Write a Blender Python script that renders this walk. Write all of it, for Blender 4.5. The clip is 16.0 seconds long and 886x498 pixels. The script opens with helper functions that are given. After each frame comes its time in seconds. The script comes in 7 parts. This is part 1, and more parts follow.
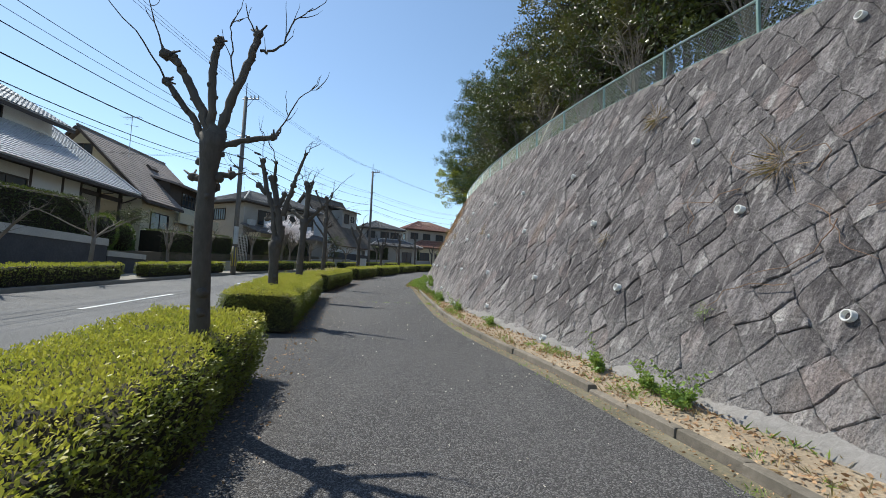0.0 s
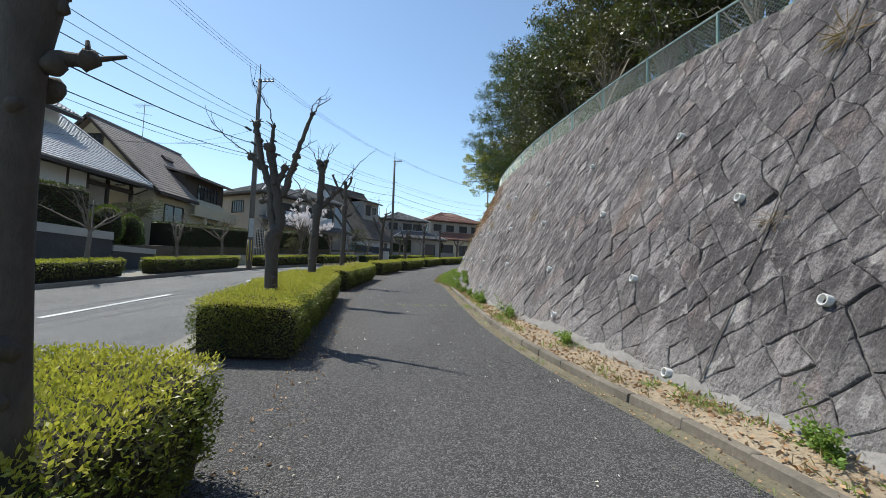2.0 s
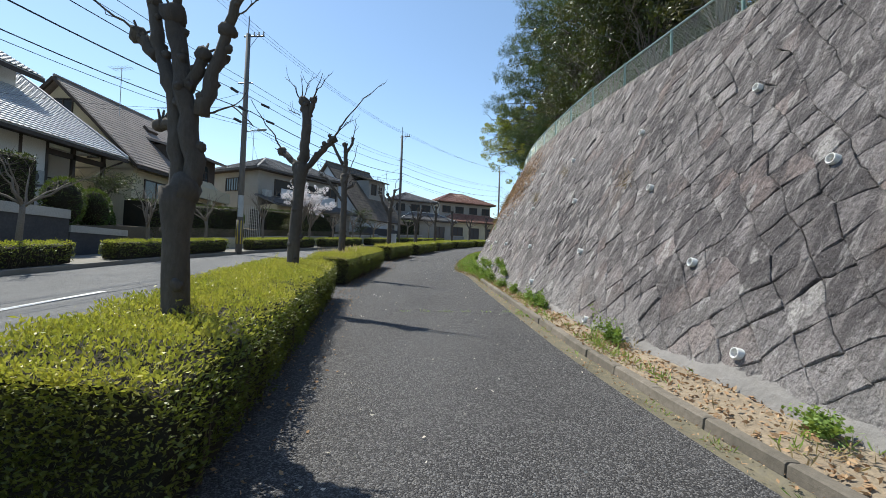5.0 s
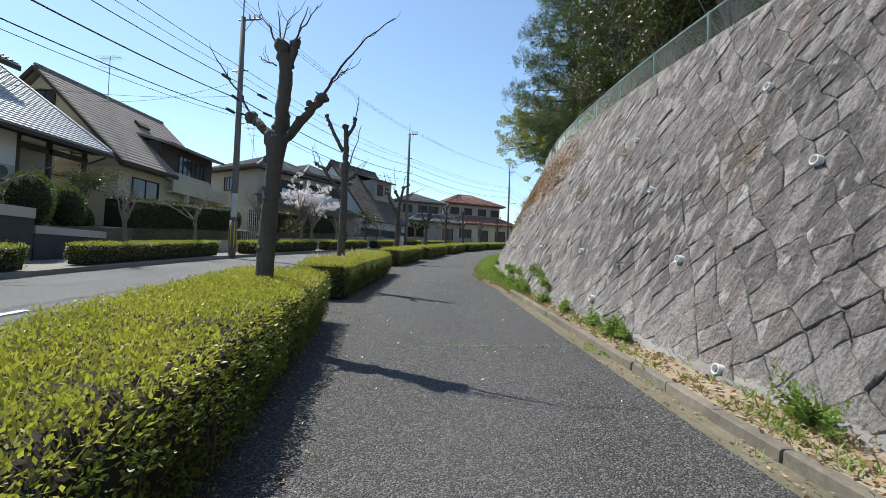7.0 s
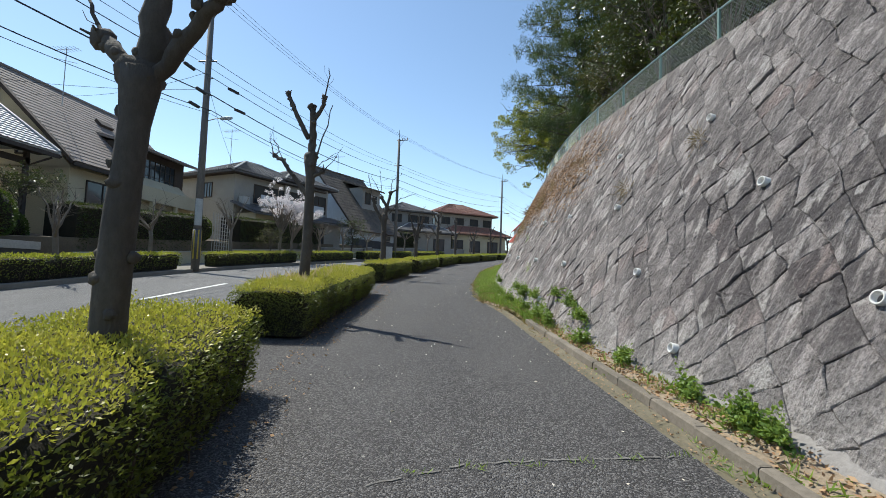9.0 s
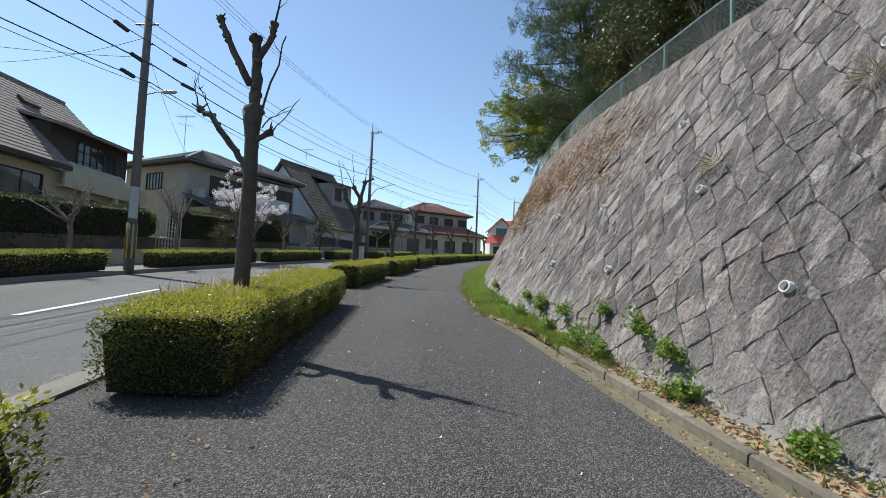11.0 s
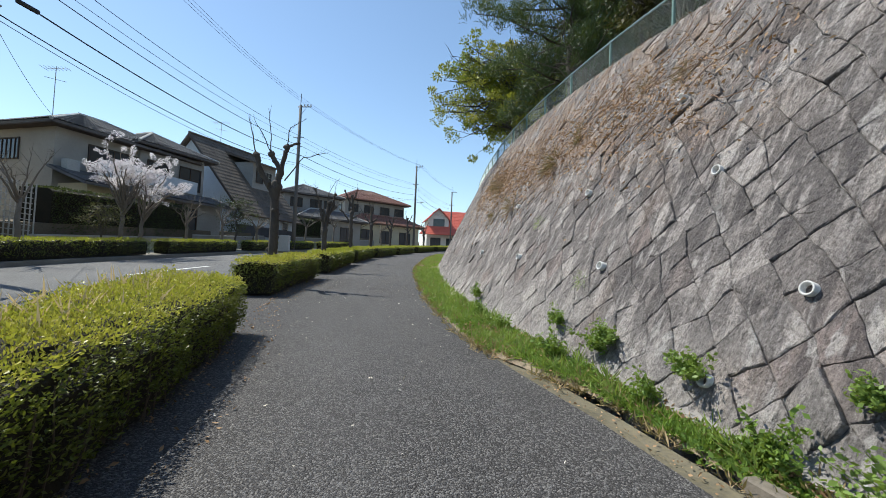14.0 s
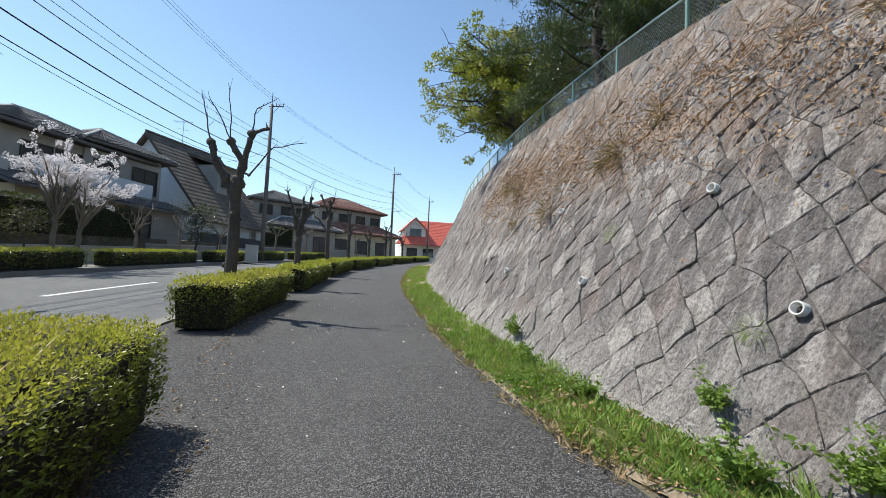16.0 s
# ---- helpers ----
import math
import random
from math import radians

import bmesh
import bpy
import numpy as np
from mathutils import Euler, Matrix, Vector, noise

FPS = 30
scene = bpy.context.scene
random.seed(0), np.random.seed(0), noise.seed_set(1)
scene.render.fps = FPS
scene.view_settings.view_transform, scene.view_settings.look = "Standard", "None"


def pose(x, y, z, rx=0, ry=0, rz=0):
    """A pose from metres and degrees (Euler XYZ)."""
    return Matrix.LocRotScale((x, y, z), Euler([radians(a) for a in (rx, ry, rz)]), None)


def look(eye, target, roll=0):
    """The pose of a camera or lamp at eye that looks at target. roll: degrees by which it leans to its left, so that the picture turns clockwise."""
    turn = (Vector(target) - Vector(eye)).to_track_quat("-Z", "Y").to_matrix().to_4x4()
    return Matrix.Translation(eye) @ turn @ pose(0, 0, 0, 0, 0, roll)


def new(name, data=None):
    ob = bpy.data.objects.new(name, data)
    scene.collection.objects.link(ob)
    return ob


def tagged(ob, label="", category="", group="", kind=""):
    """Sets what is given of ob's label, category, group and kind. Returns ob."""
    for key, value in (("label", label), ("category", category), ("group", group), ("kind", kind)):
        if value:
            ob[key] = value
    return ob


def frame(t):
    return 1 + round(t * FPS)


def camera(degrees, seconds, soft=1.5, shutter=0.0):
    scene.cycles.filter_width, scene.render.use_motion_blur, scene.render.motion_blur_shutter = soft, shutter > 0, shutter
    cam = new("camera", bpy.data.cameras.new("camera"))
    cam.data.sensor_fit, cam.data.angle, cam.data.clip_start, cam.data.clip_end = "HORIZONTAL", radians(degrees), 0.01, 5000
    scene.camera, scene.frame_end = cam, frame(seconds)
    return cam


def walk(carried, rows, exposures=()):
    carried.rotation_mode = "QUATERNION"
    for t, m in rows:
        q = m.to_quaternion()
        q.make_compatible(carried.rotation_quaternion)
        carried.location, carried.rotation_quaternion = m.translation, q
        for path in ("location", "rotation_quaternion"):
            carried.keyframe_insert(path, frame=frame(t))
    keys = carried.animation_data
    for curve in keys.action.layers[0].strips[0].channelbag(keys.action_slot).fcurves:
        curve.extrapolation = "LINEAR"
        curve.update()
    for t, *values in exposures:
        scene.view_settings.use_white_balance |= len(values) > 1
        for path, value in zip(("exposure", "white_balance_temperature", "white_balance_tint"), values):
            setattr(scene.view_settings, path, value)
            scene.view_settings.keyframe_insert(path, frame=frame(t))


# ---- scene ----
cam = camera(89.2, 16.0, 0.75)
METRES, EYE, TILT, LEAN, TURN = 20.0, 1.485, 0.0, 0.0, -0.8
EXPOSURES = [(0.0, 0.27, 6500, 4), (4.0, 0.29, 6500, 4), (6.4, 0.42, 6500, 4), (7.0, 0.42, 6500, 4), (7.6, 0.31, 6500, 4), (9.0, 0.29, 6500, 4), (11.5, 0.21, 6500, 4),
             (12.5, 0.21, 6500, 4), (13.5, 0.25, 6500, 4), (14.5, 0.35, 6500, 4), (16.0, 0.37, 6500, 4)]
ROWS = [
    (0.0, 0.0, 0.0, 0.0, -0.17, 4.91, -2.03),
    (0.5, -0.0071, 0.0313, 0.0026, 1.06, 4.8, -1.94),
    (1.0, -0.015, 0.061, 0.0055, 1.98, 4.74, -1.89),
    (1.5, -0.019, 0.0928, 0.0071, 2.33, 4.33, -1.84),
    (2.0, -0.0257, 0.1235, 0.0084, 2.58, 3.8, -1.78),
    (2.5, -0.03, 0.1552, 0.0093, 2.76, 3.37, -1.8),
    (3.0, -0.0376, 0.185, 0.0094, 2.95, 2.81, -1.83),
    (3.5, -0.044, 0.2144, 0.0101, 2.99, 2.23, -1.89),
    (4.0, -0.0511, 0.2457, 0.0122, 2.85, 1.38, -1.91),
    (6.5, -0.0872, 0.3922, 0.0213, 4.06, 1.95, -1.98),
    (7.0, -0.0922, 0.4228, 0.0221, 4.02, 1.87, -1.97),
    (7.5, -0.0945, 0.4538, 0.0247, 4.02, 1.96, -1.95),
    (8.0, -0.0966, 0.4849, 0.0265, 3.93, 2.28, -1.95),
    (8.5, -0.0994, 0.5164, 0.0292, 3.37, 2.7, -2.01),
    (9.0, -0.1063, 0.5467, 0.0322, 2.75, 3.23, -2.03),
    (11.5, -0.1358, 0.701, 0.0391, -2.33, 3.44, -2.32),
    (12.0, -0.1389, 0.7315, 0.0418, -3.87, 3.11, -2.37),
    (12.5, -0.1451, 0.7615, 0.0443, -5.5, 2.48, -2.36),
    (13.0, -0.1465, 0.795, 0.0459, -7.29, 2.22, -2.35),
    (13.5, -0.1529, 0.8262, 0.0471, -8.42, 2.31, -2.33),
    (14.0, -0.1545, 0.8579, 0.0481, -9.55, 2.58, -2.3),
    (14.5, -0.1596, 0.8895, 0.0491, -10.42, 3.02, -2.31),
    (15.0, -0.1621, 0.9201, 0.0517, -11.7, 3.46, -2.34),
    (15.5, -0.1646, 0.951, 0.0548, -12.4, 3.7, -2.38),
    (16.0, -0.1704, 0.9806, 0.0582, -12.98, 3.99, -2.38),
]
walk(cam, [(t, pose(0, 0, EYE, TILT, LEAN, TURN) @ pose(METRES * x, METRES * y, METRES * z, 90 + pitch, roll, yaw)) for t, x, y, z, yaw, pitch, roll in ROWS], EXPOSURES)

# ---- world and sun ----
SUN_WAY = Vector((0.59, -0.41, -1.0)).normalized()      # the way the light travels
world = bpy.data.worlds.new("sky")
scene.world = world
world.use_nodes = True
wn = world.node_tree
sky = wn.nodes.new("ShaderNodeTexSky")
sky.sky_type, sky.sun_disc = "NISHITA", False
sky.sun_elevation = math.asin(-SUN_WAY.z)
sky.sun_rotation = math.atan2(-SUN_WAY.x, -SUN_WAY.y)
sky.air_density, sky.dust_density, sky.ozone_density = 1.0, 0.2, 1.6
wn.nodes["Background"].inputs[1].default_value = 0.15
wn.links.new(sky.outputs[0], wn.nodes["Background"].inputs[0])
sun = new("sun", bpy.data.lights.new("sun", "SUN"))
sun.data.energy, sun.data.angle, sun.data.color = 5.0, radians(0.5), (1.0, 0.95, 0.88)
sun.matrix_world = look((0, 0, 60), Vector((0, 0, 60)) + SUN_WAY)


# ---- curves of the plan: y along the street, x across, z up ----
def curve(*pts):
    """A smooth function through (y, value) pairs, straight beyond its ends."""
    ys = [p[0] for p in pts]
    vs = [p[1] for p in pts]
    n = len(pts)
    sl = [(vs[i + 1] - vs[i]) / (ys[i + 1] - ys[i]) for i in range(n - 1)]
    m = [sl[0]] + [(sl[i - 1] + sl[i]) / 2 for i in range(1, n - 1)] + [sl[-1]]

    def f(y):
        if y <= ys[0]:
            return vs[0] + m[0] * (y - ys[0])
        if y >= ys[-1]:
            return vs[-1] + m[-1] * (y - ys[-1])
        i = next(k for k in range(n - 1) if y <= ys[k + 1])
        d = ys[i + 1] - ys[i]
        u = (y - ys[i]) / d
        return ((2 * u**3 - 3 * u**2 + 1) * vs[i] + (u**3 - 2 * u**2 + u) * d * m[i]
                + (3 * u**2 - 2 * u**3) * vs[i + 1] + (u**3 - u**2) * d * m[i + 1])
    return f


G = curve((-60, -3.6), (-20, -1.3), (0, 0), (8.3, 0.6), (20.7, 1.36), (60, 3.75), (110, 6.6), (140, 7.6), (200, 8.0), (260, 8.0))
WALL = curve((-30, 12.0), (-10, 6.6), (0, 3.85), (5, 2.45), (7, 1.9), (9.3, 1.27), (12, 0.68), (15, 0.18), (18.5, -0.3), (22, -0.55),
             (25, -0.65), (28, -0.55), (32, -0.2), (36, 0.4), (40, 1.1), (48, 2.8), (60, 6.0), (80, 12.5))
PATH_EDGE = curve((-30, 10.6), (0, 2.75), (4, 1.72), (6, 1.2), (8.5, 0.43), (11, -0.08), (13.5, -0.4), (16.3, -0.72), (20, -1.1), (23, -1.35),
               (26.6, -1.35), (30, -1.1), (35.5, -0.6), (45.5, 1.1), (52, 2.4), (62, 4.9), (80, 10.6))


def PATH_R(y):
    """The asphalt's edge towards the wall; it laps over the gutter as far as the edging runs."""
    return PATH_EDGE(y) + 0.13 * min(1.0, max(0.0, (22.5 - y) / 2.0))


HEDGE_R = curve((-30, 4.5), (0, -1.0), (5.2, -1.87), (8, -2.36), (13.15, -3.34), (15, -3.7), (17.3, -3.97), (22.3, -4.17), (27.1, -4.5), (31.2, -4.05),
                (38, -3.3), (45, -2.3), (52, -0.6), (62, 2.2), (80, 8.4))
KERB = curve((-30, 2.6), (0, -2.75), (7.5, -3.85), (14, -5.15), (19, -5.5), (27, -5.75), (31.2, -5.3), (38, -4.6), (45, -3.6), (52, -1.9), (62, 0.9), (80, 7.0))
LINE = curve((-30, -7.0), (0, -7.6), (11, -8.45), (16, -8.9), (22, -9.4), (28, -9.7), (38, -8.3), (50, -5.9), (62, -3.0), (80, 2.6))
FAR = curve((-30, -12.2), (0, -12.8), (14, -13.2), (22, -13.7), (28, -13.8), (34, -13.3), (40, -12.2), (50, -10.0), (62, -6.6), (80, 0.5))
BATTER, WALL_H, STRIP = 0.48, 4.65, 0.10


def wall_at(y, h, n=0.0):
    """A point of the wall's face h above its foot, n out of it."""
    k = math.hypot(1, BATTER)
    return Vector((WALL(y) + BATTER * h - n / k, y, G(y) + STRIP + h + n * BATTER / k))


# ---- building helpers ----
def mesh_from(name, verts, faces, material=None, smooth=False):
    me = bpy.data.meshes.new(name)
    me.from_pydata([tuple(v) for v in verts], [], faces)
    me.update()
    if material:
        me.materials.append(material)
    if smooth:
        me.polygons.foreach_set("use_smooth", [True] * len(me.polygons))
    return me


class Geo:
    """Gathers vertices and faces for one mesh."""

    def __init__(self):
        self.v, self.f = [], []

    def add(self, verts, faces):
        b = len(self.v)
        self.v += [Vector(p) for p in verts]
        self.f += [tuple(b + i for i in q) for q in faces]
        return self

    def box(self, x0, y0, z0, x1, y1, z1, m=None):
        vs = [Vector((x, y, z)) for z in (z0, z1) for y in (y0, y1) for x in (x0, x1)]
        if m is not None:
            vs = [m @ v for v in vs]
        return self.add(vs, [(0, 2, 3, 1), (4, 5, 7, 6), (0, 1, 5, 4), (2, 6, 7, 3), (0, 4, 6, 2), (1, 3, 7, 5)])

    def tube(self, pts, radii, sides=8, cap=True):
        pts = [Vector(p) for p in pts]
        n = len(pts)
        if not hasattr(radii, "__len__"):
            radii = [radii] * n
        rings, ref = [], None
        for i, p in enumerate(pts):
            d = (pts[min(i + 1, n - 1)] - pts[max(i - 1, 0)])
            d = d.normalized() if d.length > 1e-9 else Vector((0, 0, 1))
            if ref is None:
                ref = d.orthogonal().normalized()
            ref = (ref - d * ref.dot(d))
            ref = ref.normalized() if ref.length > 1e-6 else d.orthogonal().normalized()
            q = d.cross(ref)
            rings.append([p + (ref * math.cos(2 * math.pi * k / sides) + q * math.sin(2 * math.pi * k / sides)) * radii[i] for k in range(sides)])
        vs = [v for r in rings for v in r]
        fs = [(i * sides + k, i * sides + (k + 1) % sides, (i + 1) * sides + (k + 1) % sides, (i + 1) * sides + k) for i in range(n - 1) for k in range(sides)]
        if cap:
            fs += [tuple(range(sides))[::-1], tuple((n - 1) * sides + k for k in range(sides))]
        return self.add(vs, fs)

    def ribbon(self, ys, section):
        """Sweeps a section along the street: section(y) gives its points in order."""
        rows = [[Vector(p) for p in section(y)] for y in ys]
        w = len(rows[0])
        self.add([p for r in rows for p in r], [(i * w + k, i * w + k + 1, (i + 1) * w + k + 1, (i + 1) * w + k) for i in range(len(rows) - 1) for k in range(w - 1)])
        return self

    def prism(self, poly, axis, a, b):
        """A polygon of (u, v) pushed along an axis: 'x' takes (y, z), 'y' (x, z), 'z' (x, y)."""
        def place(u, v, w):
            return {"x": (w, u, v), "y": (u, w, v), "z": (u, v, w)}[axis]
        n = len(poly)
        return self.add([place(u, v, w) for w in (a, b) for u, v in poly],
                        [tuple(range(n))[::-1], tuple(range(n, 2 * n))] + [(k, (k + 1) % n, n + (k + 1) % n, n + k) for k in range(n)])


def moved(geo, m):
    geo.v = [m @ v for v in geo.v]
    return geo


def put(name, geo, material, parent=None, label="", smooth=False, fix=True):
    """Links a Geo as one mesh object, under a thing or under a part."""
    me = mesh_from(name, geo.v, geo.f, material, smooth)
    if fix:
        bm = bmesh.new()
        bm.from_mesh(me)
        bmesh.ops.recalc_face_normals(bm, faces=bm.faces)
        bm.to_mesh(me)
        bm.free()
    ob = new(name, me)
    if parent is not None:
        ob.parent = parent
        ob.matrix_parent_inverse = parent.matrix_basis.inverted()
    if label:
        tagged(ob, label)
    return ob


def thing(name, at, label, category, group="", kind=""):
    ob = new(name)
    ob.empty_display_size = 0.2
    ob.matrix_basis = Matrix.Translation(at)
    return tagged(ob, label, category, group, kind)


def steps(a, b, d):
    n = max(1, round((b - a) / d))
    return [a + (b - a) * i / n for i in range(n + 1)]


# ---- materials ----
def nodes_of(name):
    m = bpy.data.materials.new(name)
    m.use_nodes = True
    nt = m.node_tree
    return m, nt, nt.nodes["Principled BSDF"]


def mixer(nt, fac, a, b, blend="MIX"):
    """A colour mix; fac, a and b are sockets or values."""
    mx = nt.nodes.new("ShaderNodeMix")
    mx.data_type, mx.blend_type = "RGBA", blend
    for k, v in ((0, fac), (6, a), (7, b)):
        if hasattr(v, "is_output"):
            nt.links.new(v, mx.inputs[k])
        elif k == 0:
            mx.inputs[0].default_value = v
        else:
            mx.inputs[k].default_value = (*v, 1) if len(v) == 3 else v
    return mx.outputs[2]


def ramp(nt, src, lo, hi):
    r = nt.nodes.new("ShaderNodeMapRange")
    r.inputs[1].default_value, r.inputs[2].default_value = lo, hi
    nt.links.new(src, r.inputs[0])
    return r.outputs[0]


def noise_tex(nt, scale, detail=4.0, rough=0.6, stretch=None, kind="noise"):
    tc = nt.nodes.new("ShaderNodeTexCoord")
    src = tc.outputs["Object"]
    if stretch:
        mp = nt.nodes.new("ShaderNodeMapping")
        mp.inputs["Scale"].default_value = stretch
        nt.links.new(src, mp.inputs[0])
        src = mp.outputs[0]
    t = nt.nodes.new("ShaderNodeTexNoise" if kind == "noise" else "ShaderNodeTexVoronoi")
    t.inputs["Scale"].default_value = scale
    if kind == "noise":
        t.inputs["Detail"].default_value, t.inputs["Roughness"].default_value = detail, rough
    nt.links.new(src, t.inputs["Vector"])
    return t.outputs[0]


def surface(name, c1, c2, big=0.6, fine=25.0, rough=0.85, bump=0.3, depth=0.01, c3=None, vary=0.0, island=0.0, metal=0.0, spec=0.4, stretch=None, fine_mix=0.35):
    """A plain procedural surface: two colours by large blotches, finer grain, relief, and a shift from piece to piece."""
    m, nt, b = nodes_of(name)
    f1 = ramp(nt, noise_tex(nt, big, 5, 0.6, stretch), 0.35, 0.65)
    f2 = noise_tex(nt, fine, 5, 0.7, stretch)
    col = mixer(nt, f1, c1, c2)
    dark = tuple(c * 0.45 for c in c1)
    col = mixer(nt, mixer_value(nt, ramp(nt, f2, 0.62, 0.4), fine_mix), col, c3 or dark)
    if vary or island:
        if vary:
            src = nt.nodes.new("ShaderNodeObjectInfo").outputs["Random"]
        else:
            src = nt.nodes.new("ShaderNodeNewGeometry").outputs["Random Per Island"]
        amount = vary or island
        hs = nt.nodes.new("ShaderNodeHueSaturation")
        r = nt.nodes.new("ShaderNodeMapRange")
        r.inputs[3].default_value, r.inputs[4].default_value = 1 - amount, 1 + amount
        nt.links.new(src, r.inputs[0])
        nt.links.new(r.outputs[0], hs.inputs["Value"])
        nt.links.new(col, hs.inputs["Color"])
        col = hs.outputs[0]
    nt.links.new(col, b.inputs["Base Color"])
    b.inputs["Roughness"].default_value, b.inputs["Metallic"].default_value = rough, metal
    b.inputs["Specular IOR Level"].default_value = spec
    if bump:
        bp = nt.nodes.new("ShaderNodeBump")
        bp.inputs["Strength"].default_value, bp.inputs["Distance"].default_value = bump, depth
        nt.links.new(f2, bp.inputs["Height"])
        nt.links.new(bp.outputs[0], b.inputs["Normal"])
    return m


def mixer_value(nt, src, k):
    mt = nt.nodes.new("ShaderNodeMath")
    mt.operation = "MULTIPLY"
    mt.inputs[1].default_value = k
    nt.links.new(src, mt.inputs[0])
    return mt.outputs[0]


def leafy(name, c1, c2, c3, glow=0.3, rough=0.45, big=1.2, through_col=(0.30, 0.38, 0.03)):
    """Leaves: three colours from leaf to leaf and from patch to patch, some light let through."""
    m, nt, b = nodes_of(name)
    rnd = nt.nodes.new("ShaderNodeNewGeometry").outputs["Random Per Island"]
    patch = ramp(nt, noise_tex(nt, big, 3, 0.6), 0.35, 0.65)
    col = mixer(nt, ramp(nt, rnd, 0.0, 0.8), c1, c2)
    col = mixer(nt, mixer_value(nt, patch, 0.6), col, c3)
    nt.links.new(col, b.inputs["Base Color"])
    b.inputs["Roughness"].default_value = rough
    b.inputs["Specular IOR Level"].default_value = 0.35
    tr = nt.nodes.new("ShaderNodeBsdfTranslucent")
    nt.links.new(mixer(nt, 0.5, col, through_col), tr.inputs[0])
    mx = nt.nodes.new("ShaderNodeMixShader")
    mx.inputs[0].default_value = glow
    nt.links.new(b.outputs[0], mx.inputs[1])
    nt.links.new(tr.outputs[0], mx.inputs[2])
    nt.links.new(mx.outputs[0], nt.nodes["Material Output"].inputs[0])
    return m


def asphalt(name, c1, c2, stone, size, share):
    """Worn open asphalt: dark binder in broad patches, chippings of mixed greys, pale polished ones here and there."""
    m, nt, b = nodes_of(name)
    tc = nt.nodes.new("ShaderNodeTexCoord")
    chips = nt.nodes.new("ShaderNodeTexVoronoi")
    chips.inputs["Scale"].default_value = size
    nt.links.new(tc.outputs["Object"], chips.inputs["Vector"])
    tone = nt.nodes.new("ShaderNodeSeparateColor")
    nt.links.new(chips.outputs["Color"], tone.inputs[0])
    wear = ramp(nt, noise_tex(nt, 0.55, 5, 0.62, (1.0, 0.45, 1.0)), 0.36, 0.66)
    col = mixer(nt, wear, c1, c2)
    col = mixer(nt, mixer_value(nt, ramp(nt, noise_tex(nt, 140, 3, 0.7), 0.6, 0.4), 0.6), col, tuple(0.3 * c for c in c1))
    col = mixer(nt, mixer_value(nt, ramp(nt, tone.outputs[0], share, 1.0), 0.75), col, stone)
    col = mixer(nt, mixer_value(nt, ramp(nt, noise_tex(nt, 4.0, 4, 0.6), 0.60, 0.75), 0.25), col, tuple(2.6 * c for c in c1))
    nt.links.new(col, b.inputs["Base Color"])
    b.inputs["Roughness"].default_value, b.inputs["Specular IOR Level"].default_value = 0.88, 0.3
    bp = nt.nodes.new("ShaderNodeBump")
    bp.inputs["Strength"].default_value, bp.inputs["Distance"].default_value, bp.invert = 1.0, 0.012, True
    nt.links.new(chips.outputs["Distance"], bp.inputs["Height"])
    nt.links.new(bp.outputs[0], b.inputs["Normal"])
    return m


M_ASPHALT = asphalt("path_asphalt", (0.057, 0.0535, 0.0545), (0.095, 0.09, 0.09), (0.24, 0.23, 0.225), 95, 0.5)
M_ROAD = asphalt("road_asphalt", (0.165, 0.163, 0.163), (0.22, 0.217, 0.215), (0.29, 0.286, 0.28), 100, 0.6)
M_PAINT = surface("road_paint", (0.72, 0.72, 0.70), (0.6, 0.6, 0.58), 1.5, 30, 0.8, 0.2, 0.003, c3=(0.3, 0.3, 0.3))
M_CONCRETE = surface("concrete", (0.25, 0.235, 0.205), (0.18, 0.165, 0.145), 0.9, 18, 0.9, 0.5, 0.006, c3=(0.14, 0.13, 0.11))
M_EARTH = surface("earth_litter", (0.40, 0.32, 0.225), (0.28, 0.22, 0.155), 1.4, 22, 0.95, 1.0, 0.02, c3=(0.12, 0.09, 0.06))
M_SOIL = surface("ground_soil", (0.17, 0.14, 0.10), (0.11, 0.09, 0.065), 0.8, 15, 0.95, 0.8, 0.02)
M_MORTAR = surface("wall_joint", (0.10, 0.093, 0.09), (0.26, 0.245, 0.235), 1.6, 14, 0.95, 0.6, 0.02, c3=(0.05, 0.047, 0.044))
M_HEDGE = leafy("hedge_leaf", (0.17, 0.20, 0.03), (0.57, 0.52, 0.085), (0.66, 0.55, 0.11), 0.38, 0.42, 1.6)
# Near-black filler core: shade between the leaves is put into its colour.
M_HEDGE_CORE = surface("hedge_inner_shade", (0.02, 0.018, 0.010), (0.03, 0.024, 0.014), 3, 40, 0.95, 0.8, 0.02)
M_BARK = surface("bark", (0.07, 0.06, 0.052), (0.115, 0.10, 0.085), 2.5, 22, 0.92, 0.9, 0.02, c3=(0.035, 0.03, 0.026), stretch=(1, 1, 0.45))

# ---- ground, road, path ----
YS = steps(-24, 120, 1.5)
g = Geo()
gx = [-1500, -400, -120, -60, -30, -16, -13, -9, -5, -1, 3, 8, 14, 20, 40, 90, 400, 1500]
gy = [-1500, -400, -100, -60] + steps(-40, 130, 5) + [160, 200, 260, 400, 800, 1800]
rows = len(gx)
g.add([(x, y, G(y) - 0.32) for y in gy for x in gx], [(j * rows + i, j * rows + i + 1, (j + 1) * rows + i + 1, (j + 1) * rows + i) for j in range(len(gy) - 1) for i in range(rows - 1)])
tagged(put("ground", g, M_SOIL), "bare brown soil running out under the street", "ground", kind="structure")

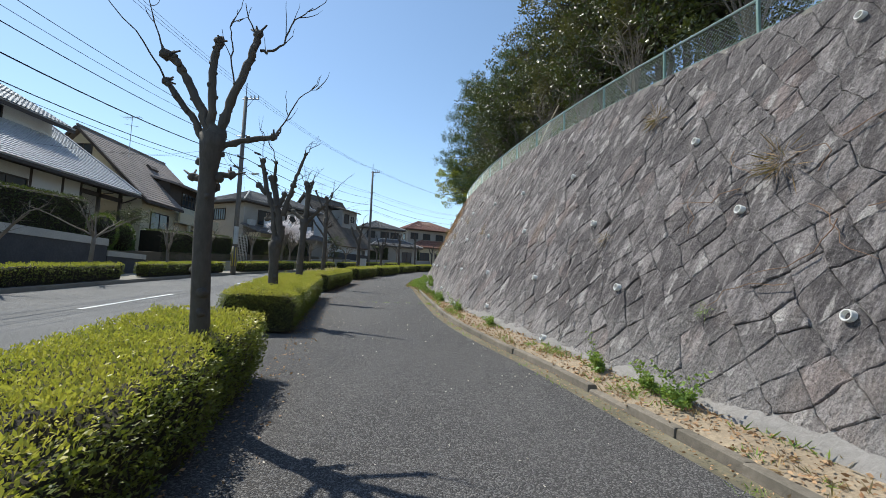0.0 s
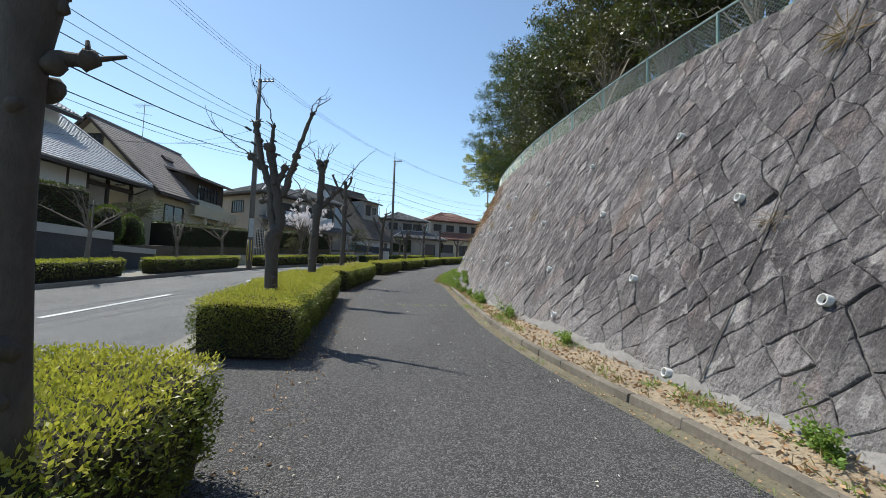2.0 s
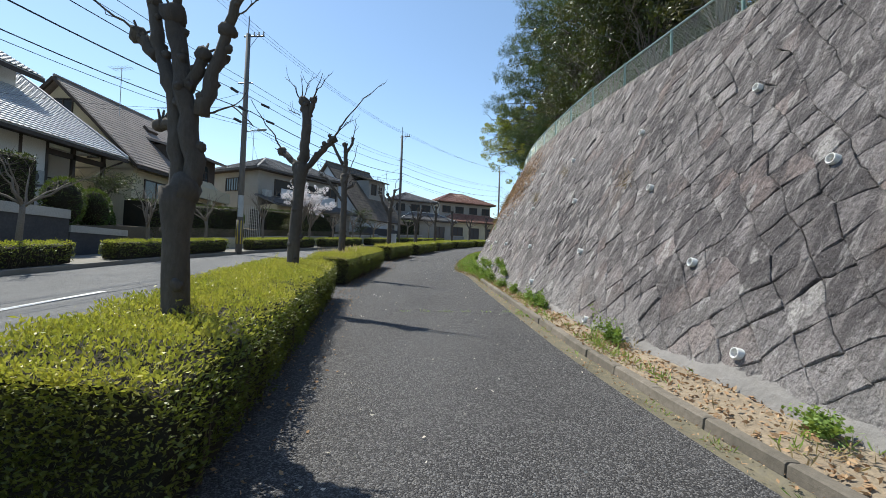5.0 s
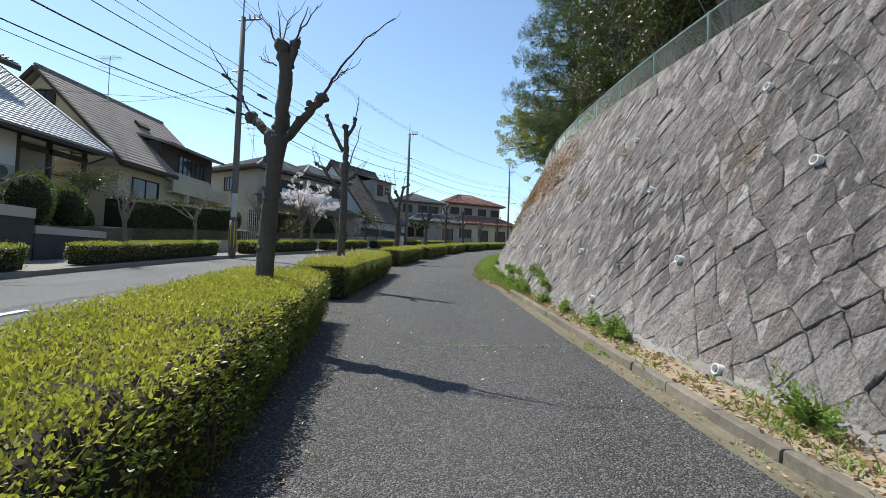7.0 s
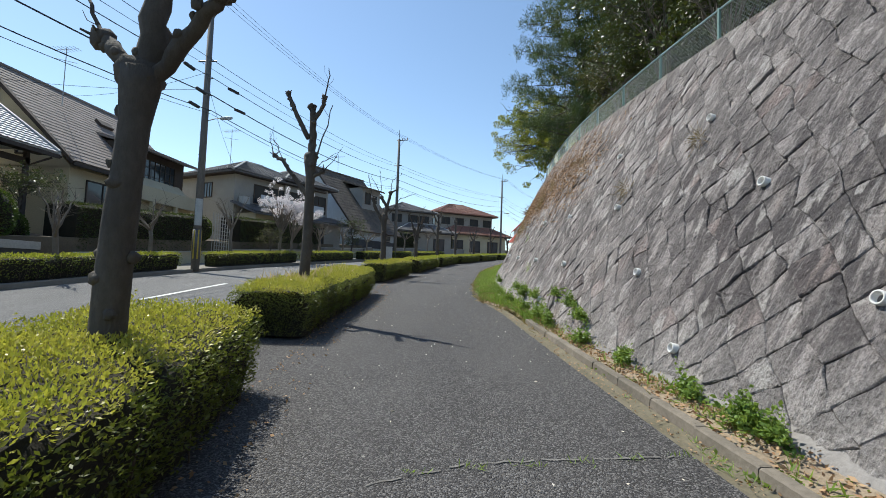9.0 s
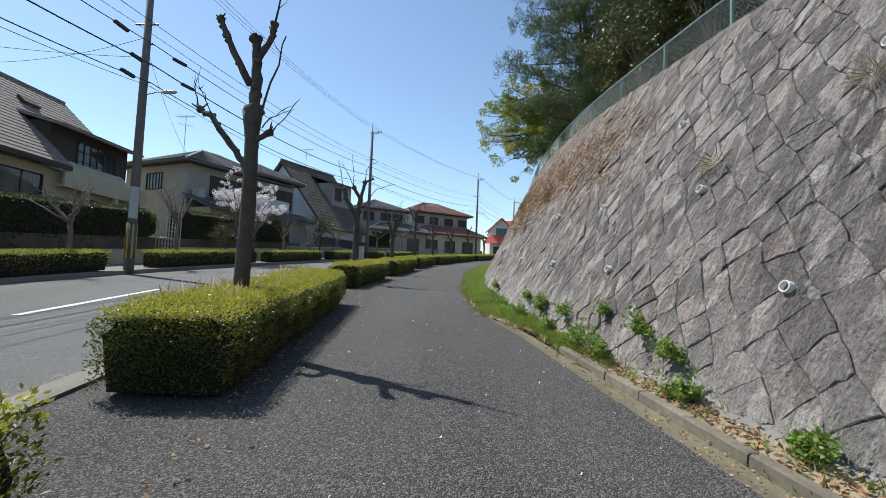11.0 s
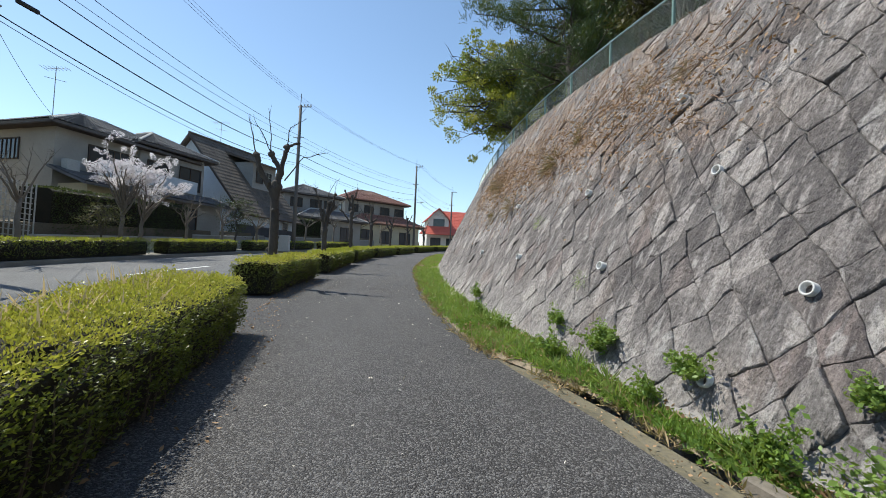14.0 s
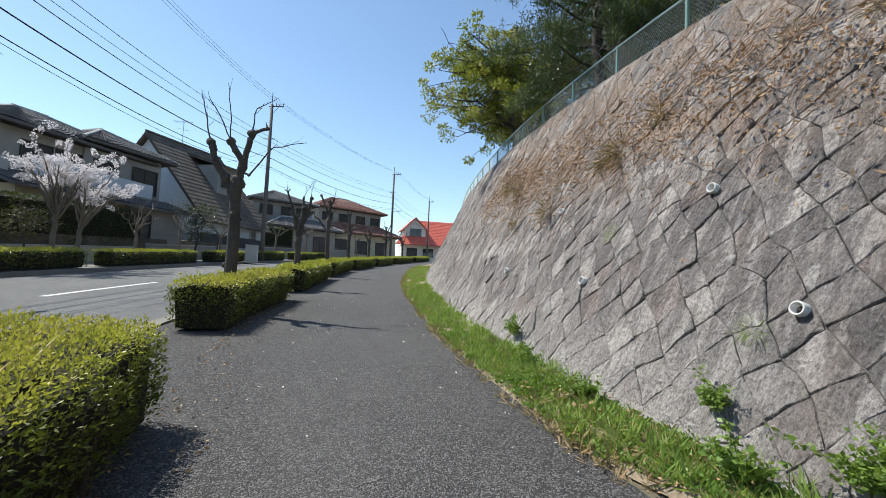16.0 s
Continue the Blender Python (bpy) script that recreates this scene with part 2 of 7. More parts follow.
ROAD_Z = -0.14
g = Geo().ribbon(YS, lambda y: [(FAR(y) - 0.05, y, G(y) + ROAD_Z), ((FAR(y) + KERB(y)) / 2, y, G(y) + ROAD_Z + 0.04), (KERB(y) + 0.05, y, G(y) + ROAD_Z)])
tagged(put("road", g, M_ROAD), "pale grey worn asphalt carriageway", "road", kind="structure")
g = Geo()
for a, b in [(10.9 + 10.3 * k, 15.4 + 10.3 * k) for k in range(-3, 10)]:
    g.ribbon(steps(a, b, 1.0), lambda y: [(LINE(y) - 0.08, y, G(y) + ROAD_Z + 0.045), (LINE(y) + 0.08, y, G(y) + ROAD_Z + 0.045)])
tagged(put("centre_line", g, M_PAINT), "worn white painted line on the road", "road marking", kind="structure")

g = Geo().ribbon(steps(-24, 120, 0.5), lambda y: [(KERB(y), y, G(y) - 0.02), (HEDGE_R(y) - 0.1, y, G(y)), ((HEDGE_R(y) + PATH_R(y)) / 2, y, G(y) + 0.012), (PATH_R(y), y, G(y) - 0.006)])
tagged(put("path", g, M_ASPHALT), "dark grey coarse asphalt footpath with pale grit", "footpath", kind="structure")

g = Geo().ribbon(steps(-24, 120, 0.75), lambda y: [(KERB(y) - 0.16, y, G(y) - 0.16), (KERB(y) - 0.15, y, G(y) + 0.0), (KERB(y) - 0.13, y, G(y) + 0.012), (KERB(y) + 0.02, y, G(y) + 0.012), (KERB(y) + 0.02, y, G(y) - 0.1)])
tagged(put("kerb", g, M_CONCRETE), "grey concrete kerb between hedge and road", "kerb", kind="structure")
g = Geo().ribbon(steps(-24, 120, 0.75), lambda y: [(FAR(y) - 0.02, y, G(y) - 0.2), (FAR(y) - 0.02, y, G(y) + 0.012), (FAR(y) - 0.18, y, G(y) + 0.015), (FAR(y) - 0.2, y, G(y)), (FAR(y) - 3.2, y, G(y) + 0.02)])
tagged(put("pavement", g, M_CONCRETE), "pale concrete pavement on the houses' side of the road", "pavement", kind="structure")

M_EDGING = surface("edging_concrete", (0.24, 0.205, 0.165), (0.15, 0.13, 0.105), 1.8, 20, 0.9, 0.7, 0.01, c3=(0.08, 0.07, 0.055), vary=0.12)
# gutter, kerb and earth strip at the wall's foot
GUT = 0.21
M_MOSS = surface("gutter_concrete", (0.17, 0.15, 0.11), (0.10, 0.09, 0.065), 2.4, 26, 0.95, 0.8, 0.012, c3=(0.24, 0.20, 0.11))
SHOULDER = curve((-30, 0.31), (20.0, 0.31), (21.0, 0.33), (22.4, 0.02), (23.4, 0.0), (120, 0.0))     # the strip's distance from the asphalt
g = Geo().ribbon(steps(-24, 120, 0.5), lambda y: [(PATH_R(y), y, G(y) - 0.006), (PATH_R(y) + GUT * 0.5, y, G(y) - 0.02), (PATH_R(y) + GUT, y, G(y) - 0.01)])
tagged(put("gutter", g, M_MOSS), "shallow grey concrete gutter with moss and grit", "gutter", kind="structure")
edging = tagged(new("gutter_kerb"), "low concrete edging blocks along the earth strip", "kerb", kind="structure")
for k in range(41):
    y0 = -6 + 0.62 * k
    r = random.Random(k)
    tip, sink = r.uniform(-0.012, 0.012), (0.0 if abs(y0 - 4.4) > 0.4 else -0.05)
    g = Geo().ribbon([y0 + 0.006, y0 + 0.02, y0 + 0.31, y0 + 0.6, y0 + 0.614], lambda y: [(PATH_R(y) + GUT + tip + d, y, G(y) + h + sink - (0.006 if abs(y - y0 - 0.31) > 0.292 else 0)) for d, h in ((0.0, -0.04), (0.008, 0.066), (0.022, 0.08), (0.092, 0.08), (0.11, 0.068), (0.115, -0.02))])
    g.f += [(0, 1, 2, 3, 4, 5), tuple(len(g.v) - 6 + i for i in range(6))[::-1]]
    put("kerb_block", g, M_EDGING, edging)
g = Geo()
g.ribbon(steps(-24, 120, 0.25), lambda y: [(PATH_R(y) + SHOULDER(y) + (WALL(y) + 0.08 - PATH_R(y) - SHOULDER(y)) * k / 6, y, G(y) + (0.03 + 0.06 * SHOULDER(y)) * (1.0 if k else -0.05) + (0.09 - 0.06 * SHOULDER(y)) * k / 6 + (0.03 if k else 0.008) * noise.noise((k * 0.7, y * 1.7, 3))) for k in range(7)])
tagged(put("earth_strip", g, M_EARTH, smooth=True), "strip of dry earth and leaf litter along the wall", "ground", kind="structure")

# concrete gutter along the road's edge and the inlet grate in the gap of the hedges
g = Geo().ribbon(steps(-24, 120, 0.75), lambda y: [(KERB(y) - 0.155, y, G(y) + ROAD_Z + 0.006), (KERB(y) - 0.6, y, G(y) + ROAD_Z + 0.014)])
tagged(put("road_gutter", g, M_CONCRETE), "pale concrete gutter strip along the road edge", "gutter", kind="structure")
g = Geo().box(-3.86, 6.2, G(6.9) - 0.2, -3.16, 7.75, G(6.9) + 0.012)
for v in g.v:
    v.z += G(v.y) - G(6.9)
tagged(put("inlet_slab", g, M_CONCRETE), "concrete slab round the drain inlet", "slab", kind="structure")

# ---- retaining wall ----
def math_node(nt, op, a, b):
    """A maths node; a and b are sockets or values."""
    mt = nt.nodes.new("ShaderNodeMath")
    mt.operation = op
    for k, v in ((0, a), (1, b)):
        if hasattr(v, "is_output"):
            nt.links.new(v, mt.inputs[k])
        else:
            mt.inputs[k].default_value = v
    return mt.outputs[0]


def stone_mat(name, piece):
    """Hewn grey stone: each stone its own shade, dark lichen and pale runs down the face, bleached near the ground."""
    m, nt, b = nodes_of(name)
    if piece:
        rnd = nt.nodes.new("ShaderNodeObjectInfo").outputs["Random"]
    else:
        rnd = nt.nodes.new("ShaderNodeNewGeometry").outputs["Random Per Island"]
    tc = nt.nodes.new("ShaderNodeTexCoord")
    sp = nt.nodes.new("ShaderNodeSeparateXYZ")
    nt.links.new(tc.outputs["Object"], sp.inputs[0])
    Y, Z = sp.outputs[1], sp.outputs[2]

    def runs(ky, kz, jump, seed, detail=4.0):
        """Noise drawn out down the face; jump breaks it from stone to stone."""
        cb = nt.nodes.new("ShaderNodeCombineXYZ")
        nt.links.new(math_node(nt, "ADD", math_node(nt, "MULTIPLY", Y, ky), math_node(nt, "MULTIPLY", rnd, jump)), cb.inputs[1])
        nt.links.new(math_node(nt, "MULTIPLY", Z, kz), cb.inputs[2])
        cb.inputs[0].default_value = seed
        t = nt.nodes.new("ShaderNodeTexNoise")
        t.inputs["Scale"].default_value, t.inputs["Detail"].default_value, t.inputs["Roughness"].default_value = 1.0, detail, 0.62
        nt.links.new(cb.outputs[0], t.inputs["Vector"])
        return t.outputs[0]

    age = ramp(nt, math_node(nt, "ADD", Y, math_node(nt, "MULTIPLY", noise_tex(nt, 0.35, 4, 0.6), 9.0)), 14.5, 27.0)
    high = math_node(nt, "SUBTRACT", Z, math_node(nt, "MULTIPLY", Y, 0.063))
    wash = ramp(nt, math_node(nt, "ADD", high, math_node(nt, "MULTIPLY", noise_tex(nt, 1.3, 5, 0.65), 1.7)), 1.85, 0.75)
    odd = math_node(nt, "FRACT", math_node(nt, "MULTIPLY", rnd, 17.3), 0.0)
    col = mixer(nt, ramp(nt, rnd, 0.0, 1.0), (0.16, 0.142, 0.142), (0.315, 0.284, 0.28))
    col = mixer(nt, mixer_value(nt, age, 0.75), col, mixer(nt, rnd, (0.31, 0.277, 0.26), (0.56, 0.505, 0.47)))
    col = mixer(nt, mixer_value(nt, ramp(nt, odd, 0.90, 0.93), 0.4), col, (0.27, 0.185, 0.165))
    blot = ramp(nt, noise_tex(nt, 0.6, 5, 0.65), 0.40, 0.62)
    dark = math_node(nt, "MULTIPLY", ramp(nt, runs(5.0, 1.3, 31.0, 2.0), 0.44, 0.52), math_node(nt, "ADD", math_node(nt, "MULTIPLY", blot, 0.45), 0.6))
    dark = math_node(nt, "MULTIPLY", dark, math_node(nt, "SUBTRACT", 1.0, math_node(nt, "MULTIPLY", wash, 0.4)))
    dark = math_node(nt, "MULTIPLY", dark, math_node(nt, "SUBTRACT", 1.0, math_node(nt, "MULTIPLY", age, 0.22)))
    col = mixer(nt, mixer_value(nt, dark, 0.95), col, (0.085, 0.076, 0.078))
    streak = ramp(nt, runs(11.0, 1.3, 3.0, 5.0, 5.0), 0.56, 0.66)
    col = mixer(nt, mixer_value(nt, streak, 0.5), col, (0.49, 0.455, 0.44))
    bare = math_node(nt, "MULTIPLY", ramp(nt, runs(3.5, 1.6, 57.0, 9.0, 3.0), 0.60, 0.63), ramp(nt, odd, 0.45, 0.55))
    col = mixer(nt, mixer_value(nt, bare, 0.6), col, (0.55, 0.515, 0.49))
    col = mixer(nt, mixer_value(nt, wash, 0.4), col, (0.53, 0.50, 0.475))
    rust = ramp(nt, noise_tex(nt, 0.9, 3, 0.6, (0.6, 1, 0.5)), 0.60, 0.75)
    col = mixer(nt, mixer_value(nt, rust, 0.35), col, (0.30, 0.20, 0.145))
    earth = math_node(nt, "MULTIPLY", math_node(nt, "MULTIPLY", ramp(nt, Y, 19.5, 24.0), ramp(nt, Y, 34.0, 29.0)), math_node(nt, "MULTIPLY", ramp(nt, high, 2.0, 2.8), ramp(nt, noise_tex(nt, 1.6, 6, 0.7), 0.42, 0.58)))
    col = mixer(nt, mixer_value(nt, earth, 0.6), col, (0.34, 0.225, 0.15))
    grain = noise_tex(nt, 46, 6, 0.78, (0.6, 1, 0.7))
    col = mixer(nt, mixer_value(nt, ramp(nt, grain, 0.54, 0.36), 0.65), col, (0.062, 0.056, 0.054))
    col = mixer(nt, mixer_value(nt, ramp(nt, grain, 0.57, 0.72), 0.5), col, (0.56, 0.52, 0.48))
    nt.links.new(col, b.inputs["Base Color"])
    b.inputs["Roughness"].default_value, b.inputs["Specular IOR Level"].default_value = 0.9, 0.2
    b1 = nt.nodes.new("ShaderNodeBump")
    b1.inputs["Strength"].default_value, b1.inputs["Distance"].default_value = 1.0, 0.075
    nt.links.new(noise_tex(nt, 11, 5, 0.7, (0.6, 1, 0.55)), b1.inputs["Height"])
    b2 = nt.nodes.new("ShaderNodeBump")
    b2.inputs["Strength"].default_value, b2.inputs["Distance"].default_value = 1.0, 0.016
    nt.links.new(grain, b2.inputs["Height"])
    nt.links.new(b1.outputs[0], b2.inputs["Normal"])
    nt.links.new(b2.outputs[0], b.inputs["Normal"])
    return m


M_STONE_PIECE, M_STONE = stone_mat("quarried_stone_piece", True), stone_mat("quarried_stone", False)
g = Geo()
WY = steps(-24, 90, 0.75)
g.ribbon(WY, lambda y: [wall_at(y, -0.5, -0.016), wall_at(y, WALL_H * 0.33, -0.016), wall_at(y, WALL_H * 0.66, -0.016), wall_at(y, WALL_H, -0.016), wall_at(y, WALL_H, -0.016) + Vector((0.45, 0, 0)), wall_at(y, -0.5, -0.6) + Vector((0.9, 0, 0))])
wall_ob = tagged(put("wall_stone", g, M_MORTAR, fix=False), "tall battered retaining wall of grey quarried stones laid diagonally", "wall", kind="structure")

rng = random.Random(4)
CELL, RISE = 0.20, 0.207
corner_memo = {}


def wall_corner(i, j):
    """Shared corner of the diagonal stone pattern: (y, h) on the wall's face."""
    if (i, j) not in corner_memo:
        r = random.Random(i * 7919 + j * 104729)
        corner_memo[i, j] = (-9 + (i - j) * CELL + r.uniform(-0.055, 0.055), -0.3 + (i + j) * RISE + r.uniform(-0.055, 0.055))
    return corner_memo[i, j]


def stone_faces(quad, r):
    """One hewn stone over four corners: tight joints, arrises a little worn, a nearly flat pitched face."""
    cy = sum(p[0] for p in quad) / 4
    ch = sum(p[1] for p in quad) / 4
    rim = []
    for k in range(4):
        a, b = quad[k], quad[(k + 1) % 4]
        for q in (0.02, 0.27, 0.52, 0.77):
            y, h = a[0] + (b[0] - a[0]) * q, a[1] + (b[1] - a[1]) * q
            rim.append((y + 0.020 * noise.noise((y * 11, h * 11, 3.0)), h + 0.020 * noise.noise((y * 11, h * 11, 8.0))))
    n = len(rim)
    strong = 2.6 if r.random() < 0.10 else 1.0
    tilt_y, tilt_h, lift = r.gauss(0, 0.028) * strong, r.gauss(0, 0.028) * strong, r.uniform(0.0, 0.009) * strong
    joint = r.uniform(0.0002, 0.003) if r.random() < 0.8 else r.uniform(0.003, 0.007)
    vs, fs = [], []
    for inset, scale in ((joint, 1.0), (joint, 1.0), (joint + 0.009, 1.0), (0.0, 0.52)):
        ring = len(vs) // n
        for y, h in rim:
            dy, dh = y - cy, h - ch
            d = math.hypot(dy, dh)
            f = scale * (d - inset) / d
            dy, dh = dy * f, dh * f
            out = lift + tilt_y * dy + tilt_h * dh
            out = -0.05 if ring == 0 else out - 0.003 + r.uniform(-0.004, 0.004) if ring == 1 else out + 0.005 + r.uniform(-0.007, 0.007)
            vs.append(wall_at(cy + dy, min(max(ch + dh, -0.25), WALL_H + 0.02), max(out, -0.05)))
    vs.append(wall_at(cy, min(max(ch, -0.2), WALL_H), lift + 0.006 + r.uniform(-0.006, 0.008)))
    for ring in range(3):
        for k in range(n):
            a, b = ring * n + k, ring * n + (k + 1) % n
            fs.append((a, b, b + n, a + n))
    fs += [(3 * n + k, 3 * n + (k + 1) % n, 4 * n) for k in range(n)]
    return vs, [f[::-1] for f in fs]


rest = Geo()
pieces = []
for i in range(-20, 240):
    for j in range(-240, 240):
        if not 0 <= i + j <= 24:
            continue
        quad = [wall_corner(i, j), wall_corner(i + 1, j), wall_corner(i + 1, j + 1), wall_corner(i, j + 1)]
        cy = sum(p[0] for p in quad) / 4
        ch = sum(p[1] for p in quad) / 4
        if not (-8 < cy < 62 and -0.2 < ch < WALL_H + 0.1):
            continue
        vs, fs = stone_faces(quad, random.Random(i * 31337 + j * 271))
        if 12.0 < cy < 25 and ch < 1.12 and len(pieces) < 300:
            pieces.append((vs, fs))
        else:
            rest.add(vs, fs)
tagged(put("stonework", rest, M_STONE, wall_ob, "rough grey-brown hewn stones", fix=False), kind="stuff")

# pale mortar smeared along the foot
g = Geo()
rows = []
for y in steps(-8, 60, 0.12):
    slim = 0.6 if y < 11 else max(0.2, 0.6 - (y - 11) * 0.1)
    top = (0.07 + 0.22 * abs(noise.noise((y * 1.9, 0, 7))) + 0.16 * max(0, noise.noise((y * 0.45, 5, 1)))) * slim
    rows.append([wall_at(y, -0.15, 0.05), wall_at(y, top * 0.5, 0.04 + 0.015 * noise.noise((y * 4, 1, 1))), wall_at(y, top, 0.02 + 0.012 * noise.noise((y * 6, 3, 1))), wall_at(y, top + 0.1, -0.02)])
g.add([p for r in rows for p in r], [(a * 4 + k, a * 4 + k + 1, a * 4 + k + 5, a * 4 + k + 4) for a in range(len(rows) - 1) for k in range(3)])
M_SMEAR = surface("foot_mortar", (0.29, 0.27, 0.255), (0.20, 0.188, 0.178), 1.6, 16, 0.95, 0.8, 0.02, c3=(0.17, 0.155, 0.14))
put("mortar_foot", g, M_SMEAR, wall_ob, "pale uneven mortar along the foot", smooth=True, fix=False)
M_SEAL = surface("joint_seal", (0.05, 0.046, 0.044), (0.09, 0.082, 0.078), 3, 30, 0.9, 0.4, 0.006)
g = Geo().ribbon([0.0, 1.0], lambda u: [wall_at(7.02 + 0.05 * h + 0.03 * noise.noise((h * 1.7, 0, 2)) + (0.011 + 0.008 * noise.noise((h * 4, 0, 6))) * (2 * u - 1), h, 0.026) for h in steps(0.1, 4.5, 0.1)])
put("expansion_joint", g, M_SEAL, wall_ob, "dark crack of a vertical expansion joint", fix=False)
# coping
g = Geo()
g.ribbon(steps(-8, 62, 0.5), lambda y: [wall_at(y, WALL_H - 0.06, 0.0), wall_at(y, WALL_H + 0.03, 0.01), wall_at(y, WALL_H + 0.05, -0.03), wall_at(y, WALL_H + 0.05, -0.03) + Vector((0.4, 0, 0))])
put("coping", g, M_CONCRETE, wall_ob, "thin weathered concrete cap", fix=False)

# weep pipes
M_PIPE = surface("pipe_plastic", (0.74, 0.73, 0.71), (0.62, 0.61, 0.58), 6, 40, 0.6, 0.1, 0.002)
# Near-black: shade down the pipes and under the grate, given as colour.
M_HOLE = surface("hole_shade", (0.012, 0.011, 0.010), (0.02, 0.018, 0.016), 5, 30, 0.95, 0.1, 0.002)


def weep_pipe(y, h):
    c = wall_at(y, h, 0.042)
    ob = thing("drain_pipe", c, "short pale plastic drain pipe set in the stone wall", "pipe", "drain pipes in the wall")
    ax = (wall_at(y, h, 1.0) - wall_at(y, h, 0.0)).normalized() * 0.8 + Vector((-0.3, -0.12, -0.1))
    ax.normalize()
    u = ax.orthogonal().normalized()
    v = ax.cross(u)
    g, n = Geo(), 20
    rings = []
    for r, d in ((0.052, -0.12), (0.052, 0.018), (0.048, 0.024), (0.038, 0.021), (0.038, -0.09)):
        rings.append([c + ax * d + (u * math.cos(2 * math.pi * k / n) + v * math.sin(2 * math.pi * k / n)) * r for k in range(n)])
    g.add([p for r in rings for p in r], [(a * n + k, a * n + (k + 1) % n, (a + 1) * n + (k + 1) % n, (a + 1) * n + k) for a in range(4) for k in range(n)])
    put("tube", g, M_PIPE, ob, smooth=True)
    g = Geo()
    g.add([c - ax * 0.06 + (u * math.cos(2 * math.pi * k / n) + v * math.sin(2 * math.pi * k / n)) * 0.042 for k in range(n)], [tuple(range(n))])
    put("bore", g, M_HOLE, ob, "near-black disc carrying the shade of the bore", fix=False)


for h, row in ((1.0, (3.56, 6.28, 8.63, 11.2, 14.0, 16.89, 19.67, 22.02, 24.55, 27.13)), (2.0, (4.95, 7.58, 10.2, 12.8, 15.5, 18.48, 20.9, 23.15, 26.0)), (3.1, (6.13, 9.12, 11.6, 14.0, 17.0, 19.6, 22.0, 24.6)), (4.15, (4.59,))):
    for y in row:
        weep_pipe(y, h)
for y, h in ((7.43, 0.07), (10.16, 0.27), (12.7, 0.06), (15.6, 0.3), (20.12, 0.27)):
    weep_pipe(y, h)

# ---- chain-link fence on the wall ----
M_FENCE = surface("fence_paint", (0.20, 0.32, 0.29), (0.15, 0.25, 0.225), 2, 30, 0.55, 0.1, 0.002, metal=0.2)
M_RAIL = surface("fence_rail", (0.36, 0.45, 0.43), (0.28, 0.38, 0.36), 2, 30, 0.45, 0.1, 0.002, metal=0.5)
M_MESH = surface("mesh_wire", (0.34, 0.40, 0.38), (0.26, 0.32, 0.30), 2, 30, 0.5, 0.0, metal=0.3)
FENCE_H, SETBACK = 0.55, 0.10


def fence_at(y, z):
    return wall_at(y, WALL_H) + Vector((SETBACK, 0, 0.03 + z))


fence = thing("chain_link_fence", fence_at(20, 0), "green chain-link fence with pipe rail along the wall top", "fence")
for y in [0.9 + 1.72 * k for k in range(-4, 36)]:
    put("post", Geo().tube([fence_at(y, -0.1), fence_at(y, FENCE_H + 0.02)], 0.028, 8), M_FENCE, fence)
put("top_rail", Geo().tube([fence_at(y, FENCE_H) for y in steps(-6, 61, 0.86)], 0.021, 6), M_RAIL, fence, "pale galvanised top rail")
put("bottom_wire", Geo().tube([fence_at(y, 0.06) for y in steps(-6, 61, 0.86)], 0.006, 4), M_FENCE, fence)
g = Geo()
y = -6.0
while y < 60:
    for d in (1, -1):
        a, b = (y, y + 0.5) if d > 0 else (y + 0.5, y)
        pts = [fence_at(a + (b - a) * q / 2, 0.05 + (FENCE_H - 0.07) * q / 2) for q in range(3)]
        g.tube([p + Vector((-0.004 * d, 0, 0)) for p in pts], 0.0018, 3, cap=False)
    y += 0.07
put("wire_mesh", g, M_MESH, fence, "diamond wire mesh", fix=False)

lean_pole = thing("leaning_pole", fence_at(13.2, 0), "thin pale bamboo pole leaning behind the fence", "pole")
M_CANE = surface("cane", (0.40, 0.34, 0.24), (0.30, 0.25, 0.18), 3, 30, 0.6, 0.2, 0.002)
put("shaft", Geo().tube([fence_at(13.2, -0.03) + Vector((0.09, 0, 0)), fence_at(13.2, 0.7) + Vector((0.4, 0, 0)), fence_at(13.2, 1.4) + Vector((0.72, -0.1, 0))], [0.02, 0.018, 0.014], 8), M_CANE, lean_pole, smooth=True)

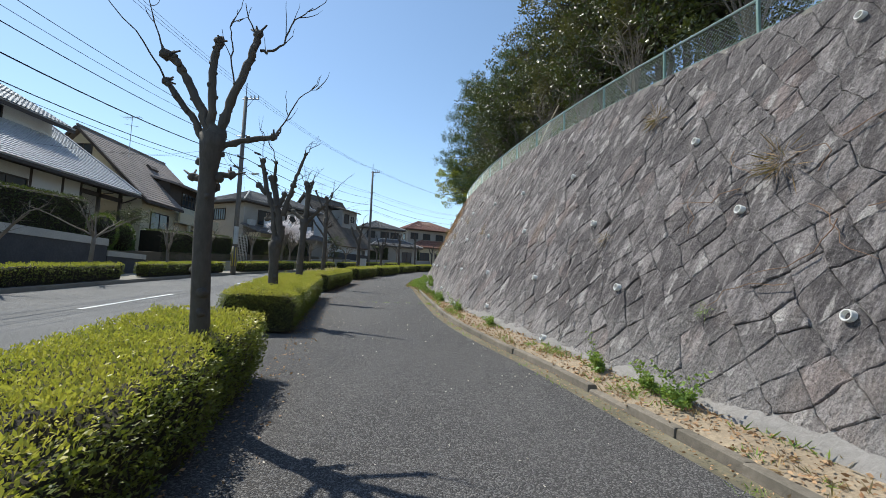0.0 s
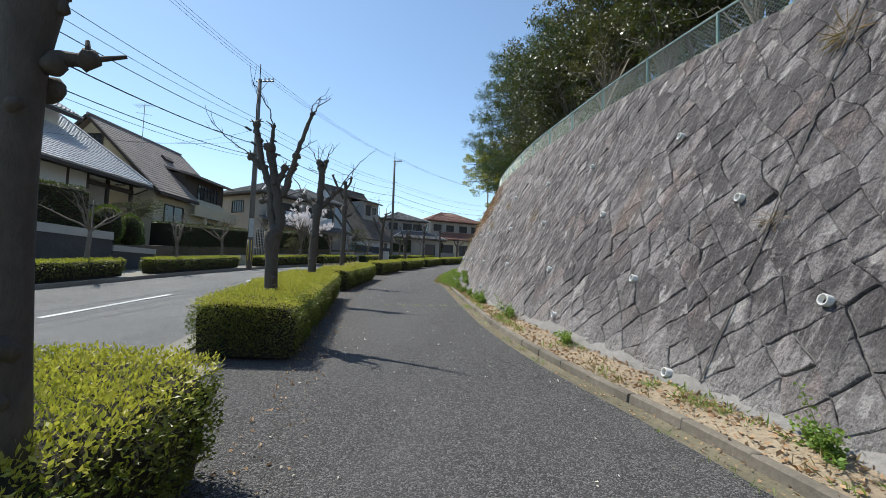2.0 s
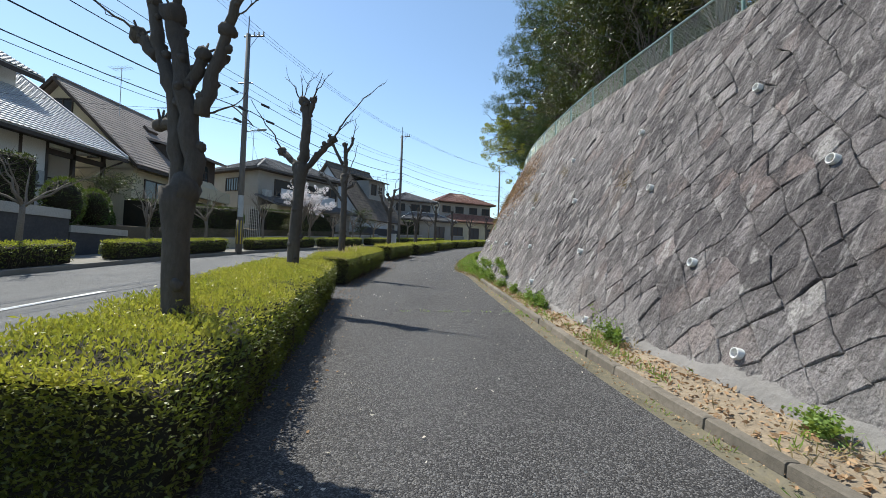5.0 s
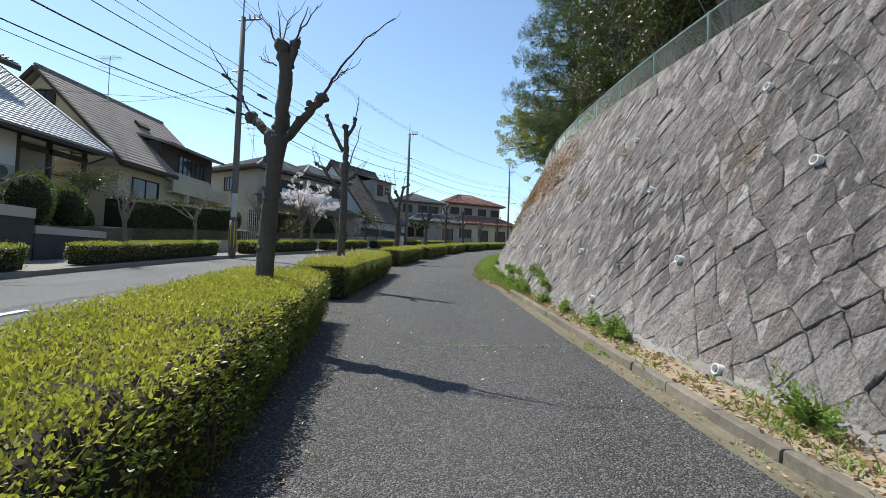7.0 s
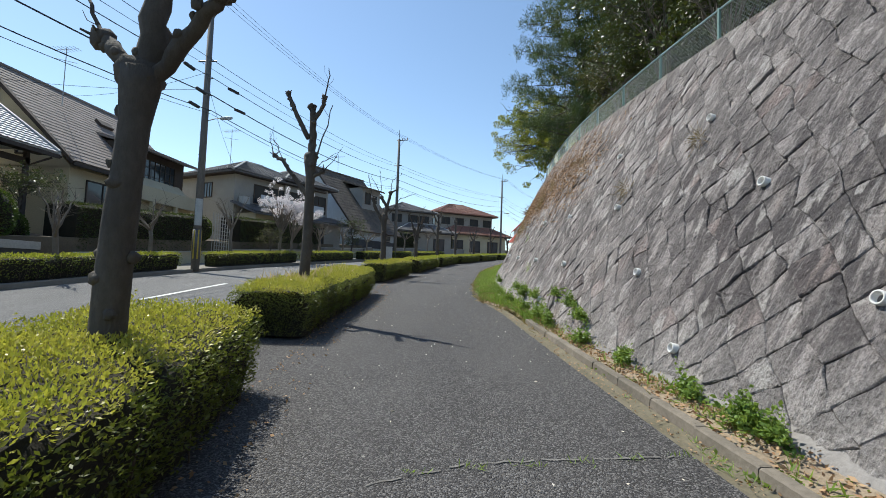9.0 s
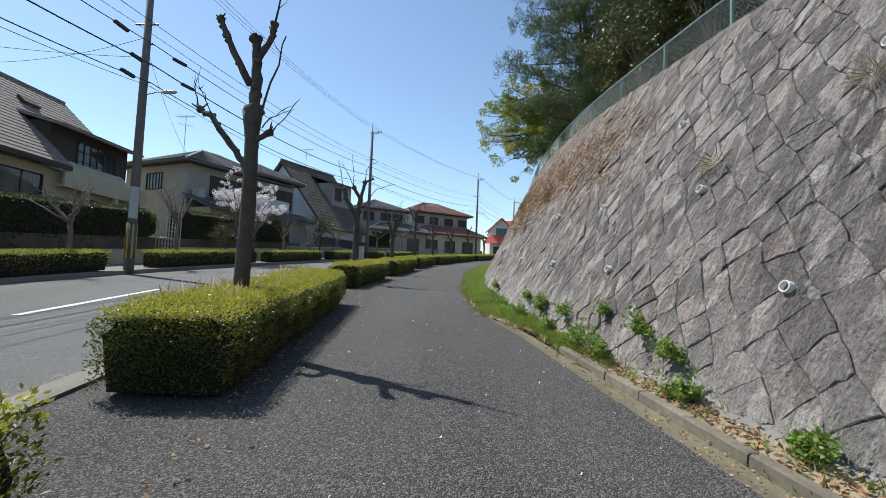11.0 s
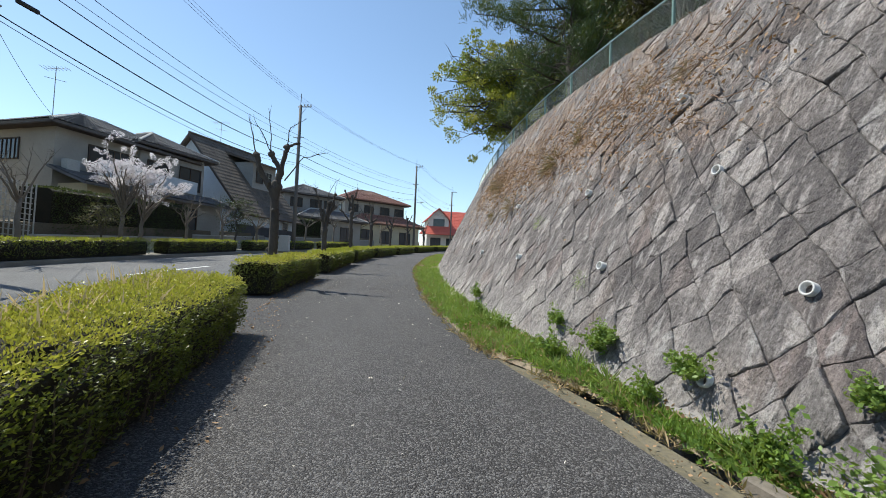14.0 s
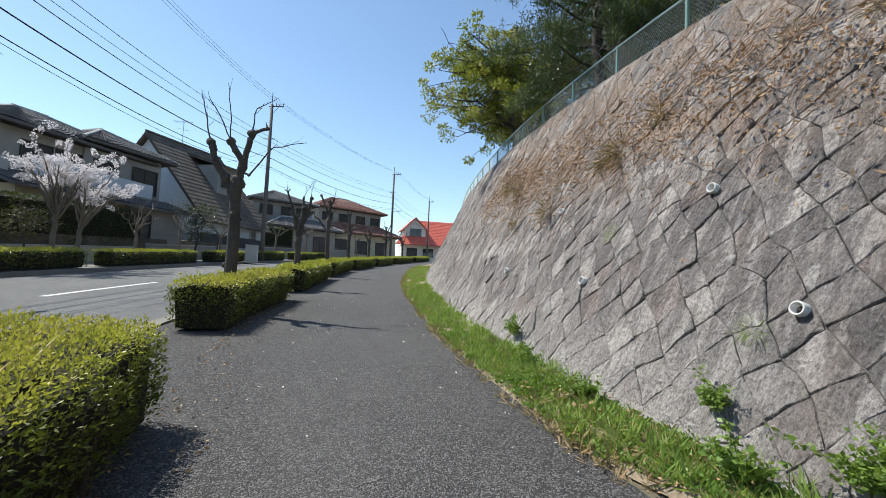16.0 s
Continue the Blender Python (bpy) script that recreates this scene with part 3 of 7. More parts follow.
# ---- street trees: limbs as (kind, thick, thin, points), points from the trunk's foot, across and up ----
BOUGHS = {}
BOUGHS["A"] = [
    ("limb", 0.05, 0.04, [(-0.15, 2.52), (-0.21, 2.66), (-0.35, 2.82), (-0.47, 3.0)]),
    ("twig", 0.014, 0.004, [(-0.48, 3.01), (-0.71, 3.41), (-1.03, 3.77)]),
    ("limb", 0.065, 0.05, [(-0.08, 2.54), (-0.13, 2.74), (-0.29, 2.99), (-0.38, 3.17), (-0.49, 3.25)]),
    ("twig", 0.012, 0.005, [(-0.52, 3.29), (-0.66, 3.79)]),
    ("limb", 0.06, 0.045, [(-0.04, 2.64), (-0.06, 2.96), (-0.07, 3.25), (-0.02, 3.41)]),
    ("limb", 0.065, 0.045, [(0.06, 2.59), (0.13, 2.93), (0.22, 3.23), (0.29, 3.46), (0.29, 3.55)]),
    ("twig", 0.022, 0.006, [(0.32, 3.39), (0.42, 3.39), (0.52, 3.5), (0.63, 3.73), (0.8, 3.84)]),
    ("twig", 0.012, 0.005, [(0.26, 3.57), (0.17, 3.83)]),
    ("limb", 0.05, 0.035, [(0.07, 2.42), (0.27, 2.5), (0.49, 2.56)]),
    ("twig", 0.013, 0.003, [(0.52, 2.58), (0.6, 2.77), (0.76, 2.98), (0.95, 3.01)]),
    ("twig", 0.012, 0.006, [(0.13, 3.02), (0.09, 3.34), (0.05, 3.56), (0.16, 3.67)]),
    ("limb", 0.05, 0.035, [(-0.08, 2.33), (-0.12, 2.26)]),
    ("limb", 0.05, 0.04, [(-0.06, 2.1), (-0.18, 2.12)]),
    ("limb", 0.05, 0.04, [(0.0, 2.13), (0.16, 2.15)]),
]
BOUGHS["B"] = [
    ("limb", 0.078, 0.05, [(-0.04, 1.56), (-0.08, 1.92), (-0.14, 2.36), (-0.3, 2.72), (-0.38, 3.03), (-0.45, 3.39)]),
    ("limb", 0.06, 0.05, [(-0.31, 2.67), (-0.43, 2.78), (-0.5, 2.86)]),
    ("limb", 0.09, 0.07, [(0.07, 1.74), (0.02, 2.19), (-0.1, 2.59), (-0.18, 2.99)]),
    ("limb", 0.06, 0.045, [(-0.03, 2.36), (0.07, 2.54), (0.1, 2.66)]),
    ("limb", 0.07, 0.045, [(0.1, 2.19), (0.18, 2.55), (0.26, 2.86)]),
    ("limb", 0.045, 0.03, [(0.26, 2.88), (0.38, 3.22), (0.5, 3.53)]),
    ("twig", 0.014, 0.004, [(0.5, 3.53), (0.63, 3.64), (0.85, 3.71)]),
    ("twig", 0.01, 0.003, [(0.5, 3.53), (0.51, 3.68), (0.62, 3.75)]),
    ("limb", 0.04, 0.03, [(-0.15, 2.99), (-0.13, 3.33)]),
    ("twig", 0.014, 0.004, [(-0.13, 3.33), (-0.23, 3.62), (-0.48, 3.99), (-0.56, 4.08)]),
    ("twig", 0.01, 0.004, [(-0.45, 3.39), (-0.45, 3.8), (-0.53, 4.03)]),
    ("twig", 0.012, 0.004, [(-0.5, 2.87), (-0.75, 3.02), (-0.99, 3.25), (-1.07, 3.34)]),
    ("twig", 0.01, 0.004, [(0.28, 2.93), (0.41, 3.0), (0.61, 3.09)]),
    ("limb", 0.05, 0.04, [(-0.09, 2.14), (-0.25, 2.13)]),
    ("twig", 0.01, 0.004, [(0.13, 2.21), (0.33, 2.28), (0.52, 2.11)]),
]
BOUGHS["C"] = [
    ("limb", 0.11, 0.085, [(0.04, 2.42), (0.06, 2.81), (0.07, 3.27), (0.02, 3.6)]),
    ("limb", 0.06, 0.05, [(0.07, 3.27), (0.15, 3.48), (0.18, 3.65)]),
    ("limb", 0.075, 0.05, [(0.11, 2.42), (0.4, 2.7), (0.62, 2.89)]),
    ("twig", 0.022, 0.005, [(0.63, 2.9), (0.79, 3.14), (1.05, 3.47), (1.42, 3.95)]),
    ("twig", 0.012, 0.004, [(0.71, 3.0), (0.84, 3.12), (0.94, 3.21)]),
    ("limb", 0.075, 0.06, [(-0.0, 2.43), (-0.21, 2.62), (-0.38, 2.74)]),
    ("twig", 0.02, 0.005, [(-0.38, 2.75), (-0.56, 3.03), (-0.83, 3.36), (-1.07, 3.73)]),
    ("twig", 0.016, 0.005, [(-0.06, 3.64), (-0.17, 3.88), (-0.42, 4.11)]),
    ("twig", 0.014, 0.005, [(-0.01, 3.65), (-0.09, 4.11)]),
    ("twig", 0.016, 0.005, [(0.16, 3.65), (0.33, 4.11)]),
    ("twig", 0.014, 0.005, [(0.18, 3.67), (0.3, 3.88), (0.47, 4.08)]),
    ("twig", 0.012, 0.005, [(-0.05, 3.37), (-0.2, 3.43), (-0.32, 3.53)]),
    ("twig", 0.01, 0.004, [(0.0, 3.69), (0.06, 3.93), (0.13, 4.02)]),
]
BOUGHS["D"] = [
    ("limb", 0.1, 0.07, [(0.01, 3.04), (0.01, 3.47), (-0.02, 3.87)]),
    ("limb", 0.06, 0.045, [(-0.06, 3.29), (-0.35, 3.83), (-0.51, 4.15)]),
    ("limb", 0.055, 0.045, [(0.02, 3.62), (0.19, 3.87), (0.23, 4.04)]),
    ("twig", 0.02, 0.005, [(0.23, 4.06), (0.31, 4.46), (0.28, 4.6)]),
    ("limb", 0.06, 0.04, [(-0.13, 2.36), (-0.36, 2.64), (-0.56, 2.89), (-0.76, 3.01)]),
    ("twig", 0.015, 0.004, [(-0.76, 3.01), (-0.87, 3.24), (-0.94, 3.38)]),
    ("twig", 0.012, 0.004, [(-0.56, 2.89), (-0.69, 3.17), (-0.83, 3.35)]),
    ("twig", 0.022, 0.01, [(0.09, 2.87), (0.28, 3.41), (0.4, 3.88)]),
    ("limb", 0.05, 0.045, [(0.0, 2.54), (0.14, 2.61), (0.25, 2.66)]),
    ("twig", 0.012, 0.004, [(0.25, 2.66), (0.45, 2.84), (0.62, 3.06)]),
    ("twig", 0.012, 0.004, [(0.14, 2.73), (0.31, 2.87), (0.45, 2.95)]),
]
BOUGHS["E"] = [
    ("limb", 0.09, 0.06, [(-0.03, 2.21), (-0.2, 2.56), (-0.4, 2.9), (-0.47, 3.22)]),
    ("limb", 0.08, 0.06, [(0.02, 2.58), (0.08, 2.95), (-0.14, 3.29)]),
    ("limb", 0.07, 0.055, [(0.07, 2.67), (0.18, 3.23), (0.22, 3.49)]),
    ("limb", 0.04, 0.03, [(0.22, 3.49), (0.37, 3.56), (0.5, 3.63)]),
    ("twig", 0.018, 0.006, [(-0.47, 3.22), (-0.61, 3.8), (-0.72, 4.24)]),
    ("twig", 0.016, 0.006, [(-0.15, 3.31), (-0.17, 3.84), (-0.26, 4.43)]),
    ("twig", 0.016, 0.006, [(0.22, 3.51), (0.28, 3.98), (0.66, 4.3)]),
    ("twig", 0.02, 0.006, [(0.21, 2.64), (0.63, 3.27), (1.23, 3.56)]),
    ("twig", 0.014, 0.006, [(-0.14, 3.31), (-0.44, 3.9), (-0.59, 4.16)]),
]


# ---- leaves ----
def leaf_cloud(name, P, N, length, width, material, parent=None, spread=0.9, label="", seed=1, droop=0.0, kind="stuff"):
    """Many small folded leaves as one mesh: P points, N outward ways, length (low, high), width over length."""
    r = np.random.RandomState(seed)
    P, N = np.asarray(P, float), np.asarray(N, float)
    n = len(P)
    d = N + r.normal(0, spread, (n, 3))
    d[:, 2] -= droop
    d /= np.linalg.norm(d, axis=1)[:, None] + 1e-9
    s = np.cross(d, r.normal(0, 1, (n, 3)))
    s /= np.linalg.norm(s, axis=1)[:, None] + 1e-9
    up = np.cross(s, d)
    L = r.uniform(*length, n)[:, None]
    w = L * width * 0.5
    V = np.stack([P, P + d * L * 0.5 + s * w + up * w * 0.35, P + d * L, P + d * L * 0.5 - s * w + up * w * 0.35], 1).reshape(-1, 3)
    me = bpy.data.meshes.new(name)
    me.vertices.add(4 * n)
    me.vertices.foreach_set("co", V.ravel())
    me.loops.add(4 * n)
    me.loops.foreach_set("vertex_index", np.arange(4 * n))
    me.polygons.add(n)
    me.polygons.foreach_set("loop_start", np.arange(n) * 4)
    me.polygons.foreach_set("loop_total", np.full(n, 4))
    me.update(calc_edges=True)
    me.materials.append(material)
    ob = new(name, me)
    if parent is not None:
        ob.parent = parent
        ob.matrix_parent_inverse = parent.matrix_basis.inverted()
    if kind:
        tagged(ob, label, kind=kind)
    elif label:
        tagged(ob, label)
    return ob


M_HEDGE_FAR = leafy("hedge_leaf_far", (0.22, 0.25, 0.035), (0.48, 0.48, 0.065), (0.54, 0.49, 0.07), 0.38)
# Side leaves: the hedge's shade side is put into this darker colour.
M_HEDGE_SIDE = leafy("hedge_leaf_shade", (0.06, 0.085, 0.018), (0.15, 0.18, 0.03), (0.13, 0.12, 0.03), 0.2)
M_TWIG = surface("hedge_twig", (0.10, 0.075, 0.05), (0.14, 0.11, 0.08), 5, 60, 0.9, 0.4, 0.004)


def hedge(a, b, left, right, height, density, size, seed, label, group="", material=None, category="hedge"):
    """A clipped hedge between a and b along the street; left and right give its sides."""
    mid = (a + b) / 2
    ob = thing("hedge", ((left(mid) + right(mid)) / 2, mid, G(mid)), label, category, group)
    r = np.random.RandomState(seed)

    def at(y, ang, k):
        """A point of the clipped skin: ang from 0 (right foot) over the top to 1 (left foot)."""
        t = math.pi * ang
        c, s = math.cos(t), math.sin(t)
        c = math.copysign(abs(c) ** 0.34, c)
        s = s ** 0.4
        lump = 0.05 * noise.noise((y * 1.7, ang * 4, seed)) + 0.045 * noise.noise((y * 4.5, ang * 12, seed + 3)) + 0.03 * noise.noise((y * 11, ang * 30, seed + 5))
        foot = 0.09 * (1 - s)
        xc, half = (left(y) + right(y)) / 2, (right(y) - left(y)) / 2
        half = half - foot + lump - k
        return Vector((xc + half * c, y, G(y) + max(0.03, (height + lump - k) * s)))

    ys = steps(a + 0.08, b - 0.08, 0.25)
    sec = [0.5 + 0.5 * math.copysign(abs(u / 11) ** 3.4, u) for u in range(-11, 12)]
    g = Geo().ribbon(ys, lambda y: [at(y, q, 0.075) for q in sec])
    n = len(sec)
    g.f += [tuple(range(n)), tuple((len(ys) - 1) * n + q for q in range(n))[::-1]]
    put("shade_core", g, M_HEDGE_CORE, ob, "near-black filler core with the inner shade in its colour", fix=False)
    length = b - a
    width = abs(right(mid) - left(mid))
    P, N = [], []
    fine = [0.5 + 0.5 * math.copysign(abs(u / 60) ** 3.4, u) for u in range(-60, 61)]
    walkp = [at(mid, q, 0.0) for q in fine]
    arc = np.concatenate([[0], np.cumsum([(walkp[q + 1] - walkp[q]).length for q in range(120)])])
    skin = int(density * length * arc[-1])
    for y, d in zip(r.uniform(a, b, skin), r.uniform(0, arc[-1], skin)):
        q = float(np.interp(d, arc, fine))
        if noise.noise((y * 7, q * 26, seed + 9)) < -0.28 and r.rand() < 0.8:
            continue
        p = at(y, q, r.uniform(-0.02, 0.08))
        top = min(1.0, max(0.0, (p.z - G(y)) / height))
        if top < 0.8 and r.rand() > 0.45 + 0.6 * top:
            continue
        side = math.cos(math.pi * q)
        side = math.copysign(abs(side) ** 0.28, side) if top < 0.93 else side * 0.5
        P.append(p)
        N.append((side * 0.9, 0, 0.25 + (0.9 if top > 0.93 else 0.35)))
    ends = int(density * width * height)
    for y, w in ((a, -1), (b, 1)):
        for _ in range(ends):
            q = r.rand()
            base, f = at(y, q, 0.02), r.rand() ** 0.6
            xc = (left(y) + right(y)) / 2
            P.append(Vector((xc + (base.x - xc) * r.uniform(-1, 1), y + w * r.uniform(-0.05, 0.03), G(y) + 0.05 + (height - 0.06) * r.rand() ** 0.8)))
            N.append((0.2 * r.normal(), w, 0.5))
    P, N = np.array([tuple(p) for p in P]), np.array(N, float)
    # Leaves below the clipped top take the colour that has shade in it.
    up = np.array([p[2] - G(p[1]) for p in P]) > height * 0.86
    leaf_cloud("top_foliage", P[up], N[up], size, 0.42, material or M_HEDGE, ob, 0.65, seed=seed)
    leaf_cloud("side_foliage", P[~up], N[~up], size, 0.42, M_HEDGE_SIDE, ob, 0.65, "dark green side leaves with shade put into their colour", seed=seed + 90)
    g = Geo()
    for _ in range(int(length * 10)):
        y = r.uniform(a + 0.3, b - 0.3)
        q = r.choice((r.uniform(0.02, 0.2), r.uniform(0.8, 0.98)))
        p = at(y, q, 0.03)
        foot = Vector((p.x - 0.08 * math.copysign(1, 0.5 - q) + r.uniform(-0.04, 0.04), y + r.uniform(-0.08, 0.08), G(y)))
        g.tube([foot, (foot + p) / 2 + Vector((r.uniform(-0.03, 0.03), 0, 0)), p], [0.006, 0.005, 0.003], 4, cap=False)
    tagged(put("twig_growth", g, M_TWIG, ob, fix=False), kind="stuff")
    # long shoots that escaped the shears
    P, N = [], []
    for _ in range(int(length * 2.2 * (1 if density > 800 else 0))):
        y, q = r.uniform(a, b), 0.5 + 0.5 * r.choice((-1, 1)) * r.rand() ** 3.4 * 0.6
        p = at(y, q, 0)
        for k in range(9):
            P.append(p + Vector((0, 0, 0.012 * k)))
            N.append((r.normal() * 0.8, r.normal() * 0.8, 0.6))
    if P:
        leaf_cloud("shoot_growth", P, N, (size[0] * 1.1, size[1] * 1.4), 0.34, material or M_HEDGE, ob, 0.4, seed=seed + 50)
    return ob


LBL = "clipped yellow-green hedge along the asphalt path"
PATHSIDE = "hedges between path and road"
hedge(-7, 0.3, lambda y: HEDGE_R(y) - 1.55, HEDGE_R, 0.72, 250, (0.05, 0.07), 10, LBL, PATHSIDE)
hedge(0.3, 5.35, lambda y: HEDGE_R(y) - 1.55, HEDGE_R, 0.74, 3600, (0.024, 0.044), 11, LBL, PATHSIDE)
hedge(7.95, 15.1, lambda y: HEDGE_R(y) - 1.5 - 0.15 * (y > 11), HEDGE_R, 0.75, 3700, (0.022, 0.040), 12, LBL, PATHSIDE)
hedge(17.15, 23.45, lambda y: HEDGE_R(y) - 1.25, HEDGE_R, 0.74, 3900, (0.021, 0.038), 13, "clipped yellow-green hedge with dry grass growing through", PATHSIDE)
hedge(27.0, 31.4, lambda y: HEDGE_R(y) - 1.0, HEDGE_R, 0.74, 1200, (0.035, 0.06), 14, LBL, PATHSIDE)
for k, (a, b) in enumerate(((33.2, 39.2), (40.6, 46.5), (48, 54.5), (56, 63), (65, 74), (77, 90))):
    hedge(a, b, lambda y: HEDGE_R(y) - 1.0, HEDGE_R, 0.74, 500, (0.055, 0.09), 20 + k, LBL, PATHSIDE, M_HEDGE_FAR)
LBL2 = "low clipped hedge along the far kerb before the houses"
for k, (a, b) in enumerate(((2, 9), (10.5, 20.3), (22.3, 30.0), (32.6, 40.0), (41.4, 48.2), (50, 54.2), (56.3, 61), (63, 70))):
    hedge(a, b, lambda y: FAR(y) - 1.15, lambda y: FAR(y) - 0.22, 0.72, 420, (0.055, 0.09), 30 + k, LBL2, "hedges by the far kerb", M_HEDGE_FAR)


# ---- pruned street trees ----
def knot(g, c, r, seed):
    """A rough burl where limbs were cut back."""
    rr = random.Random(seed)
    bm = bmesh.new()
    bmesh.ops.create_icosphere(bm, subdivisions=2, radius=r)
    for v in bm.verts:
        v.co *= 1 + 0.45 * noise.noise(v.co * (2.2 / r) * 0.5 + Vector((seed, 0, 0))) + rr.uniform(-0.08, 0.08)
    base = len(g.v)
    g.v += [c + v.co for v in bm.verts]
    g.f += [tuple(base + v.index for v in f.verts) for f in bm.faces]
    bm.free()


def bend(pts, n=3, amount=0.02, seed=0):
    """Finer points along a polyline, a little crooked."""
    r = random.Random(seed)
    out = []
    for i in range(len(pts) - 1):
        for k in range(n):
            p = pts[i].lerp(pts[i + 1], k / n)
            out.append(p + Vector((r.uniform(-1, 1), r.uniform(-1, 1), r.uniform(-1, 1))) * amount * (0 if i == 0 and k == 0 else 1))
    return out + [pts[-1]]


def pruned_tree(x, y, top, thick, limbs, seed, label, lean=0.0):
    """A hard-pruned bare street tree: trunk, cut limbs with burls, long young shoots."""
    ob = thing("pruned_tree", (x, y, G(y)), label, "tree", "pruned street trees")
    r = random.Random(seed)
    limbs = [(k, a * thick / 0.13, b * thick / 0.13, [(0.3 * q[0][0], q[0][1] - 0.12)] + q if k == "limb" and abs(q[0][0]) < 0.2 and q[0][1] < top + 0.15 else q) for k, a, b, q in limbs]
    foot = Vector((x, y, G(y) - 0.05))
    g = Geo()
    hs = steps(0, top, 0.12)
    pts = [foot + Vector((0.02 * math.sin(h * 2 + seed), 0.02 * math.cos(h * 1.7) + lean * h, h)) for h in hs]
    rad = [thick * (1.25 - 0.25 * min(1, h / 0.3)) * (1 - 0.22 * h / top) * (1 + 0.06 * noise.noise((h * 3, seed, 0))) + (0.045 * max(0, (h - top + 0.35) / 0.35)) for h in hs]
    g.tube(pts, rad, 16)
    for k in range(7):
        h = r.uniform(0.9, top)
        a = r.uniform(0, 6.28)
        knot(g, foot + Vector((math.cos(a) * thick * 0.85, math.sin(a) * thick * 0.85 + lean * h, h)), r.uniform(0.03, 0.055), seed * 10 + k)
    knot(g, foot + Vector((0, lean * top, top)), thick * 1.15, seed)
    put("trunk", g, M_BARK, ob, smooth=True, fix=False)
    shoots = Geo()
    for n, (kind, a, b, line) in enumerate(limbs):
        m = len(line)
        pts = [foot + Vector((px, 0.35 * math.sin(2.2 * px + seed) * abs(px) + lean * pz, pz + 0.05)) for px, pz in line]
        if kind == "limb":
            g = Geo()
            p = bend(pts, 4, a * 0.22, n)
            k = len(p)
            g.tube(p, [a + (b - a) * i / (k - 1) + 0.25 * a * noise.noise((i * 0.9, n, seed)) for i in range(k)], 9)
            for i in range(1, k):
                if r.random() < 0.75:
                    w = Vector((r.uniform(-1, 1), r.uniform(-1, 1), r.uniform(-0.5, 1))).normalized()
                    knot(g, p[i] + w * a * 0.75, a * r.uniform(0.35, 0.65), seed * 100 + n * 10 + i)
            knot(g, p[-1], b * 1.55, seed * 7 + n)
            put("limb", g, M_BARK, ob, smooth=True, fix=False)
            for _ in range(3):
                e = p[-1]
                w = Vector((r.uniform(-1, 1), r.uniform(-1, 1), r.uniform(0.2, 1.4))).normalized()
                q = [e, e + w * r.uniform(0.05, 0.14)]
                shoots.tube(q, [0.014, 0.008], 5)
        else:
            p = bend(pts, 4, 0.015, n + 40)
            k = len(p)
            shoots.tube(p, [a + (b - a) * i / (k - 1) for i in range(k)], 6)
            for i in range(2, k - 1):
                if r.random() < 0.5:
                    w = (p[i + 1] - p[i]).normalized() + Vector((r.uniform(-0.9, 0.9), r.uniform(-0.9, 0.9), r.uniform(-0.3, 0.9)))
                    L = r.uniform(0.08, 0.35)
                    q = bend([p[i], p[i] + w.normalized() * L * 0.6, p[i] + (w + Vector((0, 0, 0.4))).normalized() * L], 2, 0.01, i)
                    shoots.tube(q, [0.005 - 0.0008 * z for z in range(len(q))], 4, cap=False)
    put("shoot_growth", shoots, M_BARK, ob, "thin young shoots", smooth=True, fix=False)["kind"] = "stuff"
    return ob


TREE_LABEL = "hard-pruned bare street tree with knobbly cut limbs in the hedge"
pruned_tree(-2.08, 4.05, 2.55, 0.088, BOUGHS["A"], 1, TREE_LABEL)
pruned_tree(-3.35, 9.38, 1.68, 0.112, BOUGHS["B"], 2, "bare pruned street tree forking low into several limbs")
pruned_tree(-4.13, 13.68, 2.5, 0.112, BOUGHS["C"], 3, "thick lumpy pruned street tree covered in burls", 0.05)
pruned_tree(-4.77, 19.08, 3.0, 0.10, BOUGHS["D"], 4, TREE_LABEL)
pruned_tree(-5.05, 29.0, 2.55, 0.125, BOUGHS["E"], 5, TREE_LABEL)
for k, (x, y) in enumerate(((-4.85, 34.4), (-4.25, 41.2), (-3.0, 47.6), (-1.3, 54.2), (1.0, 61.5), (4.0, 70))):
    name = "BDCED"[k % 5]
    pruned_tree(HEDGE_R(y) - 0.55, y, {"B": 1.6, "D": 2.7, "C": 2.3, "E": 2.1}[name], 0.105, [(a, b, c, [(px * (0.8 if k % 2 else -0.75), min(pz, 9) * (0.85 + 0.05 * (k % 3))) for px, pz in d]) for a, b, c, d in BOUGHS[name]], 6 + k, TREE_LABEL)


# ---- wooded bank above the wall ----
M_LITTER = surface("leaf_litter", (0.10, 0.08, 0.05), (0.07, 0.06, 0.035), 1.2, 14, 0.95, 1.0, 0.05)
M_EVER = leafy("evergreen_leaf", (0.03, 0.048, 0.016), (0.07, 0.09, 0.025), (0.09, 0.095, 0.035), 0.08, 0.4, 0.5)
M_OLIVE = leafy("olive_leaf", (0.06, 0.065, 0.025), (0.12, 0.115, 0.045), (0.16, 0.13, 0.06), 0.10, 0.5, 0.5)
M_LIME = leafy("camphor_leaf", (0.14, 0.19, 0.03), (0.30, 0.33, 0.05), (0.46, 0.38, 0.07), 0.35, 0.4, 0.6)
M_NEEDLE = leafy("pine_needle", (0.03, 0.065, 0.03), (0.06, 0.10, 0.04), (0.07, 0.11, 0.035), 0.15, 0.5, 0.6)
M_DRY = leafy("dry_grass", (0.27, 0.19, 0.10), (0.42, 0.32, 0.18), (0.30, 0.19, 0.10), 0.2, 0.7, 2)
M_STRAW = leafy("dead_straw", (0.16, 0.10, 0.055), (0.30, 0.20, 0.11), (0.20, 0.12, 0.06), 0.15, 0.8, 3)
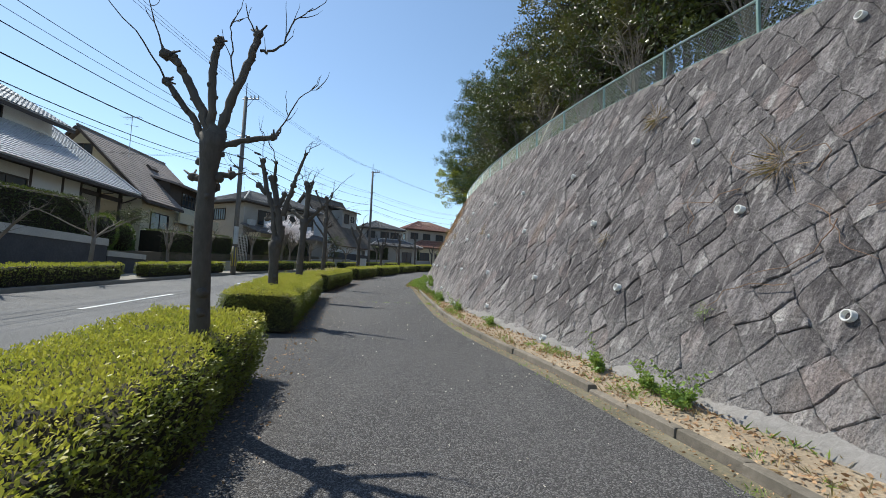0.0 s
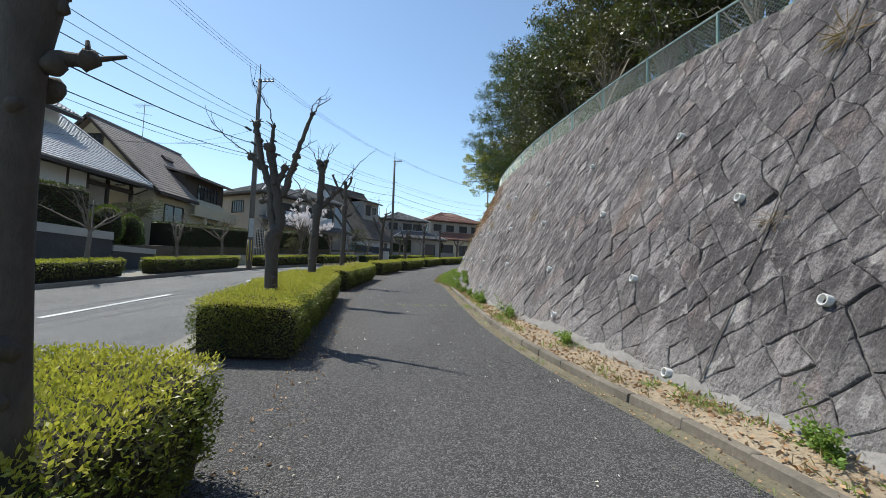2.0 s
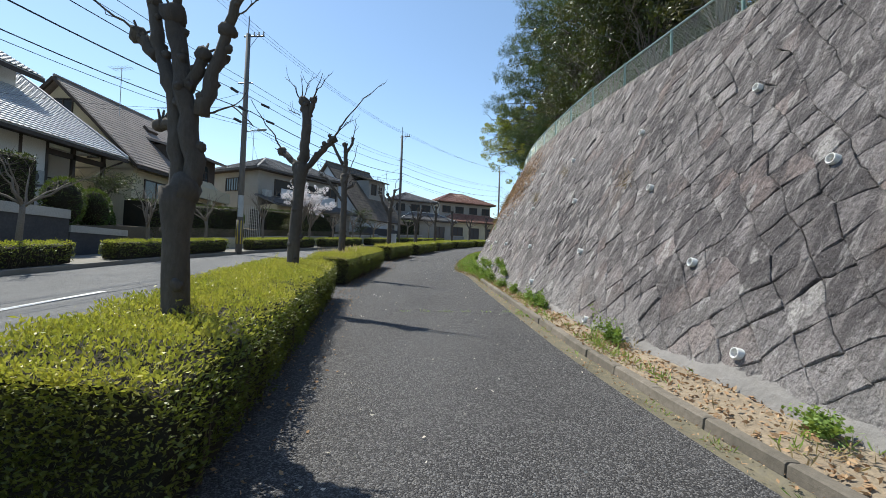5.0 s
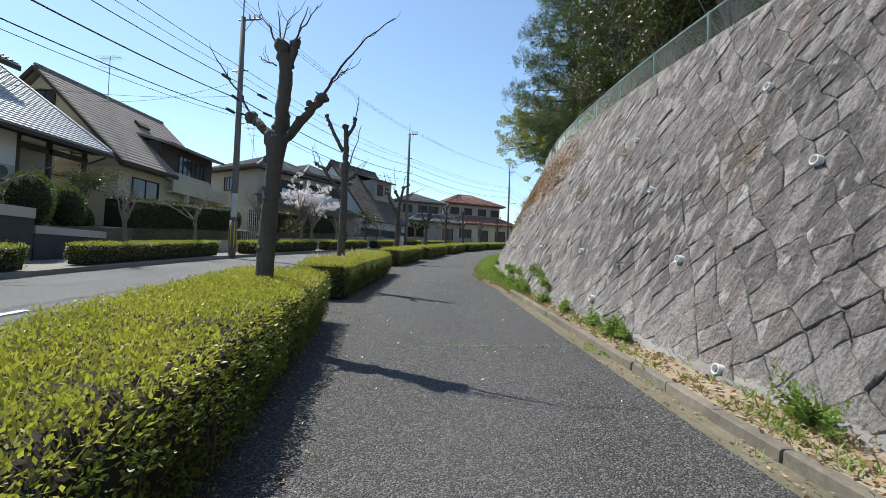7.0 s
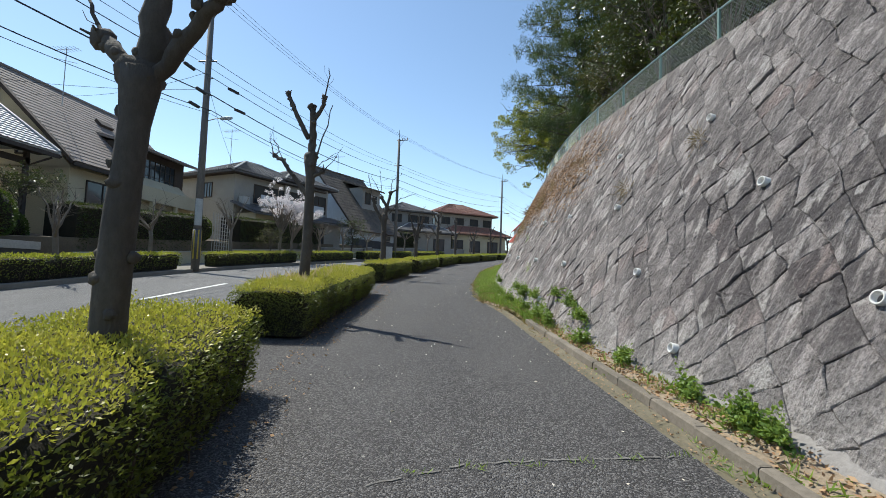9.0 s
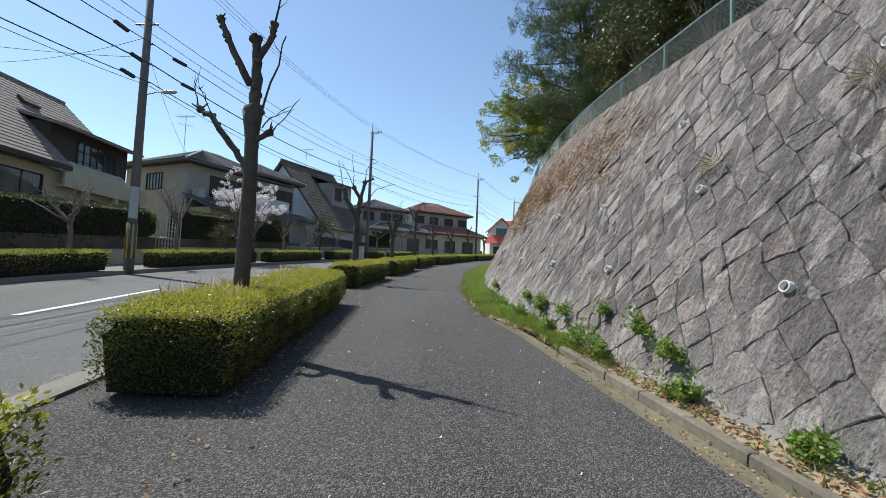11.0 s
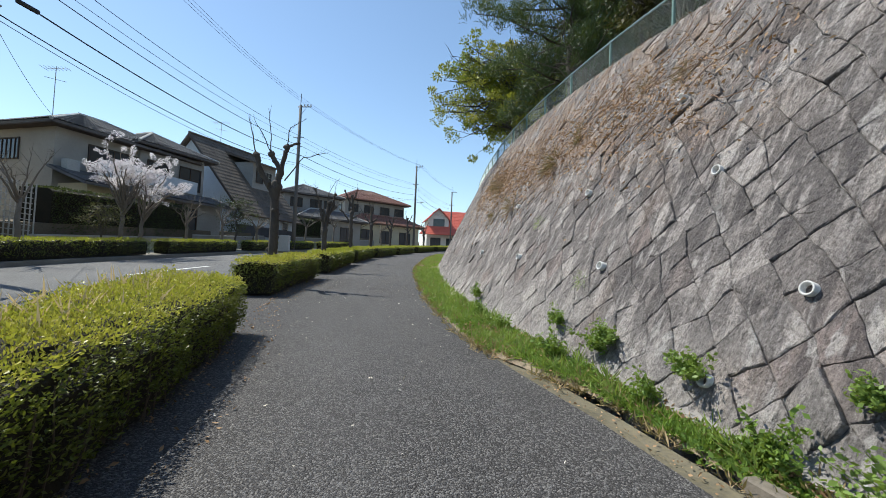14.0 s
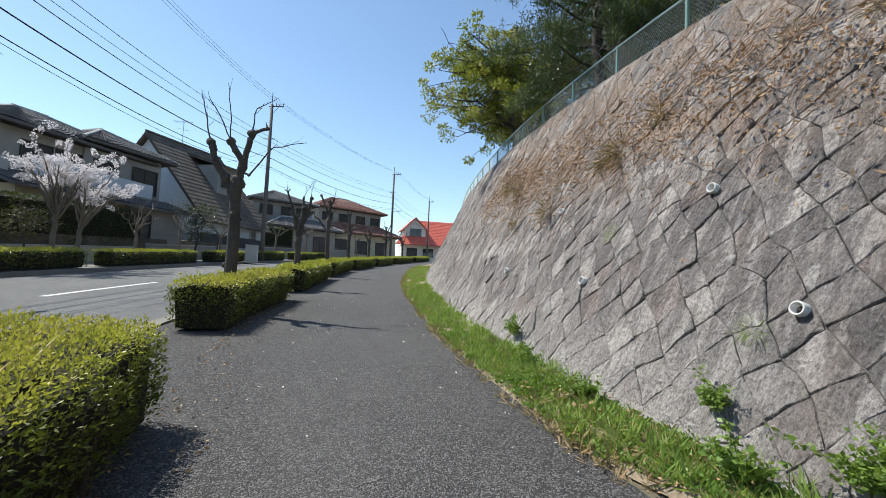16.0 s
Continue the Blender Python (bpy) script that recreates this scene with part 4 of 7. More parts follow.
M_GRASS = leafy("grass_blade", (0.10, 0.20, 0.04), (0.25, 0.38, 0.08), (0.33, 0.39, 0.13), 0.40, 0.5, 1.8)
M_WEED = leafy("weed_leaf", (0.075, 0.15, 0.03), (0.18, 0.29, 0.055), (0.25, 0.34, 0.09), 0.35, 0.45, 2)
M_GREYTWIG = surface("grey_twig", (0.16, 0.135, 0.11), (0.22, 0.19, 0.16), 3, 30, 0.9, 0.4, 0.01)


def bank_at(y, d):
    """The bank d metres behind the wall's top edge."""
    p = wall_at(y, WALL_H)
    return Vector((p.x + 0.3 + d, y, p.z - 0.02 + 0.55 * d - 0.004 * d * d + 0.25 * noise.noise((y * 0.4, d * 0.4, 2)) * min(1, d)))


g = Geo().ribbon(steps(-24, 90, 1.5), lambda y: [bank_at(y, d) for d in (0, 1, 2.5, 4, 6, 9, 13, 18, 25, 35, 50)])
tagged(put("bank", g, M_LITTER, smooth=True, fix=False), "leaf-strewn wooded bank above the wall", "ground", kind="structure")


def limb_tree(foot, top, thick, crown, n_limbs, n_leaf, leaf, material, seed, label, name="tree", droop=0.1, clump=0.55, bark=None, gap=0.35):
    """A tree with a tapered trunk, limbs and a ragged crown of leaf clumps. crown: centre and radii."""
    r = random.Random(seed)
    nr = np.random.RandomState(seed)
    bark = bark or M_BARK
    ob = thing(name, foot, label, "shrub" if name.endswith("shrub") else "tree")
    c, rad = Vector(crown[0]), Vector(crown[1])
    foot = Vector(foot) - Vector((0, 0, 0.15))
    top = Vector(top)
    pts = bend([foot, foot.lerp(top, 0.5) + Vector((r.uniform(-0.2, 0.2), r.uniform(-0.2, 0.2), 0)), top], 4, 0.05, seed)
    put("trunk", Geo().tube(pts, [thick * (1.2 - 0.85 * i / (len(pts) - 1)) for i in range(len(pts))], 9), bark, ob, smooth=True, fix=False)
    P, N = [], []
    tw = Geo()
    per = max(4, n_leaf // (n_limbs * 7))
    for k in range(n_limbs):
        a = pts[r.randrange(len(pts) // 2, len(pts))]
        while True:
            w = Vector((r.uniform(-1, 1), r.uniform(-1, 1), r.uniform(-0.8, 1)))
            if 0.35 < w.length < 1:
                break
        e = c + Vector((w.x * rad.x, w.y * rad.y, w.z * rad.z))
        q = bend([a, a.lerp(e, 0.5) + Vector((0, 0, 0.15 * (e - a).length)), e], 3, 0.06, seed * 50 + k)
        put("limb", Geo().tube(q, [thick * 0.34 * (1 - 0.85 * i / (len(q) - 1)) for i in range(len(q))], 5, cap=False), bark, ob, smooth=True, fix=False)
        for j in range(7):
            b = q[r.randrange(len(q) // 2, len(q))]
            o = b + Vector((nr.normal(), nr.normal(), nr.normal() * 0.7)) * clump
            tw.tube([b, b.lerp(o, 0.5) + Vector((0, 0, 0.05)), o], [0.014, 0.009, 0.004], 4, cap=False)
            if r.random() < gap:
                continue
            s = clump * r.uniform(0.35, 0.75)
            for _ in range(per):
                v = Vector(nr.normal(0, 1, 3))
                v.normalize()
                P.append(o + Vector((v.x, v.y, v.z * 0.6)) * s * nr.rand() ** 0.4)
                N.append(v + Vector((0, 0, 0.4)))
    tagged(put("twig_growth", tw, bark, ob, fix=False), kind="stuff")
    if P:
        leaf_cloud("foliage", P, N, leaf, 0.5, material, ob, 0.6, seed=seed, droop=droop)
    return ob


def twig_shrub(foot, height, spread, n, seed, label, material=None):
    """A bare many-stemmed shrub."""
    r = random.Random(seed)
    ob = thing("bare_shrub", foot, label, "shrub")
    foot = Vector(foot)
    g = Geo()
    for k in range(n):
        w = Vector((r.gauss(0, spread), r.gauss(0, spread), height * r.uniform(0.6, 1.1)))
        q = bend([foot, foot + w * 0.5 + Vector((0, 0, 0.2)), foot + w + Vector((w.x * 0.4, w.y * 0.4, -0.1 * height * r.random()))], 3, 0.05, seed + k)
        g.tube(q, [0.02 * (1 - 0.8 * i / (len(q) - 1)) for i in range(len(q))], 4, cap=False)
        for j in range(5):
            b = q[r.randrange(2, len(q))]
            e = b + Vector((r.gauss(0, 0.35), r.gauss(0, 0.35), r.uniform(0.1, 0.6)))
            g.tube([b, b.lerp(e, 0.6) + Vector((0, 0, 0.04)), e], [0.007, 0.005, 0.003], 3, cap=False)
    tagged(put("stem_growth", g, material or M_GREYTWIG, ob, fix=False), kind="stuff")
    return ob


def pine(foot, height, seed, label):
    """A pine with tiers of drooping limbs that end in needle tufts."""
    r = random.Random(seed)
    nr = np.random.RandomState(seed)
    ob = thing("pine_tree", foot, label, "tree")
    foot = Vector(foot) - Vector((0, 0, 0.2))
    top = foot + Vector((-0.5, 0.1, height))
    pts = bend([foot, foot.lerp(top, 0.5) + Vector((0.25, 0, 0)), top], 5, 0.06, seed)
    put("trunk", Geo().tube(pts, [0.16 * (1 - 0.85 * i / (len(pts) - 1)) for i in range(len(pts))], 8), M_BARK, ob, smooth=True, fix=False)
    P, N = [], []
    for k in range(62):
        h = 0.06 + 0.94 * (k + r.random()) / 62
        b = foot.lerp(top, h)
        ang = k * 2.4 + r.uniform(-0.4, 0.4)
        reach = 2.3 * (1 - h) ** 0.55 + 0.45 + r.uniform(-0.5, 0.5)
        w = Vector((math.cos(ang), math.sin(ang), 0))
        e = b + w * reach + Vector((0, 0, r.uniform(-0.15, 0.5)))
        q = bend([b, b.lerp(e, 0.5) + Vector((0, 0, -0.05)), e], 3, 0.04, seed * 9 + k)
        put("limb", Geo().tube(q, [0.035 * (1 - 0.7 * i / (len(q) - 1)) for i in range(len(q))], 5, cap=False), M_BARK, ob, smooth=True, fix=False)
        for j in range(int(8 + reach * 16)):
            o = b.lerp(e, r.uniform(0.35, 1.05)) + Vector((r.gauss(0, 0.26), r.gauss(0, 0.26), r.gauss(0.06, 0.14)))
            for _ in range(34):
                P.append(o + Vector(nr.normal(0, 0.075, 3)))
                N.append(Vector(nr.normal(0, 0.8, 3)) + Vector((w.x * 0.5, w.y * 0.5, 0.9)))
    leaf_cloud("needle_foliage", P, N, (0.12, 0.22), 0.09, M_NEEDLE, ob, 0.3, seed=seed)
    return ob


pine(bank_at(29.2, 0.9), 8.4, 3, "dark green pine on the bank behind the fence")
pine(bank_at(26.2, 2.6), 8.2, 4, "dark green pine on the bank behind the fence")
f = bank_at(35.6, 0.8)
limb_tree(f, f + Vector((-0.6, -0.3, 2.6)), 0.16, ((f.x - 1.2, f.y - 0.9, f.z + 2.1), (2.9, 2.6, 2.5)), 64, 46000, (0.075, 0.13), M_LIME, 7, "yellow-green broadleaf tree leaning out over the wall", "broadleaf_tree", clump=0.5, gap=0.2)
f = bank_at(32.6, 1.6)
limb_tree(f, f + Vector((-0.4, 0, 3.4)), 0.15, ((f.x, f.y, f.z + 3.0), (2.0, 1.8, 2.3)), 26, 7000, (0.07, 0.12), M_EVER, 8, "dark evergreen tree on the bank", "evergreen_tree", gap=0.1)
spots = ((23.4, 1.9, 5.6), (20.6, 2.4, 6.2), (18.4, 1.4, 4.6), (16.6, 3.0, 6.6), (14.0, 2.2, 5.6), (11.6, 2.6, 6.0), (9.0, 2.0, 5.2), (6.4, 2.6, 5.8), (3.6, 2.2, 5.2), (24.6, 4.6, 5.6), (20.0, 5.4, 8.0), (15.0, 5.8, 8.0), (10.0, 5.6, 7.6), (5.0, 5.6, 7.2), (29.0, 4.6, 7.0), (33.6, 4.8, 6.6), (0.5, 3.4, 6.0), (38.5, 2.4, 5.0), (42.0, 2.6, 5.0))
for k, (y, d, h) in enumerate(spots):
    f = bank_at(y, d)
    wide = 1.5 + 0.11 * h
    limb_tree(f, f + Vector((0, 0, h * 0.75)), 0.12, ((f.x, f.y, f.z + h * 0.52), (wide, wide, h * 0.52)), 36, 17000, (0.08, 0.15), (M_EVER, M_OLIVE, M_EVER)[k % 3], 40 + k,
              ("dense dark evergreen tree on the bank", "olive-brown broadleaf tree on the bank")[k % 3 == 1], "evergreen_tree", clump=0.65, gap=0.05)
for k in range(15):
    y, d, h = 1.5 + 1.75 * k, 1.3 + 0.5 * (k % 2), 2.6 + 0.35 * (k % 3)
    f = bank_at(y, d)
    limb_tree(f, f + Vector((0, 0, h * 0.6)), 0.06, ((f.x, f.y, f.z + h * 0.5), (1.1, 1.2, h * 0.5)), 18, 6500, (0.07, 0.13), (M_EVER, M_EVER, M_OLIVE)[k % 3], 140 + k,
              ("low dark evergreen shrub behind the fence", "low dark evergreen shrub behind the fence", "low olive-brown shrub behind the fence")[k % 3], "evergreen_shrub", clump=0.45, gap=0.0)
for k, (y, d, h) in enumerate(((21.8, 0.9, 3.2), (19.4, 0.8, 2.4), (17.4, 0.9, 3.0), (24.2, 0.8, 2.6), (14.6, 0.7, 2.2), (27.8, 0.6, 2.0), (12.2, 0.8, 2.2), (9.8, 0.7, 2.0), (33.8, 0.5, 1.6), (7.2, 0.8, 2.2))):
    twig_shrub(bank_at(y, d), h, 0.55, 20, 300 + k, "bare grey-brown shrub behind the fence")


# ---- utility poles and wires ----
M_POLE = surface("pole_concrete", (0.13, 0.122, 0.115), (0.18, 0.17, 0.16), 1.2, 25, 0.85, 0.3, 0.004, stretch=(1, 1, 0.2))
M_STEEL = surface("dark_steel", (0.10, 0.10, 0.105), (0.14, 0.14, 0.145), 2, 30, 0.5, 0.1, 0.002, metal=0.6)
M_WIRE = surface("wire_rubber", (0.025, 0.025, 0.028), (0.04, 0.04, 0.042), 2, 30, 0.6, 0.0)
M_YELLOW = surface("yellow_guard", (0.55, 0.42, 0.05), (0.45, 0.34, 0.05), 3, 30, 0.6, 0.1, 0.002)
M_CERAMIC = surface("insulator", (0.55, 0.55, 0.53), (0.4, 0.4, 0.4), 6, 30, 0.3, 0.0)
M_PLATE = surface("pole_plate", (0.48, 0.50, 0.50), (0.38, 0.40, 0.41), 2, 30, 0.5, 0.1, 0.002)


def along(y):
    """The unit way of the far kerb at y."""
    return Vector((FAR(y + 1) - FAR(y - 1), 2, 0)).normalized()


def pole(x, y, h, lamp, guard, label):
    z = G(y)
    ob = thing("utility_pole", (x, y, z), label, "utility pole", "utility poles")
    put("shaft", Geo().tube([(x, y, z - 0.1), (x, y, z + h * 0.5), (x, y, z + h - 1.0)], [0.175, 0.145, 0.115], 14), M_POLE, ob, smooth=True, fix=False)
    put("mast", Geo().tube([(x, y, z + h - 1.4), (x, y, z + h)], 0.03, 6), M_STEEL, ob)
    f = along(y)
    s = Vector((f.y, -f.x, 0))
    c = Vector((x, y, z))
    arm = put("crossarm", Geo().tube([c + s * -0.25 + Vector((0, 0, h - 1.15)), c + s * 0.95 + Vector((0, 0, h - 1.15))], 0.045, 6), M_STEEL, ob)
    for d in (0.35, 0.62, 0.9):
        p = c + s * d + Vector((0, 0, h - 1.1))
        put("insulator", Geo().tube([p, p + Vector((0, 0, 0.06)), p + Vector((0, 0, 0.10)), p + Vector((0, 0, 0.2))], [0.03, 0.055, 0.045, 0.035], 8), M_CERAMIC, arm)
    put("brace", Geo().tube([c + Vector((0, 0, h - 1.9)), c + s * 0.55 + Vector((0, 0, h - 1.18))], 0.016, 5), M_STEEL, ob)
    put("lower_arm", Geo().tube([c + s * -0.5 + Vector((0, 0, h - 3.8)), c + s * 0.4 + Vector((0, 0, h - 3.8))], 0.035, 6), M_STEEL, ob)
    for q in (h - 4.6, h - 5.4, h - 6.1):
        put("cable_bracket", Geo().tube([c + Vector((0, 0, q)), c + s * 0.3 + Vector((0, 0, q))], 0.022, 5), M_STEEL, ob)
    for k in range(10):
        q = 2.4 + k * 0.45
        d = f if k % 2 else -f
        put("step_bolt", Geo().tube([c + d * 0.13 + Vector((0, 0, q)), c + d * 0.28 + Vector((0, 0, q))], 0.009, 4), M_STEEL, ob)
    if lamp:
        q = h - 6.6
        a = put("lamp_arm", Geo().tube([c + Vector((0, 0, q)), c + s * 0.5 + Vector((0, 0, q + 0.12)), c + s * 0.85 + Vector((0, 0, q + 0.14))], 0.02, 6), M_STEEL, ob)
        put("lamp_head", Geo().tube([c + s * 0.75 + Vector((0, 0, q + 0.15)), c + s * 0.85 + Vector((0, 0, q + 0.14)), c + s * 1.25 + Vector((0, 0, q + 0.15)), c + s * 1.35 + Vector((0, 0, q + 0.15))], [0.03, 0.075, 0.07, 0.02], 10), M_PLATE, a, smooth=True)
    if guard:
        g = Geo()
        for k in range(7):
            a = 2 * math.pi * k / 7
            g = Geo()
            for w0, w1 in ((0, 0.32),):
                pts = [(math.cos(a + t) * 0.192, math.sin(a + t) * 0.192) for t in (w0, (w0 + w1) / 2, w1)]
                g.add([(x + px, y + py, z + q) for q in (0.45, 1.75) for px, py in pts], [(0, 1, 4, 3), (1, 2, 5, 4)])
            put("guard_stripe", g, M_YELLOW, ob, "yellow and black guard sleeve", fix=False)
        put("sleeve", Geo().tube([(x, y, z + 0.42), (x, y, z + 1.78)], 0.188, 16), M_STEEL, ob, smooth=True, fix=False)
        g = Geo()
        pts = [(math.cos(t) * 0.19, math.sin(t) * 0.19) for t in [-1.9 + 0.25 * k for k in range(8)]]
        g.add([(x + px, y + py, z + q) for q in (1.95, 3.15) for px, py in pts], [(k, k + 1, k + 9, k + 8) for k in range(7)])
        put("notice_plate", g, M_PLATE, ob, "pale grey notice sheet", fix=False)
    return ob


POLES = ((-12.7, 3.2, 12.8), (-13.7, 30.6, 13.3), (-8.6, 57.0, 13.5), (4.7, 84.0, 13.6), (15.0, 108.0, 13.0), (-11.8, -24.0, 12.8))
for k, (x, y, h) in enumerate(POLES):
    pole(x, y, h, k in (1, 3), k == 1, "tall concrete utility pole with crossarm and cables at the kerb")


def wire(a, b, sag, r, n=18):
    return Geo().tube([a.lerp(b, i / n) - Vector((0, 0, sag * 4 * (i / n) * (1 - i / n))) for i in range(n + 1)], r, 4, cap=False)


order = [5, 0, 1, 2, 3, 4]
for a, b in zip(order, order[1:]):
    A, B = POLES[a], POLES[b]
    ca, cb = Vector((A[0], A[1], G(A[1]))), Vector((B[0], B[1], G(B[1])))
    sa, sb = Vector((along(A[1]).y, -along(A[1]).x, 0)), Vector((along(B[1]).y, -along(B[1]).x, 0))
    span = tagged(new("overhead_wires"), "black overhead power and telephone wires between poles", "wires", "overhead wires")
    span.matrix_basis = Matrix.Translation(ca + Vector((0, 0, A[2] - 1)))
    for off, drop, sag, rad in ((0.35, 0.9, 0.5, 0.008), (0.62, 0.9, 0.55, 0.008), (0.9, 0.9, 0.6, 0.008), (0.3, 3.8, 0.5, 0.012), (-0.4, 3.8, 0.55, 0.010), (0.3, 4.6, 0.6, 0.016), (0.3, 5.4, 0.7, 0.024), (0.28, 6.1, 0.8, 0.018), (0.28, 6.25, 0.9, 0.010)):
        put("wire", wire(ca + sa * off + Vector((0, 0, A[2] - drop)), cb + sb * off + Vector((0, 0, B[2] - drop)), sag, rad), M_WIRE, span, fix=False)
    if a in (0, 1):
        for off, drop, q in ((0.3, 4.6, 0.93), (0.3, 5.4, 0.965), (0.28, 6.1, 0.95)) if a == 0 else ((0.3, 4.6, 0.05), (0.3, 5.4, 0.07)):
            p = (ca + sa * off + Vector((0, 0, A[2] - drop))).lerp(cb + sb * off + Vector((0, 0, B[2] - drop)), q)
            p.z -= 0.7 * 4 * q * (1 - q)
            w = (cb - ca).normalized()
            put("splice_case", Geo().tube([p - w * 0.38, p - w * 0.33, p + w * 0.33, p + w * 0.38], [0.02, 0.075, 0.075, 0.02], 8), M_WIRE, span)
# service drops to the houses
for k, (a, b) in enumerate((((-13.7, 30.6, 9.0), (-24.6, 33.0, 8.6)), ((-13.7, 30.6, 8.2), (-24.0, 24.0, 7.2)), ((-13.7, 30.6, 8.6), (-19.0, 44.2, 6.6)), ((-8.6, 57.0, 8.8), (-15.2, 61.0, 8.0)), ((-12.7, 3.2, 9.0), (-23.5, 20.0, 8.8)))):
    pa, pb = Vector((a[0], a[1], G(a[1]) + a[2])), Vector((b[0], b[1], G(b[1]) + b[2]))
    drop = thing("service_wire", pa, "thin black service wire from pole to house", "wire", "service wires")
    put("wire", wire(pa, pb, 0.5, 0.008), M_WIRE, drop, fix=False)


# ---- houses ----
M_WHITE = surface("white_plaster", (0.74, 0.72, 0.67), (0.64, 0.62, 0.58), 0.7, 20, 0.9, 0.2, 0.004, c3=(0.42, 0.40, 0.36))
M_BEIGE = surface("beige_render", (0.40, 0.37, 0.325), (0.33, 0.305, 0.27), 0.7, 20, 0.9, 0.2, 0.004, c3=(0.27, 0.25, 0.22))
M_CREAM = surface("cream_plaster", (0.62, 0.55, 0.39), (0.53, 0.47, 0.335), 0.7, 20, 0.9, 0.2, 0.004, c3=(0.35, 0.31, 0.22))
M_GREYW = surface("grey_render", (0.36, 0.35, 0.33), (0.29, 0.28, 0.265), 0.7, 20, 0.9, 0.2, 0.004)
M_PALEBLUE = surface("pale_blue_render", (0.55, 0.60, 0.65), (0.48, 0.53, 0.58), 0.6, 20, 0.9, 0.15, 0.004)
M_TIMBER = surface("dark_timber", (0.055, 0.042, 0.034), (0.08, 0.06, 0.048), 1.2, 25, 0.75, 0.3, 0.004, stretch=(1, 1, 0.2))
M_TILE1 = surface("silver_tile", (0.52, 0.53, 0.545), (0.42, 0.43, 0.445), 0.9, 8, 0.42, 0.1, 0.004, c3=(0.22, 0.225, 0.235), spec=0.5)
M_TILE2 = surface("brown_slate", (0.25, 0.205, 0.18), (0.18, 0.15, 0.13), 0.8, 6, 0.8, 0.4, 0.01, c3=(0.33, 0.28, 0.25))
M_TILE3 = surface("grey_tile", (0.15, 0.15, 0.158), (0.11, 0.11, 0.116), 0.9, 8, 0.85, 0.1, 0.004, c3=(0.2, 0.2, 0.205), spec=0.2)
M_TILE4 = surface("streaked_roof", (0.14, 0.115, 0.095), (0.075, 0.064, 0.055), 0.9, 5, 0.9, 0.2, 0.01, spec=0.15, c3=(0.25, 0.21, 0.17), stretch=(1.5, 1.5, 0.25))
M_TILE5 = surface("red_tile", (0.25, 0.12, 0.09), (0.20, 0.10, 0.075), 0.9, 8, 0.55, 0.1, 0.004, c3=(0.30, 0.16, 0.12))
M_TILE6 = surface("orange_red_roof", (0.62, 0.13, 0.085), (0.52, 0.10, 0.07), 0.9, 8, 0.5, 0.1, 0.004, c3=(0.66, 0.2, 0.14))
M_RETAIN = surface("dark_block", (0.06, 0.062, 0.07), (0.085, 0.085, 0.09), 1.1, 12, 0.85, 0.5, 0.01)
M_CAP = surface("pale_coping", (0.50, 0.49, 0.46), (0.42, 0.41, 0.385), 1, 20, 0.9, 0.2, 0.004)
M_DARKHEDGE = leafy("dark_hedge_leaf", (0.022, 0.036, 0.014), (0.05, 0.072, 0.022), (0.06, 0.075, 0.025), 0.12, 0.5, 1)
M_TOPIARY = leafy("topiary_leaf", (0.03, 0.065, 0.018), (0.06, 0.11, 0.025), (0.08, 0.12, 0.03), 0.2, 0.5, 1)
M_PETAL = leafy("cherry_petal", (0.84, 0.80, 0.81), (0.92, 0.90, 0.90), (0.86, 0.81, 0.82), 0.35, 0.6, 2, (0.9, 0.82, 0.84))
M_BLIND = surface("window_blind", (0.42, 0.42, 0.40), (0.36, 0.36, 0.35), 2, 30, 0.8, 0.0)
m, nt, b = nodes_of("window_glass")
b.inputs["Base Color"].default_value = (0.03, 0.04, 0.05, 1)
b.inputs["Roughness"].default_value, b.inputs["Specular IOR Level"].default_value = 0.06, 0.6
M_PANE = m


def local_frame(x, y, deg):
    """Local x runs along the street front, local y back from the street; deg turns the front clockwise off +y."""
    s, c = math.sin(radians(deg)), math.cos(radians(deg))
    return Matrix(((s, -c, 0, x), (c, s, 0, y), (0, 0, 1, 0), (0, 0, 0, 1)))


def lbox(M, x0, y0, z0, x1, y1, z1):
    return moved(Geo().box(x0, y0, z0, x1, y1, z1), M)


def tiled_slope(M, e0, e1, r1, r0, tile=0.28, wave=0.03, thick=0.13):
    """A roof slope from eave (e0, e1) to ridge (r0, r1) with rows of curved tiles, and its underside."""
    e0, e1, r1, r0 = (Vector(p) for p in (e0, e1, r1, r0))
    n = (e1 - e0).cross(r0 - e0)
    if n.length < 1e-6:
        n = (e1 - e0).cross(r1 - e0)
    n.normalize()
    if n.z < 0:
        n = -n
    rows = max(2, int(((r0 + r1) / 2 - (e0 + e1) / 2).length / tile))
    cols = max(2, int((e1 - e0).length / tile)) * 4
    g, w = Geo(), cols + 1
    vs, fs = [], []
    for i in range(rows):
        for up in (0, 1):
            t = (i + up) / rows
            a, b = e0.lerp(r0, t), e1.lerp(r1, t)
            for k in range(w):
                lift = min(0.045, 0.006 + 1.3 * wave) * (1 - up) + wave * (math.sin(2 * math.pi * k / 4) * 0.5 + 0.5)
                vs.append(a.lerp(b, k / cols) + n * lift)
    for i in range(2 * rows - 1):
        fs += [(i * w + k, i * w + k + 1, (i + 1) * w + k + 1, (i + 1) * w + k) for k in range(cols)]
    g.add(vs, fs)
    top = [e0, e1, r1, r0] if (r1 - r0).length > 0.01 else [e0, e1, r1]
    q = len(top)
    g.add([p + n * 0.005 for p in top] + [p - n * thick for p in top], [tuple(range(q)), tuple(range(q, 2 * q))[::-1]] + [(k, (k + 1) % q, q + (k + 1) % q, q + k) for k in range(q)])
    return moved(g, M)


